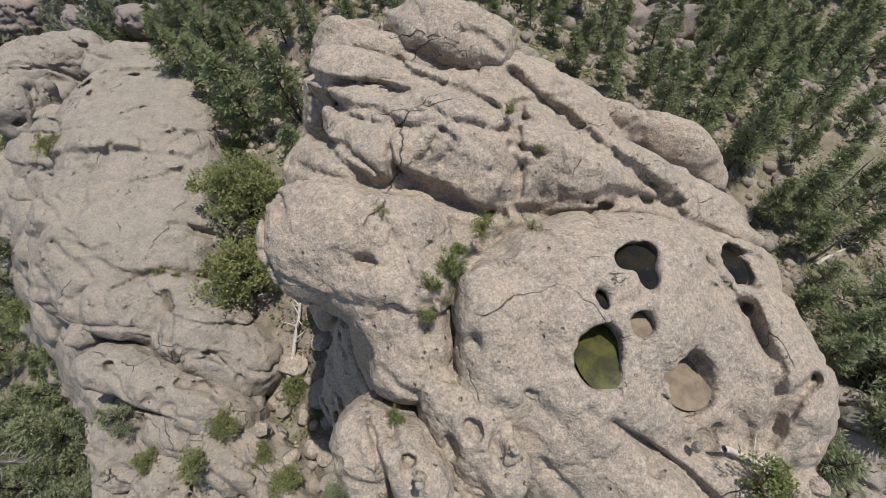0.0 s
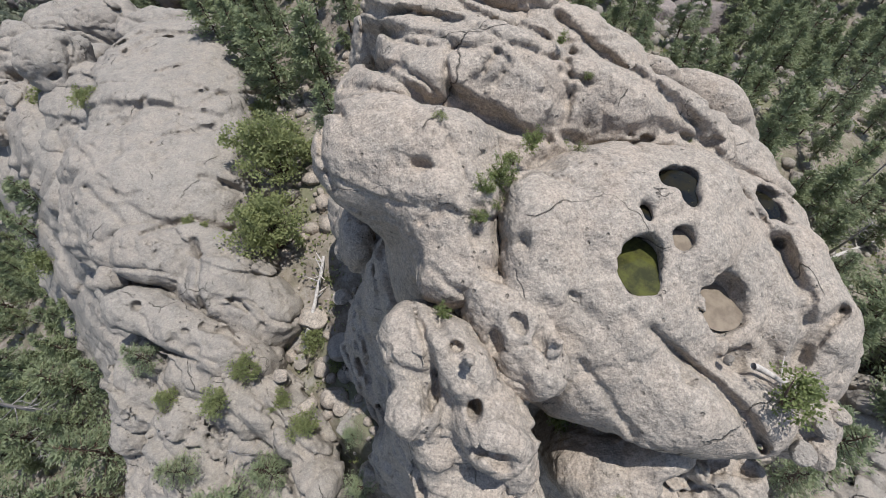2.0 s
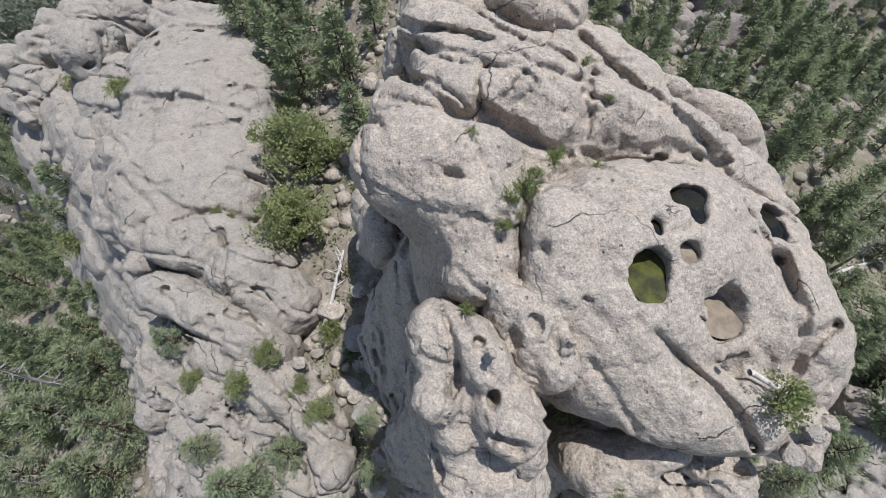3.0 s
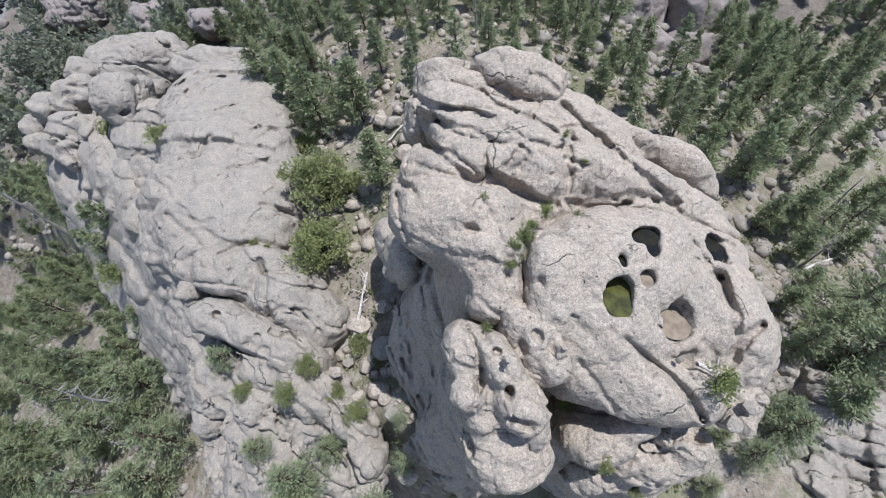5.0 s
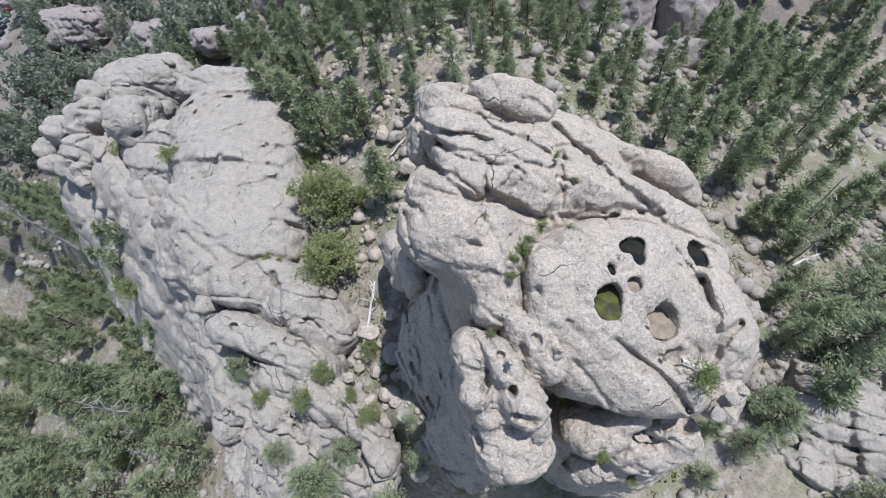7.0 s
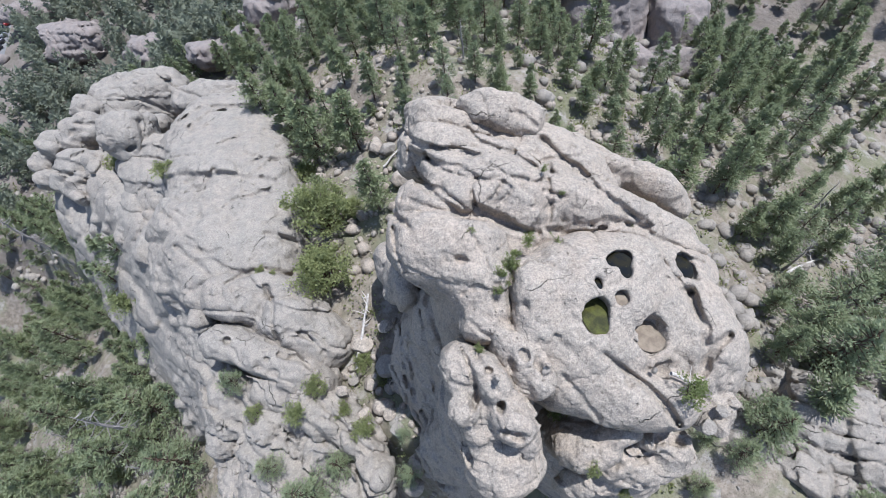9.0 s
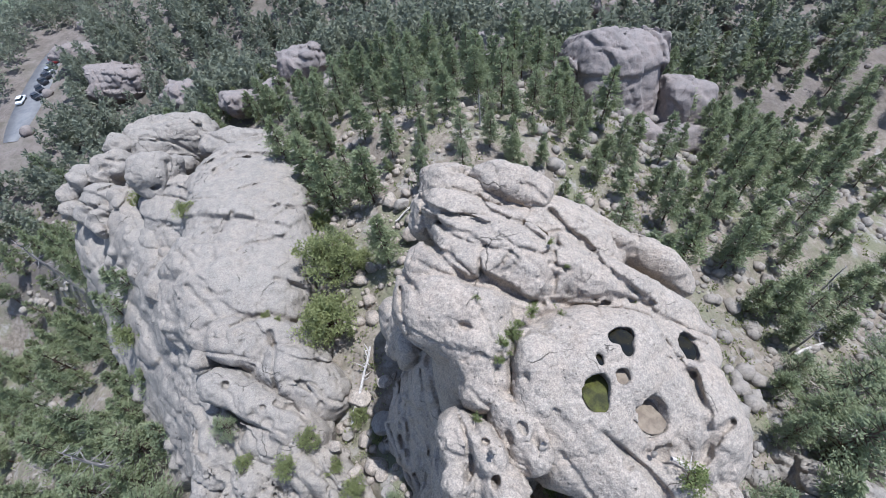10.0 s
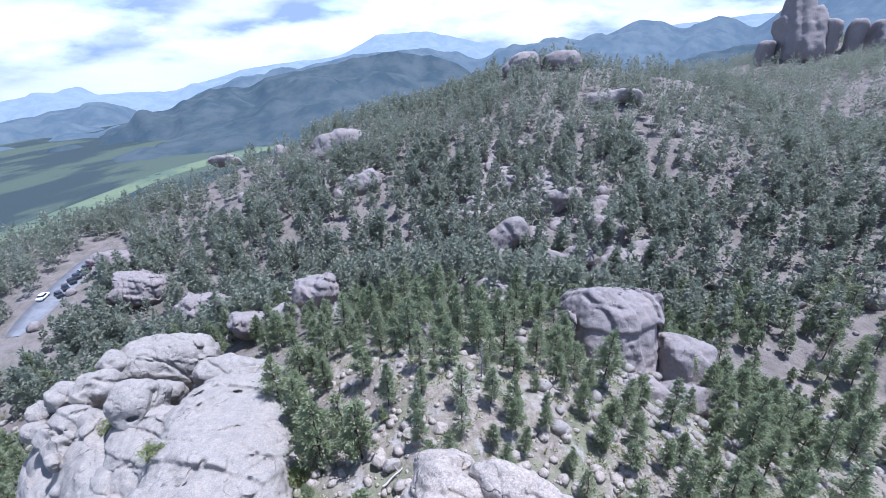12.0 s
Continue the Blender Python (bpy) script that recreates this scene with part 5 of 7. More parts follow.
knobs.hollow((-38.53, 36.74, 0.84), (0.66, 0.79, 0.40), (29.4, 5.6, -6.9), 0.25, 2.2)
part("knobbly_end", rock_mesh("knobbly_end", knobs, 0.2, GRANITE_GREY, 0.08), granite_ridge, "cluster of rounded granite knobs at the ridge's end")

ridge_base = Rock(0.6, 5, 62, floor=-32)
ridge_base.lump((-24.5, 27, -14), (8.6, 22.5, 13), (0, 0, 9), 1.5, 2.5)
ridge_base.lump((-44, 44, -18), (8, 9, 15), (0, 0, 0), 1.5, 2.5)
ridge_base.lump((-18, 3, -13), (7, 7, 12), (0, 0, 0), 1.5, 2.5)
ridge_base.lump((-18, 11, -9), (5, 6, 9), (0, 0, 0), 1.5, 2.5)
part("foot", rock_mesh("foot", ridge_base, 0.45, GRANITE_GREY, 0.2), granite_ridge)

perch = Rock(0.16, 1.6, 26)
perch.lump((-34.9, 38.3, 4.1), (2.5, 2.4, 3.1), (26, 0.6, 1.8), 0.4, 3.2)
perch.lump((-34.64, 37.03, 2.88), (2.16, 1.78, 2.40), (27.2, 12.7, -20.2), 0.5, 2.4)
perch.lump((-33.04, 38.79, 3.85), (0.83, 2.16, 1.40), (28.9, 8.0, -11.3), 0.3, 2.4)
perch.lump((-35.3, 38.3, -1.5), (1.8, 1.8, 3.0), (0, 0, 0), 0.5, 2.0)
perch.cleft((-33.30, 39.05, 5.30), (-33.02, 37.21, 4.49), (-33.19, 35.35, 3.39), width=0.31, depth=0.95)
perch.hollow((-32.73, 36.43, 3.92), (0.43, 0.62, 0.50), (29.4, 5.6, -6.9), 0.2, 2.2)
perch.hollow((-33.94, 35.85, 4.76), (0.61, 0.43, 0.35), (29.4, 5.6, -6.9), 0.2, 2.2)
perch.hollow((-33.85, 35.02, 3.44), (0.74, 0.31, 0.35), (28.2, 10.4, -15.7), 0.2, 2.2)
tagged(new("perched_boulder", rock_mesh("perched_boulder", perch, 0.13, GRANITE_GREY, 0.05)), "upright grey granite boulder perched on the ridge", "boulder")

# ---- crags on the hillside beyond ----
crag = tagged(new("hillside_crag"), "big pinkish grey granite crag at the hill's foot", "rock")


def crag_part(name, seed, label, *masses):
    rock = Rock(0.35, 3.2, seed)
    for c, r, turn in masses:
        rock.lump(c, r, turn, 0.5, 3.6)
    rock.joints((0.9, 0.3, 0.1), 4.2, 0.3, 0.6, 0.5).joints((0.1, 0.4, 0.9), 3.4, 0.3, 0.5, 0.45).joints((0.6, -0.5, 0.6), 6.0, 0.3, 0.6, 0.4)
    part(name, rock_mesh(name, rock, 0.32, GRANITE_FAR, 0.16), crag, label)


crag_part("main_face", 31, "broad pale granite face", ((25.0, 55.5, -5.2), (7.0, 8.8, 6.4), (58, 6, 4)), ((22.0, 57.5, -6.5), (4.6, 6.0, 5.0), (64, -12, 2)))
crag_part("side_block", 32, "upright split granite block", ((32.6, 51.0, -5.9), (2.3, 4.6, 4.4), (66, 8, -7)), ((36.6, 52.4, -6.9), (3.2, 4.4, 4.6), (60, 14, -12)))
crag_part("lower_slab", 33, "dark granite slab at the crag's foot", ((33.8, 46.0, -8.2), (5.6, 2.8, 3.6), (48, 10, -10)), ((26.0, 46.8, -7.0), (4.4, 2.6, 3.6), (56, 2, -2)))
crag_part("upper_ledge", 34, "stepped granite ledge above the face", ((20.4, 62.0, -6.5), (5.0, 3.6, 4.6), (50, -16, 8)), ((29.5, 60.5, -2.2), (5.4, 3.0, 4.4), (52, 6, -4)), ((14.4, 64.0, -8.5), (4.2, 3.0, 4.2), (50, -8, 4)))

cliff = Rock(0.3, 4, 41, floor=-34)
cliff.lump((-35.6, 23.3, -8.8), (4.0, 17.0, 12.0), (0, -35, -142.3), 0.8, 6.0)
cliff.lump((-48.0, 36.0, -11.5), (4.0, 8.0, 9.0), (0, -25, -142.3), 0.8, 4.0)
cliff.joints((0.7, 0.7, 0.1), 3.2, 0.35, 0.5, 0.35)
cliff.joints((-0.3, 0.3, 0.95), 6.5, 0.4, 0.6, 0.6)
part("cliff", rock_mesh("cliff", cliff, 0.33, GRANITE_GREY, 0.12), granite_ridge, "shaded grey cliff with dark water streaks")

rock_shelf = tagged(new("rock_shelf"), "pale fractured granite shelf among the pines", "rock")
for k, (c, r, turn) in enumerate((((25.75, -2.50, -5.82), (5.59, 4.19, 4.00), (24.8, 17.1, -29.5)), ((20.42, -4.74, -6.52), (4.15, 2.77, 4.00), (26.1, 15.0, -24.8)),
                                  ((30.30, 1.2, -6.2), (2.9, 3.3, 3.00), (29.4, 5.6, -6.9)), ((23.5, 2.2, -6.6), (2.6, 1.7, 3.0), (22, 10, -40)))):
    slab = Rock(0.3, 2.0, 42 + k, floor=-20)
    slab.lump(c, r, turn, 0.6, 3.4)
    slab.joints((0.55, 0.8, 0.2), 1.5, 0.26, 0.55, 0.45).joints((0.9, -0.35, 0.2), 2.1, 0.26, 0.5, 0.4)
    part("slab", rock_mesh("slab", slab, 0.17, GRANITE_GREY, 0.08), rock_shelf)


def small_crag(name, label, seed, voxel, material, *masses):
    rock = Rock(0.5, 4, seed)
    for c, r, *rest in masses:
        if name == "rocky_knoll":  # raised and enlarged to stand clear of the slope in the camera's view
            c, r = (c[0], c[1], c[2] + 2.5), tuple(v * 1.25 for v in r)
        rock.lump(c, r, *rest)
    wide = 14 if voxel > 1 else 4.0
    if name == "rocky_knoll":
        rock.joints((0.9, 0.3, 0.2), 1.9, 0.3, 0.6, 0.5).joints((0.1, 0.5, 0.8), 1.6, 0.3, 0.6, 0.5)
    rock.joints((0.8, 0.4, 0.3), wide, 0.5, 0.6, 0.35).joints((-0.3, 0.5, 0.8), wide * 1.2, 0.5, 0.5, 0.3)
    if voxel > 1:
        rock.joints((0.9, -0.4, 0.05), 7, 1.6, 2.0, 1.0)
    return tagged(new(name, rock_mesh(name, rock, voxel, material, voxel * 0.5)), label, "rock")


small_crag("hilltop_tower", "rounded reddish granite tower on the lower hill crest", 50, 0.8, GRANITE_FAR, ((-38.22, 195.16, -4.90), (12.13, 6.31, 9.00), (63.4, -5.4, 1.1), 1.0, 2.6), ((-42.04, 192.60, -9.47), (8.72, 4.85, 8.00), (63.5, 1.8, -2.5), 1.0, 2.6), ((-30.05, 194.29, -8.46), (6.83, 4.88, 7.00), (63.0, 10.7, -7.0), 1.0, 2.6))
small_crag("hilltop_rock", "lone granite fin on the lower hill crest", 51, 0.8, GRANITE_FAR, ((-69.18, 211.10, -11.94), (3.16, 4.74, 6.00), (63.5, 1.8, -2.5), 1.0, 2.6))
small_crag("hilltop_rock", "low granite hump on the lower hill crest", 52, 0.8, GRANITE_FAR, ((-101.35, 223.99, -16.79), (7.83, 2.80, 6.00), (63.5, 1.8, -2.5), 1.0, 2.6))
small_crag("hilltop_rock", "smooth granite knob on the hill crest", 53, 0.8, GRANITE_FAR, ((48.73, 244.67, 20.12), (8.03, 5.74, 9.00), (62.9, -11.6, 4.3), 1.0, 2.6), ((42.99, 244.16, 16.88), (4.61, 4.61, 7.00), (63.5, 1.8, -2.5), 1.0, 2.6))
small_crag("hilltop_rock", "broad granite cap on the hill crest", 54, 0.8, GRANITE_FAR, ((68.52, 243.30, 20.87), (9.71, 5.14, 8.00), (63.5, 1.8, -2.5), 1.0, 2.8))
small_crag("hillside_outcrop", "layered granite outcrop high on the wooded hill", 55, 0.8, GRANITE_FAR, ((74.59, 196.68, 8.82), (10.57, 3.84, 7.00), (63.3, -7.2, 2.0), 1.0, 2.8), ((82.50, 193.03, 10.87), (6.12, 2.82, 6.00), (63.0, 10.7, -7.0), 1.0, 2.8))
small_crag("granite_spire", "tall grey granite spire on the far shoulder", 56, 1.4, GRANITE_FAR, ((260.90, 349.78, 21.88), (4.51, 18.04, 8.00), (63.5, -1.8, -0.7), 0.6, 5.0), ((264.43, 348.68, 29.16), (4.86, 25.10, 9.00), (63.5, 1.8, -2.5), 0.6, 5.0), ((268.44, 345.64, 31.22), (4.81, 27.23, 9.00), (63.4, 3.6, -3.4), 0.6, 5.0), ((273.84, 339.82, 24.64), (4.77, 20.68, 8.00), (63.3, 6.3, -4.7), 0.6, 5.0))
small_crag("granite_spire", "low grey granite spire on the far shoulder", 57, 1.4, GRANITE_FAR, ((308.46, 325.78, 19.98), (5.79, 13.89, 10.00), (62.5, 15.2, -9.4), 0.6, 5.0))
for k, (c, r, turn) in enumerate((((284, 338, 22), (7, 6, 13), (0, 0, 20)), ((297, 332, 20), (6, 6, 15), (0, 5, 40)), ((322, 320, 22), (8, 7, 17), (0, -4, 10)), ((250, 352, 12), (7, 6, 10), (0, 6, 30)))):
    small_crag("far_crag", "broken grey granite crag along the far shoulder", 72 + k, 1.4, GRANITE_FAR, (c, r, turn, 0.6, 4.0))
small_crag("rocky_knoll", "granite boulder heap standing out of the pines", 58, 0.35, GRANITE_FAR, ((-84.12, 114.96, -27.10), (6.56, 3.61, 6.00), (63.0, 10.7, -7.0), 1.0, 2.6), ((-86.64, 111.96, -27.52), (4.18, 2.57, 5.00), (63.5, 1.8, -2.5), 1.0, 2.6))
small_crag("rocky_knoll", "stacked granite blocks above the ridge", 59, 0.35, GRANITE_FAR, ((-56.55, 94.21, -22.18), (4.72, 3.33, 6.00), (63.5, 1.8, -2.5), 1.0, 2.6), ((-54.50, 91.54, -26.46), (6.36, 2.49, 5.00), (63.5, 1.8, -2.5), 1.0, 2.6), ((-57.80, 90.22, -25.57), (3.54, 1.91, 5.00), (63.5, 1.8, -2.5), 1.0, 2.6))
small_crag("rocky_knoll", "small granite hump among pines", 60, 0.35, GRANITE_FAR, ((-34.63, 68.95, -9.09), (2.91, 1.87, 5.00), (63.5, 1.8, -2.5), 1.0, 2.6), ((-29.04, 70.95, -9.63), (2.77, 2.13, 5.00), (63.5, 1.8, -2.5), 1.0, 2.6))
small_crag("rocky_knoll", "jagged granite knoll above the saddle", 61, 0.35, GRANITE_FAR, ((-24.92, 77.34, -9.01), (3.86, 2.95, 6.00), (63.5, 1.8, -2.5), 1.0, 2.6), ((-21.96, 74.63, -13.05), (3.16, 2.49, 5.00), (63.5, 1.8, -2.5), 1.0, 2.6))
small_crag("rocky_knoll", "flat granite outcrop beside the road", 62, 0.45, GRANITE_FAR, ((-104.15, 135.32, -27.35), (6.70, 2.23, 6.00), (63.5, 1.8, -2.5), 1.0, 2.6))
small_crag("hillside_outcrop", "broken granite slab low on the wooded hill", 63, 0.5, GRANITE_FAR, ((13.36, 106.97, -13.27), (6.92, 4.51, 6.00), (60.6, -24.8, 11.7), 1.0, 3.0), ((19.32, 107.38, -8.81), (4.46, 3.56, 5.00), (62.3, -16.1, 6.6), 1.0, 3.0))
small_crag("hillside_outcrop", "cracked granite slab among hillside pines", 64, 0.5, GRANITE_FAR, ((28.68, 98.59, -14.70), (5.69, 3.70, 5.00), (61.7, 19.6, -11.8), 1.0, 3.0), ((33.83, 97.55, -12.03), (3.63, 2.80, 4.00), (63.5, 1.8, -2.5), 1.0, 3.0))
small_crag("hillside_outcrop", "pinkish granite ledge on the wooded hill", 65, 0.5, GRANITE_FAR, ((30.87, 124.38, -9.66), (7.74, 3.37, 5.00), (62.3, -16.1, 6.6), 1.0, 3.0), ((36.45, 124.11, -6.27), (5.66, 2.66, 5.00), (63.3, -7.2, 2.0), 1.0, 3.0))
small_crag("hillside_outcrop", "long granite rib climbing the wooded hill", 66, 0.5, GRANITE_FAR, ((22.92, 137.77, -7.70), (6.19, 3.28, 5.00), (57.7, -33.4, 17.6), 1.0, 3.0), ((16.40, 136.20, -14.57), (4.78, 3.68, 5.00), (53.3, -41.7, 24.8), 1.0, 3.0))
small_crag("hillside_outcrop", "blocky granite step above the crag", 67, 0.5, GRANITE_FAR, ((44.82, 110.79, -10.80), (6.17, 4.01, 6.00), (63.0, 10.7, -7.0), 1.0, 3.0))
small_crag("hillside_outcrop", "rounded granite slab beside dark spruces", 68, 0.5, GRANITE_FAR, ((7.84, 63.49, -2.66), (3.44, 2.30, 4.00), (63.5, 1.8, -2.5), 1.0, 3.0), ((4.79, 61.93, -5.41), (2.86, 1.91, 4.00), (63.0, 10.7, -7.0), 1.0, 3.0))
small_crag("hillside_outcrop", "broken granite bank above the gully", 69, 0.5, GRANITE_FAR, ((-2.73, 52.94, 0.47), (3.76, 2.13, 4.00), (63.0, 10.7, -7.0), 1.0, 3.0), ((-0.49, 49.97, -2.17), (1.92, 1.28, 3.00), (63.5, 1.8, -2.5), 1.0, 3.0))
small_crag("hillside_outcrop", "reddish granite slope below the tower", 70, 0.5, GRANITE_FAR, ((-25.05, 151.10, -9.01), (7.06, 4.31, 6.00), (60.6, -24.8, 11.7), 1.0, 3.0), ((-29.94, 148.55, -12.00), (4.67, 3.51, 5.00), (63.5, 1.8, -2.5), 1.0, 3.0))
small_crag("hillside_outcrop", "pale granite boulders beside a stony slope", 71, 0.5, GRANITE_FAR, ((94.30, 79.48, -16.40), (4.96, 2.97, 5.00), (63.0, 10.7, -7.0), 1.0, 3.0), ((91.47, 77.32, -22.21), (3.74, 2.49, 4.00), (63.5, 1.8, -2.5), 1.0, 3.0))

OUTCROPS = random.Random(77)
for k, words in enumerate(("cracked granite slabs on the steep hillside", "pinkish granite steps between hillside pines", "long granite rib running up the hill", "weathered granite blocks on the wooded slope") * 5):
    u = (k + 0.5) / 20
    x, y = 4 + 46 * u + OUTCROPS.uniform(-14, 14), 72 + 95 * ((k * 0.618) % 1) + OUTCROPS.uniform(-5, 5)
    masses = []
    for n in range(4):
        a, b = x + OUTCROPS.uniform(-7, 7), y + OUTCROPS.uniform(-5, 5)
        h = float(ground_height(np.array([a]), np.array([b]))[0])
        masses.append(((a, b, h - 0.6), (OUTCROPS.uniform(2.4, 5.4), OUTCROPS.uniform(1.8, 4.0), OUTCROPS.uniform(1.6, 2.8)), (OUTCROPS.uniform(20, 45), OUTCROPS.uniform(-18, 18), OUTCROPS.uniform(-25, 25)), 0.4, 3.4))
    small_crag("hillside_outcrop", words, 80 + k, 0.5, GRANITE_FAR, *masses)

# ---- trees ----
def tube(points, radii, sides=6):
    """A tapered tube through points: corners and quads."""
    pts, v, q = np.array(points, float), [], []
    for i, p in enumerate(pts):
        d = pts[min(i + 1, len(pts) - 1)] - pts[max(i - 1, 0)]
        d = d / (np.linalg.norm(d) + 1e-9)
        a = np.cross(d, (0.3, 0.9, 0.2) if abs(d[2]) > 0.8 else (0, 0, 1))
        a /= np.linalg.norm(a)
        b = np.cross(d, a)
        for s in range(sides):
            t = 2 * math.pi * s / sides
            v.append(p + radii[i] * (math.cos(t) * a + math.sin(t) * b))
    for i in range(len(pts) - 1):
        for s in range(sides):
            q.append((i * sides + s, i * sides + (s + 1) % sides, (i + 1) * sides + (s + 1) % sides, (i + 1) * sides + s))
    q.append([(len(pts) - 1) * sides + s for s in (0, sides // 3, sides // 2, sides - 1)])
    return np.array(v), np.array(q)


def join(pieces):
    v, q, n = [], [], 0
    for a, b in pieces:
        v.append(a)
        q.append(b + n)
        n += len(a)
    return np.concatenate(v), np.concatenate(q)


def sprays(at, way, length, width, rng):
    """Kite-shaped sprays of foliage at points, each pointing along its way."""
    n = len(at)
    way = way / (np.linalg.norm(way, axis=1, keepdims=True) + 1e-9)
    side = np.cross(way, rng.normal(size=(n, 3)))
    side /= np.linalg.norm(side, axis=1, keepdims=True) + 1e-9
    up = np.cross(side, way)
    L, W = (length * rng.uniform(0.7, 1.3, n))[:, None], (width * rng.uniform(0.7, 1.3, n))[:, None]
    c = [at, at + way * L * 0.45 + side * W + up * W * 0.2, at + way * L, at + way * L * 0.45 - side * W + up * W * 0.2]
    v = np.stack(c, 1).reshape(-1, 3)
    return v, np.arange(4 * n).reshape(n, 4)


def conifer_parts(h, seed, spread=0.24, bare=0.18, per=46, size=0.36, lush=1.0, whorls=None, slim=0.17):
    rng = np.random.default_rng(seed)
    lean = rng.normal(0, 0.02, 2)
    zs = np.linspace(0, h, 7)
    line = np.stack([lean[0] * zs + 0.06 * np.sin(zs + seed), lean[1] * zs + 0.06 * np.cos(zs * 0.8), zs], 1)
    wood = [tube(line, np.linspace(0.011 * h + 0.03, 0.02, 7), 7)]
    at, way = [], []
    count = whorls or int(h * 2.6)
    for i in range(count):
        f = bare + (1 - bare) * (i + rng.uniform(0, 0.8)) / count
        z = f * h
        reach = h * spread * ((1 - f) ** 0.75 * (0.75 + 0.5 * rng.random()) + 0.04) * min(1, 0.45 + (f - bare) * 4)
        for b in range(rng.integers(3, 6)):
            if rng.random() < 0.14 * (1.6 - lush):
                continue
            az = rng.uniform(0, 2 * math.pi)
            rr = reach * rng.uniform(0.55, 1.2)
            rise = rng.uniform(-0.12, 0.28)
            d = np.array((math.cos(az), math.sin(az), rise))
            root = np.array((np.interp(z, zs, line[:, 0]), np.interp(z, zs, line[:, 1]), z))
            wood.append(tube([root, root + d * rr * 0.55, root + d * rr * 0.98 + (0, 0, 0.05 * rr)], [0.035 + 0.012 * rr, 0.025, 0.008], 3))
            m = max(3, int(per * lush * (0.4 + rr / (h * spread))))
            s = rng.uniform(0.25, 1.08, m) ** 0.7
            at.append(root + d * (s * rr)[:, None] + rng.normal(0, 0.10 * rr + 0.07, (m, 3)) * (1, 1, 0.6))
            way.append(d + rng.normal(0, 0.55, (m, 3)) + (0, 0, 0.25))
    at.append(np.array([(line[-1, 0], line[-1, 1], h - 0.6 + 0.12 * k) for k in range(6)]))
    way.append(rng.normal(0, 0.4, (6, 3)) + (0, 0, 1))
    at, way = np.concatenate(at), np.concatenate(way)
    return join(wood), sprays(at, way, size, size * slim, rng)


def plant(name, parts, wood_mat, leaf_mat, label, category):
    """An Empty at the foot, with a trunk and a crown under it."""
    base = tagged(new(name), label, category)
    for pn, (v, q), mat in (("trunk", parts[0], wood_mat), ("crown", parts[1], leaf_mat)):
        if v is None:
            continue
        me = fast_mesh(pn, v, q, pn == "trunk")
        me.materials.append(mat)
        part(pn, me, base)
    return base


def bush_parts(w, h, seed, leaves=1500, size=0.16, stems=7, lobes=9):
    rng = np.random.default_rng(seed)
    wood, at, way = [], [], []
    for i in range(lobes):
        a, r = rng.uniform(0, 2 * math.pi), w * 0.5 * rng.uniform(0.1, 0.75)
        c = np.array((r * math.cos(a), r * math.sin(a), h * rng.uniform(0.3, 0.85)))
        k = 2.6 / math.sqrt(lobes)
        rad = np.array((w * 0.24, w * 0.24, h * 0.22)) * rng.uniform(0.6, 1.3) * min(1.1, k + 0.1)
        n = leaves // lobes
        tuft = rng.normal(size=(max(6, n // 22), 3))
        tuft /= np.linalg.norm(tuft, axis=1, keepdims=True)
        d = tuft[rng.integers(0, len(tuft), n)] + rng.normal(0, 0.2, (n, 3))
        at.append(c + d * rad * rng.uniform(0.45, 1.12, (n, 1)))
        way.append(d + rng.normal(0, 0.6, (n, 3)) + (0, 0, 0.3))
        foot = np.array((c[0] * 0.12, c[1] * 0.12, 0))
        wood.append(tube([foot, foot * 0.4 + c * 0.5 + rng.normal(0, 0.06, 3) * w * 0.3, c], [0.016 * h + 0.02, 0.012 * h + 0.01, 0.01], 5))
    return join(wood), sprays(np.concatenate(at), np.concatenate(way), size, size * 0.42, rng)


def snag_parts(h, seed, twigs=26):
    rng = np.random.default_rng(seed)
    line = [(0, 0, 0), (0.1, 0.05, h * 0.4), (0.05, 0.12, h * 0.75), (0.12, 0.1, h)]
    wood = [tube(line, [0.02 * h + 0.04, 0.016 * h, 0.01 * h, 0.01], 6)]
    for i in range(twigs):
        z = h * rng.uniform(0.25, 0.98)
        a = rng.uniform(0, 6.28)
        l = h * 0.22 * (1.15 - z / h) * rng.uniform(0.6, 1.3) + 0.2
        d = np.array((math.cos(a), math.sin(a), rng.uniform(-0.2, 0.4)))
        r = np.array((0.08, 0.08, z))
        wood.append(tube([r, r + d * l * 0.6, r + d * l + (0, 0, 0.1 * l)], [0.03, 0.018, 0.006], 3))
    return join(wood), (None, None)


def stand(x, y):
    return float(ground_height(np.array([x]), np.array([y]))[0])


pines = []
for i, (h, spread, lush) in enumerate([(9.0, 0.25, 1.0), (7.5, 0.29, 1.1), (10.0, 0.23, 0.9), (6.5, 0.32, 1.1), (9.0, 0.27, 0.65)]):
    pines.append((h, plant("conifer_tree", conifer_parts(h, 40 + i, spread, lush=lush), BARK, NEEDLES,
                           "green conifer with a bare lower trunk on rocky ground", "tree")))
used = [False] * len(pines)


def put_pine(kind, x, y, scale, turn, lean=(0, 0), z=None):
    h, ob = pines[kind]
    m = Matrix.Translation((x, y, (stand(x, y) if z is None else z) - 0.15)) @ Euler((lean[0], lean[1], turn)).to_matrix().to_4x4() @ Matrix.Scale(scale, 4)
    if not used[kind]:
        used[kind] = True
        ob.matrix_basis = m
        made = ob
    else:
        made = copy_thing(ob, m)
        made.scale = (scale, scale, scale)
    return tagged(made, group="conifers round the rocks")


rng = np.random.default_rng(11)


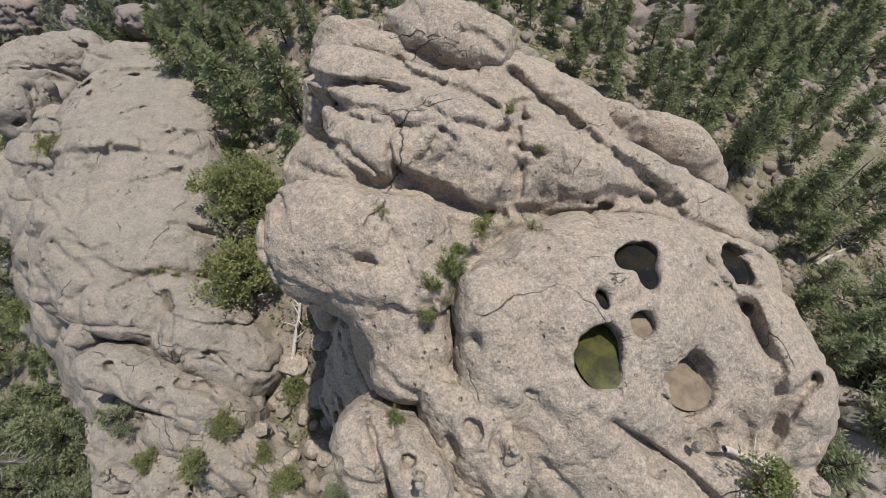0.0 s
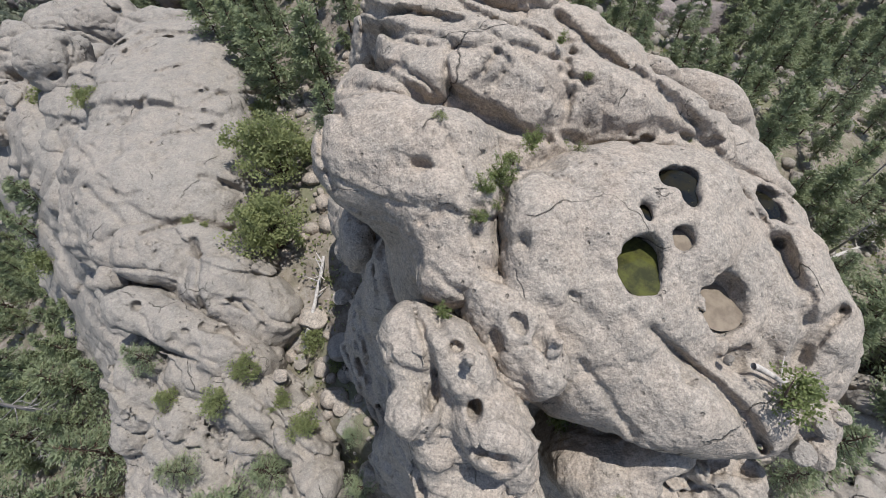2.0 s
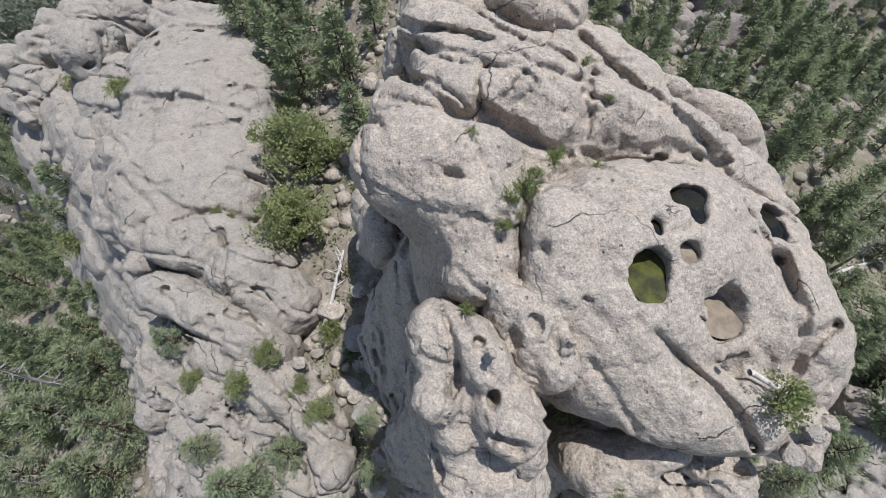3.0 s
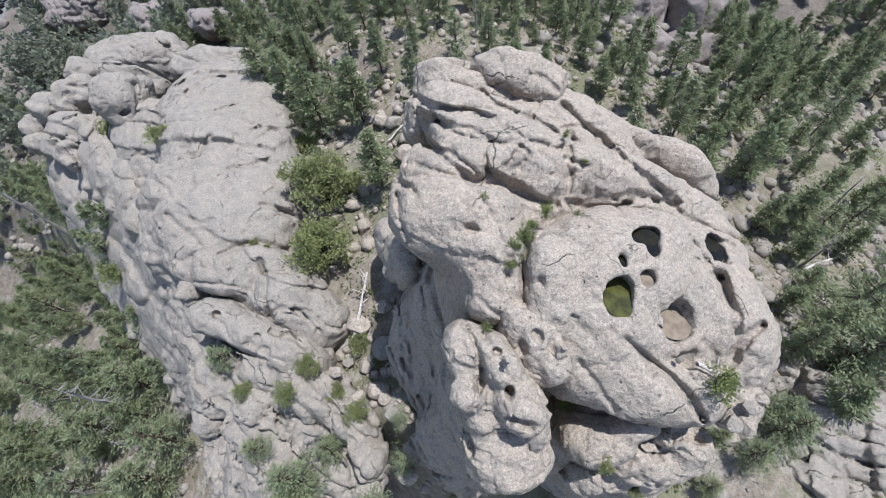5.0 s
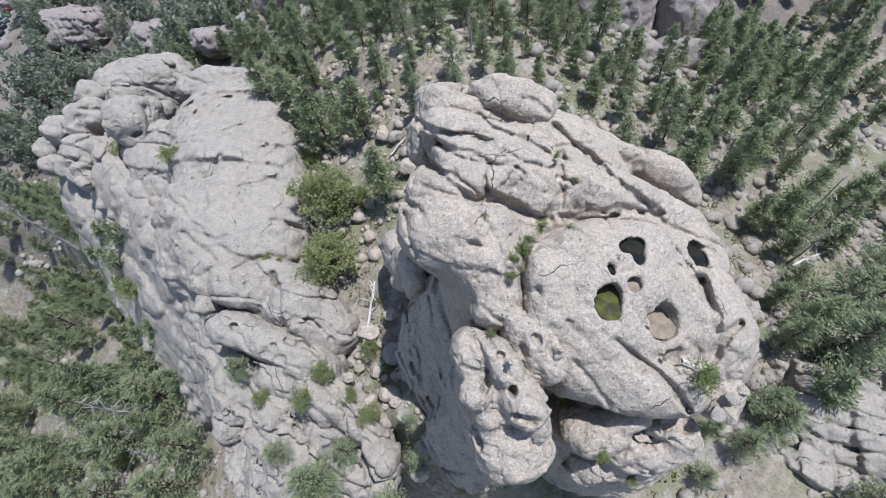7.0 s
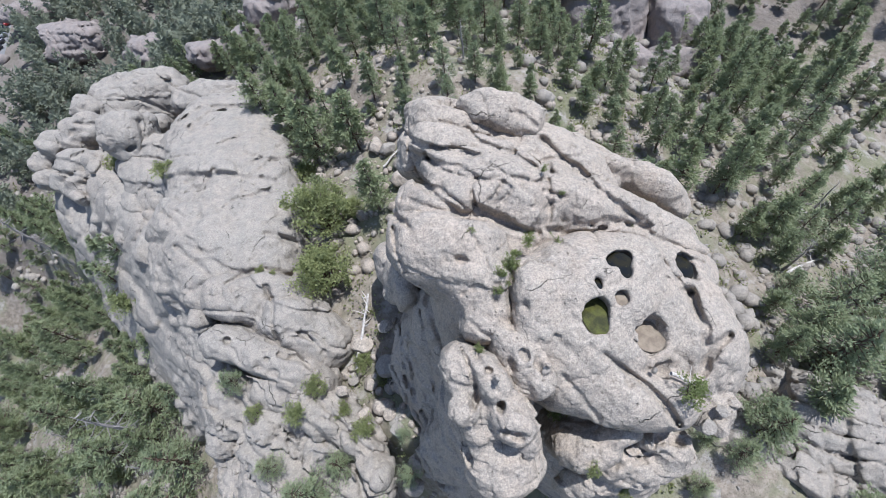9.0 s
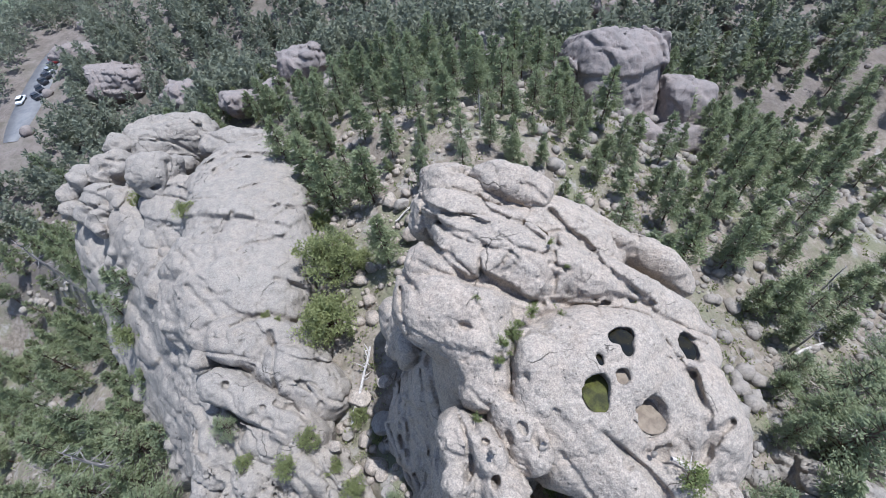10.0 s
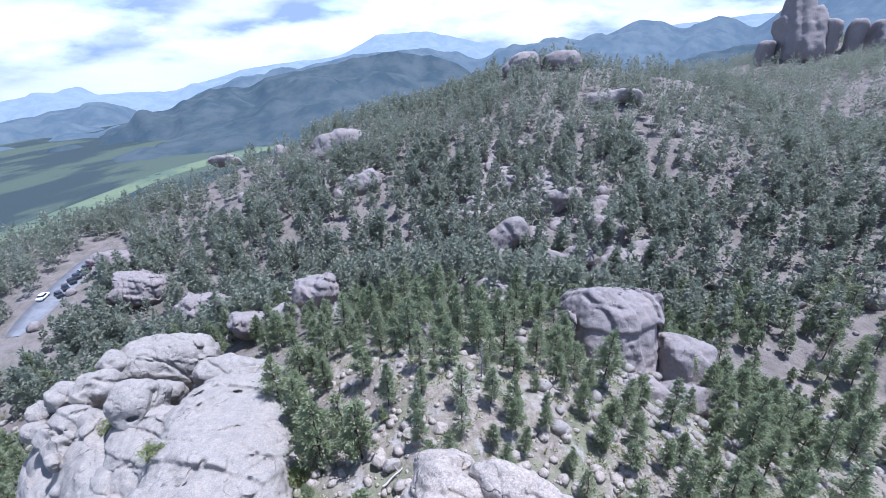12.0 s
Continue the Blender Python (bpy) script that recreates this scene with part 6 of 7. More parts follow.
def free_of_rock(x, y):
    """Whether a tree may stand here: off the dome, off the ridge, not hiding the crag from the camera."""
    if -8 < x < 14 and -6 < y < 19:
        return False
    if 14 < x < 34 and 41 < y < 62 and x > 14 + (62 - y) * 0.25:
        return False
    u = (y - 2) / 48
    if 0 < u < 1.15 and -34 - 14 * max(0, u - 0.5) * 2 < x + 0 < -13 - 8 * u:
        return False
    return True


placed = []


def grow(count, x0, x1, y0, y1, gap, kinds=(0, 5), size=(0.65, 1.15), joined=False):
    """Scatter pines over a stretch of the plan; joined: as one stand that nobody would count."""
    stand_of = []
    tries, done = 0, 0
    while done < count and tries < count * 40:
        tries += 1
        x, y = rng.uniform(x0, x1), rng.uniform(y0, y1)
        if not free_of_rock(x, y) or (-13 < x < -5 and y < 30):
            continue
        if any((x - a) ** 2 + (y - b) ** 2 < gap**2 for a, b in placed):
            continue
        placed.append((x, y))
        done += 1
        kind, scale, turn, lean = int(rng.integers(*kinds)), rng.uniform(*size), rng.uniform(0, 6.28), rng.normal(0, 0.035, 2)
        if joined:
            stand_of.append((kind, x, y, scale, turn))
        else:
            put_pine(kind, x, y, scale, turn, lean)
    for name, mat in (("trunk", BARK), ("crown", NEEDLES)) if stand_of else ():
        vs, fs, n = [], [], 0
        for kind, x, y, scale, turn in stand_of:
            me = next(o for o in pines[kind][1].children if o.name.startswith(name)).data
            v, f = np.empty(len(me.vertices) * 3, np.float32), np.empty(len(me.loops), np.int32)
            me.vertices.foreach_get("co", v)
            me.loops.foreach_get("vertex_index", f)
            v, c, w = v.reshape(-1, 3), math.cos(turn) * scale, math.sin(turn) * scale
            vs.append(np.stack([v[:, 0] * c - v[:, 1] * w + x, v[:, 0] * w + v[:, 1] * c + y, v[:, 2] * scale + stand(x, y) - 0.15], 1))
            fs.append(f.reshape(-1, 4) + n)
            n += len(v)
        me = fast_mesh("pine_stand_" + name, np.concatenate(vs), np.concatenate(fs), False)
        me.materials.append(mat)
        if name == "trunk":
            whole = tagged(new("pine_stand", me), "close stand of green conifers on the slope", "trees", kind="stuff")
        else:
            part("crown", me, whole)


grow(30, -26, 14, 20, 40, 2.3, size=(0.35, 0.62))   # thin stand behind the dome
grow(68, 13, 52, 16, 52, 2.8, size=(0.6, 1.0))                      # slope beside the dome
grow(30, 22, 62, -16, 16, 3.2, size=(0.7, 1.2))
grow(62, -80, -34, -12, 34, 2.8, size=(0.6, 1.05))   # below the cliff
grow(34, -75, -30, 50, 84, 3.2, size=(0.6, 1.0))
grow(110, -95, -38, -6, 62, 2.3, size=(0.6, 1.0), joined=True)
grow(135, -30, 50, 40, 68, 2.0, size=(0.5, 0.95), joined=True)   # gully at the hill's foot
grow(30, 50, 90, 20, 84, 3.6)
grow(48, 24, 84, 44, 84, 2.5, size=(0.6, 1.05), joined=True)
grow(22, -110, -75, 0, 84, 4.0, joined=True)


# ---- woods on the hills beyond ----
def far_woods():
    r = np.random.default_rng(5)
    shapes = [conifer_parts(8.5, 90 + k, 0.25, 0.14, 9, 0.8, 0.9, 14, 0.24)[1][0] for k in range(6)]
    v = []
    n = 0
    xs, ys = r.uniform(-330, 420, 30000), r.uniform(60, 440, 30000)
    zs = ground_height(xs, ys)
    dens = fbm(np.stack([xs, ys, xs * 0], 1), 40, 3, 21) * 0.5 + 0.55
    dist = np.hypot(xs, ys)
    ok = (r.random(30000) < dens * 0.95) & (zs > VALLEY + 12) & (r.random(30000) < np.clip(1.45 - dist / 700, 0.3, 1))
    ok &= ~((np.abs(xs) < 80) & (ys < 70)) & (ys < 400)
    off = xs - ROAD[0] - (ys - ROAD[1]) * ROAD[2]
    ok &= ~((off > -7) & (off < 12) & (np.abs(ys - ROAD[1]) < 36))
    for o in scene.objects:  # trees cleared round bare rock, shifted camerawards so the rock shows in view
        if o.name.startswith(("hillside", "hilltop", "rocky_knoll", "granite_spire", "far_crag")):
            bb = np.array([c[:] for c in o.bound_box])
            mid, half = bb.mean(0), (bb.max(0) - bb.min(0))[:2].max() * 0.42
            if o.name.startswith("hillside_outcrop"):
                half *= 0.4  # pines stand close between the slabs
            ok &= np.hypot(xs - mid[0] + 1.5, ys - mid[1] + 4) > half
    for x, y, z in zip(xs[ok], ys[ok], zs[ok]):
        s = shapes[r.integers(0, 6)]
        d = math.hypot(x, y)
        if d > 170:
            s = s.reshape(-1, 4, 3)[:: 2 if d < 280 else 4].reshape(-1, 3)
        a, k = r.uniform(0, 6.28), r.uniform(0.7, 1.25)
        c, w = math.cos(a) * k, math.sin(a) * k
        v.append(np.stack([s[:, 0] * c - s[:, 1] * w + x, s[:, 0] * w + s[:, 1] * c + y, s[:, 2] * k + z - 0.2], 1).astype(np.float32))
    v = np.concatenate(v)
    me = fast_mesh("far_woods", v, np.arange(len(v)).reshape(-1, 4), False)
    me.materials.append(NEEDLES_HAZED)
    tagged(new("far_woods", me), "dense conifer woods covering the hillsides", "woods", kind="stuff")
    return len(v) // 4


far_woods()


# ---- plants and stones with their own places: x, y, z of the foot, width ----
GULLY_TREES = [(-13.2, 15.9, 2.2, 6.0), (-13.2, 21.7, 2.8, 6.1), (-17.0, 23.7, 1.0, 4.2), (-18.0, 25.8, 2.2, 3.3), (-10.6, 22.2, 3.3, 2.7)]
DARK_CONIFERS = [
    (-7.9, 21.5, 4.0, 3.1),
    (-13.5, 30.9, 1.9, 3.8),
    (-16.7, 35.1, -0.1, 4.2),
    (-9.5, 30.1, 3.5, 3.3),
    (-11.8, 33.7, 2.1, 2.9),
    (-19.7, 38.2, 2.8, 3.2),
    (-17.9, 39.0, 0.5, 2.9),
    (-7.1, 35.6, 4.5, 2.6),
    (-2.9, 27.5, 4.6, 1.7),
    (0.2, 30.5, 5.5, 2.0),
    (3.6, 34.6, 5.0, 2.2),
    (5.6, 31.5, 4.6, 1.9)]
BRIGHT_BUSHES = [(2.0, 7.1, 18.0, 0.8), (2.4, 7.0, 18.2, 0.6), (2.6, 6.3, 19.1, 0.4), (1.4, 7.5, 17.6, 0.9), (-0.4, 4.9, 19.9, 0.6), (-0.6, 4.2, 19.5, 0.5), (-0.2, 4.6, 19.4, 0.5), (1.3, 7.1, 18.3, 0.8), (2.8, 9.6, 20.3, 0.4), (3.3, 8.3, 19.9, 0.3), (6.7, 7.2, 17.6, 0.3),
    (0.2, 5.4, 19.6, 0.8), (0.0, 5.1, 19.2, 0.7), (1.2, 6.2, 19.7, 0.7), (-1.2, 6.7, 20.7, 0.4), (1.4, 0.3, 12.1, 1.4), (6.4, -0.8, 16.5, 1.5), (-1.9, 2.3, 18.3, 0.5), (0.5, 5.6, 19.9, 0.5)]
RIDGE_SHRUBS = [
    (-14.3, 6.4, 3.3, 1.9),
    (-15.7, 4.8, 3.5, 1.9),
    (-19.3, 5.6, 2.4, 1.5),
    (-12.7, 5.0, 1.9, 1.6),
    (-11.0, 3.2, 2.0, 1.9),
    (-11.5, 8.8, 0.6, 2.0),
    (-38.9, 37.6, 0.5, 3.0),
    (-28.4, 29.7, 5.5, 2.2),
    (-32.0, 30.2, 0.7, 2.0),
    (-27.2, 23.4, 5.1, 1.6),
    (-18.4, 16.7, 5.1, 0.9),
    (-17.5, 16.4, 4.9, 0.8),
    (-36.1, 23.2, -5.6, 3.0),
    (-39.2, 22.7, -6.5, 3.4),
    (-16.3, 29.7, 0.8, 3.8),
    (-9.7, 7.1, 0.7, 1.4),
    (4.0, -3.8, 9.9, 0.8),
    (2.1, -2.7, 13.9, 0.7)]
PALE_TREES = [
    (-15.7, -0.5, 0.0, 4.4),
    (-13.3, 1.1, 0.1, 2.9),
    (-18.1, 1.6, 1.5, 2.4),
    (-16.1, -2.0, -0.7, 4.0),
    (-10.4, -2.7, 0.3, 2.8),
    (-21.1, 8.4, 2.0, 2.6),
    (-37.3, 3.1, -18.3, 9.0),
    (-46.8, 9.7, -21.2, 10.3),
    (-56.9, 16.0, -24.2, 9.5),
    (-40.1, 13.0, -17.7, 8.4),
    (-62.4, 9.7, -27.8, 12.3),
    (-49.6, 4.2, -23.7, 11.5),
    (-79.4, 21.7, -36.5, 15.2),
    (-35.8, 6.5, -17.2, 7.2),
    (-100.7, 44.1, -47.2, 15.5),
    (-67.7, 32.4, -30.7, 11.3),
    (-72.5, 7.5, -34.1, 13.8),
    (31.3, 8.0, -8.1, 6.5),
    (26.5, 5.8, -6.4, 6.0),
    (26.9, 3.0, -5.9, 7.3),
    (29.4, 3.8, -4.6, 6.0),
    (18.6, -0.2, -3.2, 4.0),
    (18.1, -1.5, -2.6, 4.5),
    (15.4, -2.8, -1.9, 3.2),
    (13.8, -1.4, -1.6, 2.1),
    (39.0, 10.4, -10.9, 6.5),
    (34.3, 16.7, -9.5, 4.7),
    (29.0, 10.6, -7.6, 3.6),
    (12.2, -4.3, -2.7, 2.3),
    (-8.0, -0.4, 1.1, 2.3),
    (-7.8, 1.9, 3.7, 1.5)]
BOULDERS = [
    (-11.1, 10.1, 1.2, 2.1),
    (-9.0, 7.6, 1.6, 2.0),
    (-10.8, 7.0, 0.2, 1.3),
    (-10.1, 7.2, 0.5, 1.2),
    (-9.8, 4.8, 0.8, 1.7),
    (-8.6, 10.5, 3.0, 1.3),
    (-12.2, 7.6, 0.1, 1.1),
    (-12.9, 8.2, 0.1, 0.9),
    (-9.2, 6.1, 0.8, 1.0),
    (-11.3, 4.4, 1.4, 1.2),
    (-12.5, 6.1, 2.7, 1.0),
    (-11.0, -2.1, -0.0, 2.2),
    (-5.6, 24.0, 4.6, 1.9),
    (-6.4, 28.2, 4.4, 1.7),
    (-7.6, 29.1, 4.1, 2.0),
    (-4.7, 31.1, 5.0, 1.5),
    (-3.0, 29.5, 5.2, 1.6),
    (-1.8, 31.0, 5.6, 1.5),
    (5.3, 0.4, 16.9, 0.4),
    (-0.3, 4.9, 19.2, 0.5),
    (-0.3, 6.2, 19.9, 0.5),
    (7.5, -1.9, 14.4, 0.9),
    (8.1, -2.0, 14.2, 1.1),
    (16.0, -1.7, -1.9, 1.6),
    (14.8, -1.6, -1.6, 1.2),
    (-9.3, 4.2, 1.0, 1.2),
    (-8.4, 2.4, 3.4, 1.1),
    (-7.6, 0.2, 1.9, 1.3),
    (-6.7, -0.2, 1.3, 1.2),
    (-8.0, -1.2, 1.0, 1.4),
    (9.0, -1.1, 14.4, 0.8),
    (8.2, -1.4, 14.7, 0.7)]
SNAGS = [
    (-14.1, 2.0, 0.4, 2.4),
    (-41.6, 10.9, -18.5, 6.9),
    (-62.9, 41.7, -20.4, 7.0),
    (19.9, 38.4, -1.6, 3.1)]
LOG = [(-11.74, 8.09, 0.28), (-9.75, 13.62, 2.74)]
DOME_LOG = [(6.06, 0.25, 16.49), (7.15, -0.34, 15.94)]
SLOPE_LOG = [(30.61, 12.49, -7.94), (40.19, 15.30, -12.10)]
SMALL_LOG = [(-7.10, 26.35, 3.98), (-5.37, 27.72, 4.66)]


class Kit:
    """One thing built once and then copied, scaled to the width wanted."""

    def __init__(self, ob, width):
        self.ob, self.width, self.first = ob, width, True

    def put(self, x, y, z, w, turn, group=""):
        s = w / self.width
        m = Matrix.Translation((x, y, z)) @ Matrix.Rotation(turn, 4, "Z") @ Matrix.Scale(s, 4)
        if self.first:
            self.first, self.ob.matrix_basis, made = False, m, self.ob
        else:
            made = copy_thing(self.ob, m)
            made.scale = (s, s, s)
        return tagged(made, group=group)


prng = random.Random(8)
broad = [Kit(plant("gully_tree", bush_parts(6.0, 5.5, 60 + i, 8000, 0.19, lobes=22), BARK, LEAVES_GULLY,
                   "spreading olive-green tree rooted in the rocky gully", "tree"), 6.0) for i in range(2)]
for i, (x, y, z, w) in enumerate(GULLY_TREES):
    broad[i % 2].put(x, y, z - 0.1, w, prng.uniform(0, 6), "trees in the gully")

for i, (x, y, z, w) in enumerate(DARK_CONIFERS):
    h, ob = pines[i % 5]
    put_pine(i % 5, x, y, w * 2.3 / h, prng.uniform(0, 6), z=z)

pale = [Kit(plant("pine_tree", conifer_parts(6.5, 70 + i, 0.38, 0.12, 60, 0.28, 0.8, 18), BARK, NEEDLES_PALE,
                  "wide-crowned pale green pine on a steep slope", "tree"), 5.0) for i in range(3)]
for i, (x, y, z, w) in enumerate(PALE_TREES):
    pale[i % 3].put(x, y, z - 0.15, min(w, 7.5), prng.uniform(0, 6), "pines on the slopes below")

bright = [Kit(plant("crevice_bush", bush_parts(1.2, 1.0, 80 + i, 1500, 0.06, lobes=8), BARK, LEAVES_BRIGHT,
                    "fresh green bush growing in a granite cleft", "bush"), 1.2) for i in range(2)]
for i, (x, y, z, w) in enumerate(BRIGHT_BUSHES):
    bright[i % 2].put(x, y, z - 0.12, w * 1.15, prng.uniform(0, 6), "bushes in the dome's clefts")

shrubs = [Kit(plant("ridge_shrub", bush_parts(2.0, 1.4, 85 + i, 2000, 0.10, lobes=9), BARK, LEAVES,
                    "low green shrub rooted in a crack of the ridge", "bush"), 2.0) for i in range(3)]
for i, (x, y, z, w) in enumerate(RIDGE_SHRUBS):
    shrubs[i % 3].put(x, y, z - 0.12, w * 1.1, prng.uniform(0, 6), "shrubs on the ridge")

snag = Kit(plant("dead_tree", snag_parts(6.0, 3), GREY_TWIG, NEEDLES, "bare grey dead tree with broken twigs", "tree"), 3.0)
for x, y, z, w in SNAGS:
    snag.put(x, y, z - 0.1, w, prng.uniform(0, 6), "dead trees")


for x, y, w in ((-44, 12, 3.6), (-49, 16, 3.2), (-53, 9, 3.8), (-42, 7, 3.0), (-57, 14, 3.6), (-47, 3, 3.4), (-61, 21, 3.2), (-51, 24, 3.0), (31, 13, 3.0), (39, 20, 3.4), (35, 5, 2.8), (-4, 33, 2.4), (3, 38, 2.6)):
    snag.put(x, y, stand(x, y) - 0.1, w, prng.uniform(0, 6), "dead trees")


# ---- loose stones ----
def stone_shape(seed, subdiv=3, flat=0.75):
    bm = bmesh.new()
    bmesh.ops.create_icosphere(bm, subdivisions=subdiv, radius=0.5)
    v = np.array([p.co for p in bm.verts])
    f = np.array([[p.index for p in t.verts] for t in bm.faces])
    bm.free()
    r = np.random.default_rng(seed)
    for _ in range(9):  # knock flats onto it
        n = r.normal(size=3)
        n /= np.linalg.norm(n)
        over = np.maximum(v @ n - r.uniform(0.30, 0.42), 0)
        v = v - over[:, None] * n * 0.9
    v = v * (1, r.uniform(0.7, 1), flat * r.uniform(0.8, 1.1))
    return v + v * (0.07 * fbm(v + seed, 0.5, 3, seed))[:, None], f


stone_kits = []
for i in range(5):
    v, q = stone_shape(200 + i, 4)
    me = fast_mesh("boulder", v + (0, 0, 0.3), q)
    me.materials.append(GRANITE_GREY if i % 2 else GRANITE)
    stone_kits.append(Kit(tagged(new("boulder", me), "loose angular granite boulder wedged among rocks", "boulder"), 1.0))
for i, (x, y, z, w) in enumerate(BOULDERS):
    if z > 13:
        w = w * 0.8
    stone_kits[i % 5].put(x, y, z - 0.12 * w, w * 1.05, prng.uniform(0, 6), "loose boulders")


def scree(name, label, count, region, size, seed, material, where=None):
    """Countless stones over a stretch of the plan, as one object."""
    r = np.random.default_rng(seed)
    shapes = [stone_shape(300 + k, 1 if count > 2000 else 2) for k in range(6)]
    x, y = r.uniform(region[0], region[1], count), r.uniform(region[2], region[3], count)
    keep = fbm(np.stack([x, y, x * 0], 1), 9.0, 3, seed) > r.uniform(-0.7, 0.5, count)
    x, y = x[keep], y[keep]
    z = ground_height(x, y)
    s = size[0] + (size[1] - size[0]) * r.random(len(x)) ** 3.5
    vs, fs, n = [], [], 0
    for a, b, c, k in zip(x, y, z, s):
        v, f = shapes[r.integers(0, 6)]
        t = r.uniform(0, 6.28)
        co, si = math.cos(t) * k, math.sin(t) * k
        vs.append(np.stack([v[:, 0] * co - v[:, 1] * si + a, v[:, 0] * si + v[:, 1] * co + b, v[:, 2] * k + c + 0.12 * k], 1))
        fs.append(f + n)
        n += len(v)
    me = fast_mesh(name, np.concatenate(vs), np.concatenate(fs), False)
    me.materials.append(material)
    return tagged(new(name, me), label, "stones", kind="stuff")


scree("gully_rubble", "pale broken stones filling the gully floor", 900, (-17, -4, -8, 34), (0.15, 1.1), 1, GRANITE)
scree("slope_rubble", "grey stones strewn over the slope", 5200, (10, 75, -16, 60), (0.35, 2.6), 2, GRANITE_GREY)
scree("slope_rubble", "grey stones strewn below the cliff", 4200, (-95, -26, -14, 80), (0.35, 2.6), 3, GRANITE_GREY)
scree("saddle_rubble", "pale stones on the saddle behind the dome", 2100, (-26, 18, 16, 46), (0.25, 1.9), 4, GRANITE)
scree("hill_boulders", "big granite boulders on the wooded hillside", 900, (-120, 160, 60, 240), (0.8, 6.0), 5, GRANITE_FAR)


# ---- fallen dead trunks ----
def log(name, a, b, r0, r1, stubs, seed, label, lift=0.1):
    rg = np.random.default_rng(seed)
    a, b = np.array(a) + (0, 0, lift), np.array(b) + (0, 0, lift)
    line = [a + (b - a) * t + rg.normal(0, r0 * 0.35, 3) for t in np.linspace(0, 1, 7)]
    base = tagged(new(name), label, "log")
    v, q = tube(line, np.linspace(r0, r1, 7), 9)
    me = fast_mesh("trunk", v, q)
    me.materials.append(DEAD)
    part("trunk", me, base)
    for i in range(stubs):
        t = rg.uniform(0.45, 0.98)
        p = a + (b - a) * t
        d = rg.normal(size=3) * (1, 1, 0.5) + (b - a) / np.linalg.norm(b - a) * 0.5 + (0, 0, 0.3)
        d /= np.linalg.norm(d)
        l = rg.uniform(0.3, 1.1) * (r0 / 0.16)
        v, q = tube([p, p + d * l * 0.6, p + d * l + (0, 0, 0.05)], [r1 * 0.7, r1 * 0.45, 0.01], 5)
        me = fast_mesh("branch_stub", v, q)
        me.materials.append(DEAD)
        part("branch_stub", me, base)
    return base


log("fallen_log", *LOG, 0.17, 0.09, 12, 1, "bleached dead trunk lying across gully boulders", 0.7)
log("fallen_log", *DOME_LOG, 0.10, 0.05, 8, 2, "short bleached dead branch lying on the dome", 0.08)
log("fallen_log", *SLOPE_LOG, 0.17, 0.07, 14, 3, "grey fallen tree with stubs on the slope", 0.5)
log("fallen_log", *SMALL_LOG, 0.10, 0.06, 3, 4, "bleached dead branch propped on boulders", 0.3)


# ---- low undergrowth between the stones ----
def undergrowth(name, label, count, region, seed):
    r = np.random.default_rng(seed)
    x, y = r.uniform(region[0], region[1], count), r.uniform(region[2], region[3], count)
    keep = fbm(np.stack([x, y, x * 0], 1), 12.0, 3, seed) > r.uniform(-0.5, 0.4, count)
    x, y = x[keep], y[keep]
    z = ground_height(x, y)
    n = 16
    at = np.repeat(np.stack([x, y, z], 1), n, 0)
    size = np.repeat(r.uniform(0.25, 0.8, len(x)), n)[:, None]
    off = r.normal(0, 0.45, (len(at), 3)) * size
    off[:, 2] = np.abs(off[:, 2]) * 0.9
    v, f = sprays(at + off, off + (0, 0, 0.35), 0.26, 0.10, r)
    me = fast_mesh(name, v, f, False)
    me.materials.append(LEAVES)
    return tagged(new(name, me), label, "undergrowth", kind="stuff")


undergrowth("undergrowth", "low green shrubs and grass between stones", 1500, (10, 80, -16, 62), 1)
undergrowth("undergrowth", "low green shrubs on the slope below", 1500, (-100, -26, -14, 84), 2)
undergrowth("undergrowth", "grass tufts and shrubs on the saddle and gully", 1100, (-26, 24, -8, 62), 3)


# ---- the parking road below, with its cars ----
def road_mesh():
    y = np.linspace(ROAD[1] - 24, ROAD[1] + 24, 31)
    half = 4.0 - 2.2 * np.clip(np.abs(y - ROAD[1]) / 24, 0, 1) ** 3
    x = ROAD[0] + (y - ROAD[1]) * ROAD[2]
    z = y * 0 + ROAD[3] + 0.12
    top = np.stack([np.stack([x - half, y, z], 1), np.stack([x + half, y, z], 1)], 1)
    v = np.concatenate([top.reshape(-1, 3), top.reshape(-1, 3) - (0, 0, 0.3)])
    n = len(y) * 2
    q = []
    for i in range(len(y) - 1):
        a = 2 * i
        q += [(a, a + 1, a + 3, a + 2), (a, a + 2, a + 2 + n, a + n), (a + 1, a + 1 + n, a + 3 + n, a + 3)]
    me = fast_mesh("road", v, np.array(q), False)
    me.materials.append(ASPHALT)
    return tagged(new("road", me), "grey asphalt parking road on the mountainside", "road", kind="structure")


road_mesh()


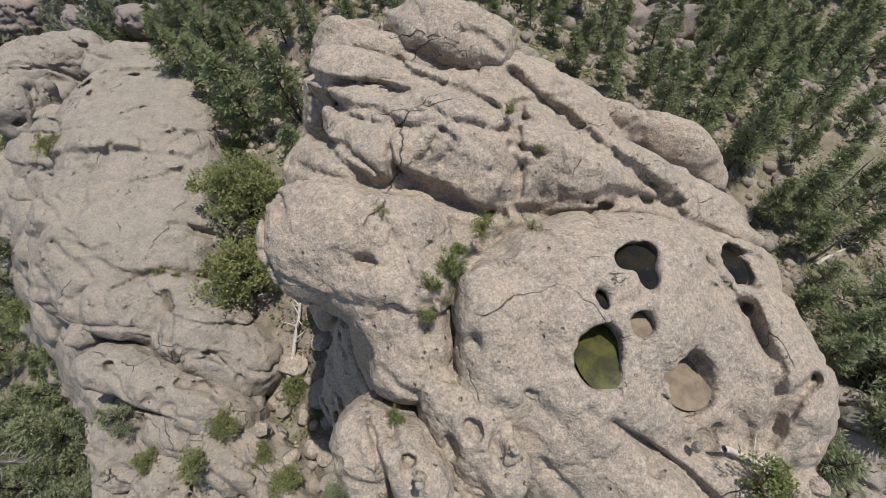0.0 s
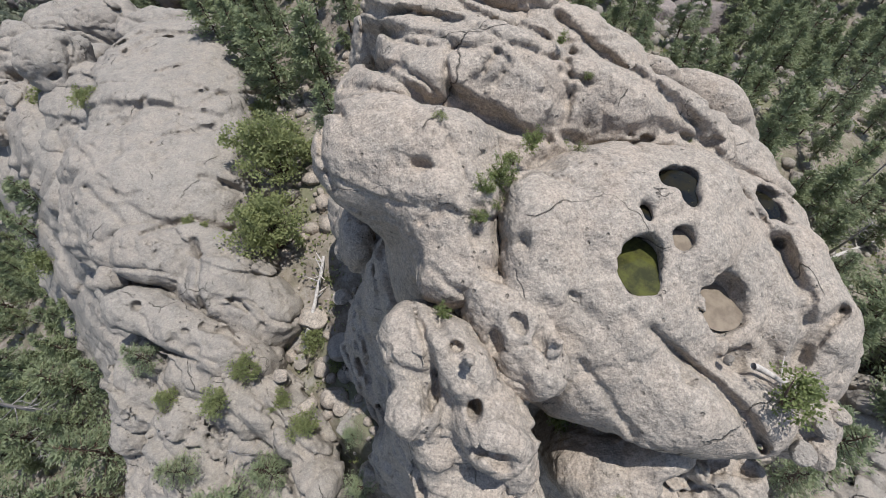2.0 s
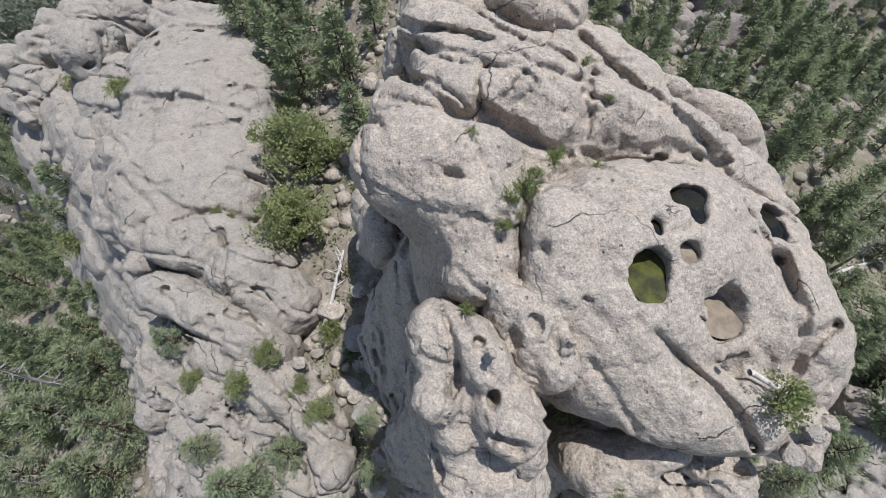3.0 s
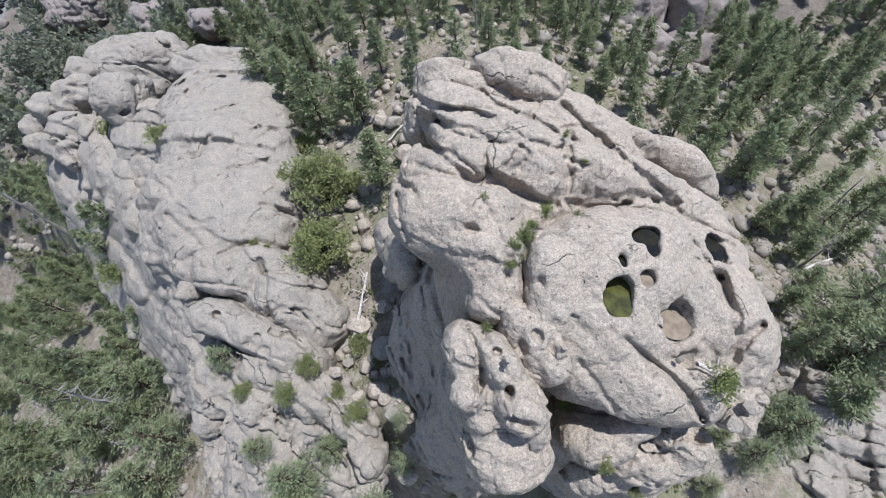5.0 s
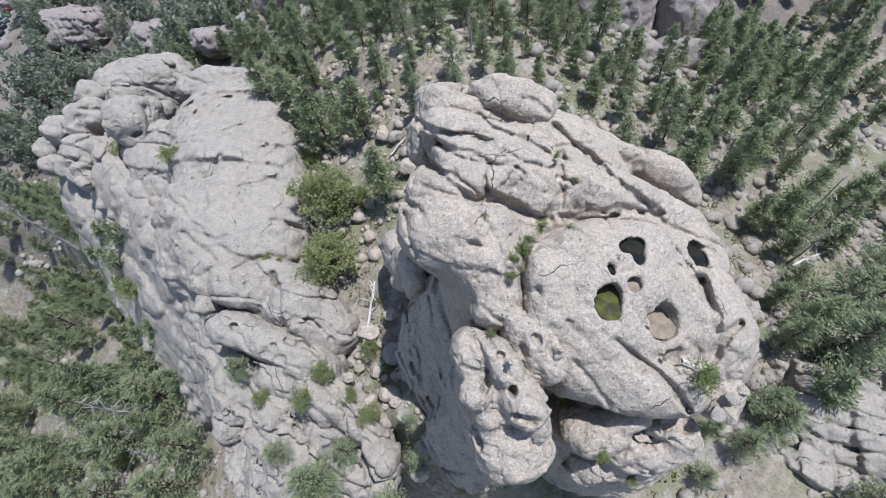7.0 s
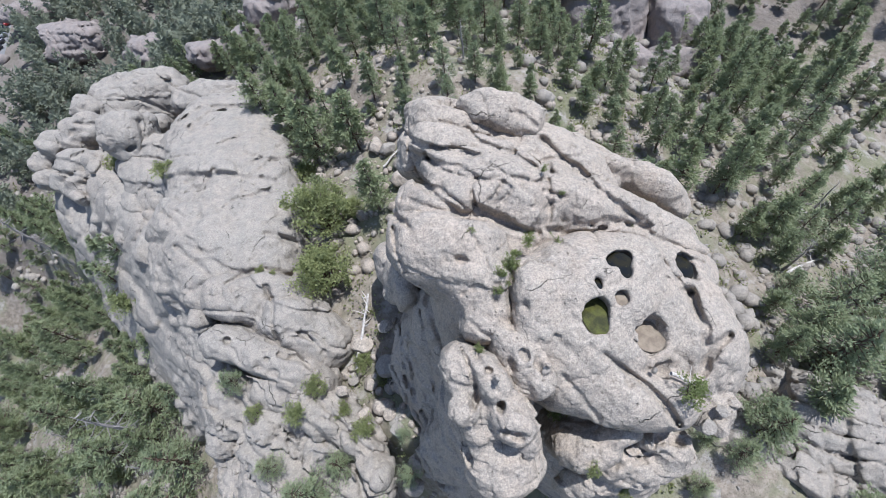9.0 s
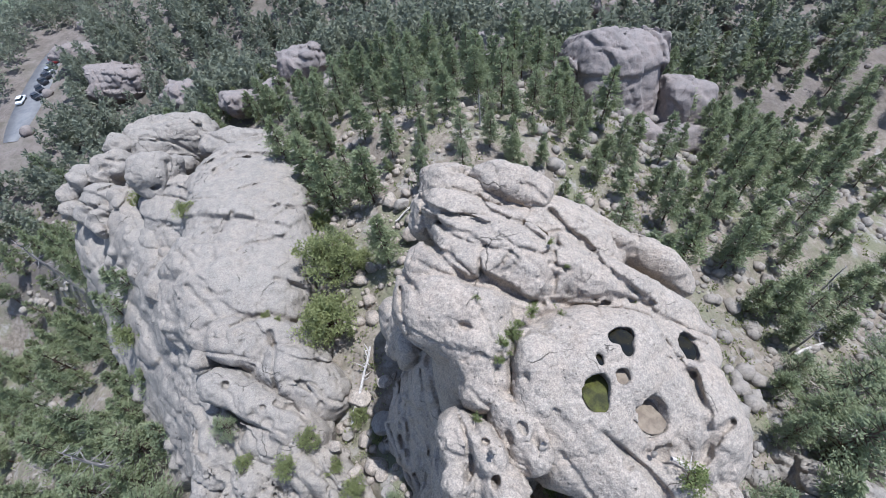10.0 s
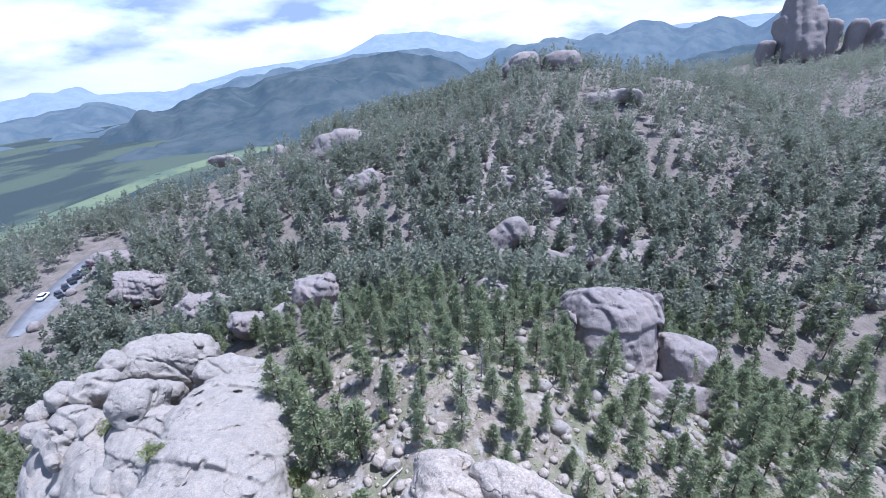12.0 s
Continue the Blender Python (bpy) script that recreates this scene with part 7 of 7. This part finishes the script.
def shaped_box(sx, sy, sz, z, taper=1.0, bevel=0.12, shift=0.0):
    bm = bmesh.new()
    bmesh.ops.create_cube(bm, size=1.0)
    for v in bm.verts:
        k = taper if v.co.z > 0 else 1.0
        v.co = (v.co.x * sx * (1 - (1 - k) * 0.5), v.co.y * sy * k + (shift if v.co.z > 0 else 0), v.co.z * sz + z)
    bmesh.ops.bevel(bm, geom=bm.edges[:], offset=bevel, segments=2, affect="EDGES")
    return bm


def finish(bm, name, material):
    me = bpy.data.meshes.new(name)
    bm.to_mesh(me)
    bm.free()
    me.materials.append(material)
    return me


def car(paint, label):
    base = tagged(new("parked_car"), label, "car")
    body = part("body", finish(shaped_box(1.75, 4.2, 0.62, 0.62, 0.97), "body", paint), base)
    part("cabin", finish(shaped_box(1.6, 2.4, 0.55, 1.15, 0.72, 0.1), "cabin", CAR_GLASS), base, "dark tinted cabin windows")
    part("roof", finish(shaped_box(1.35, 1.7, 0.07, 1.45, 1.0, 0.03), "roof", paint), base)
    bm = bmesh.new()
    bmesh.ops.create_cone(bm, cap_ends=True, segments=16, radius1=0.32, radius2=0.32, depth=0.22)
    bmesh.ops.rotate(bm, verts=bm.verts, matrix=Matrix.Rotation(radians(90), 3, "Y"))
    bmesh.ops.bevel(bm, geom=[e for e in bm.edges if len(e.link_faces) == 2 and any(len(f.verts) > 4 for f in e.link_faces)], offset=0.04, segments=2, affect="EDGES")
    wheel = finish(bm, "wheel", RUBBER)
    for sx in (-0.8, 0.8):
        for sy in (-1.3, 1.3):
            part("wheel", wheel, base, m=Matrix.Translation((sx, sy, 0.32)))
    return base


kits = [car(PAINTS[i], w + " car parked on the asphalt") for i, w in enumerate(("white glossy", "black glossy", "mid grey", "dark red"))]
parked = [False] * 4
for i, (kind, along, side, turn) in enumerate([(0, -5, -2.4, 0.15), (1, 4, 1.6, 0.9), (1, 7, 1.7, 0.9), (2, 10, 1.8, 0.9), (1, 13, 1.9, 0.9), (1, 0, 1.7, 0.8), (3, 16, 1.8, 0.9), (1, -4, 1.8, 0.9)]):
    y = ROAD[1] + along
    m = pose(ROAD[0] + along * ROAD[2] + side, y, ROAD[3] + 0.12, 0, 0, math.degrees(turn))
    made = kits[kind] if not parked[kind] else copy_thing(kits[kind], m)
    parked[kind] = True
    made.matrix_basis = m
    tagged(made, group="cars parked on the road")
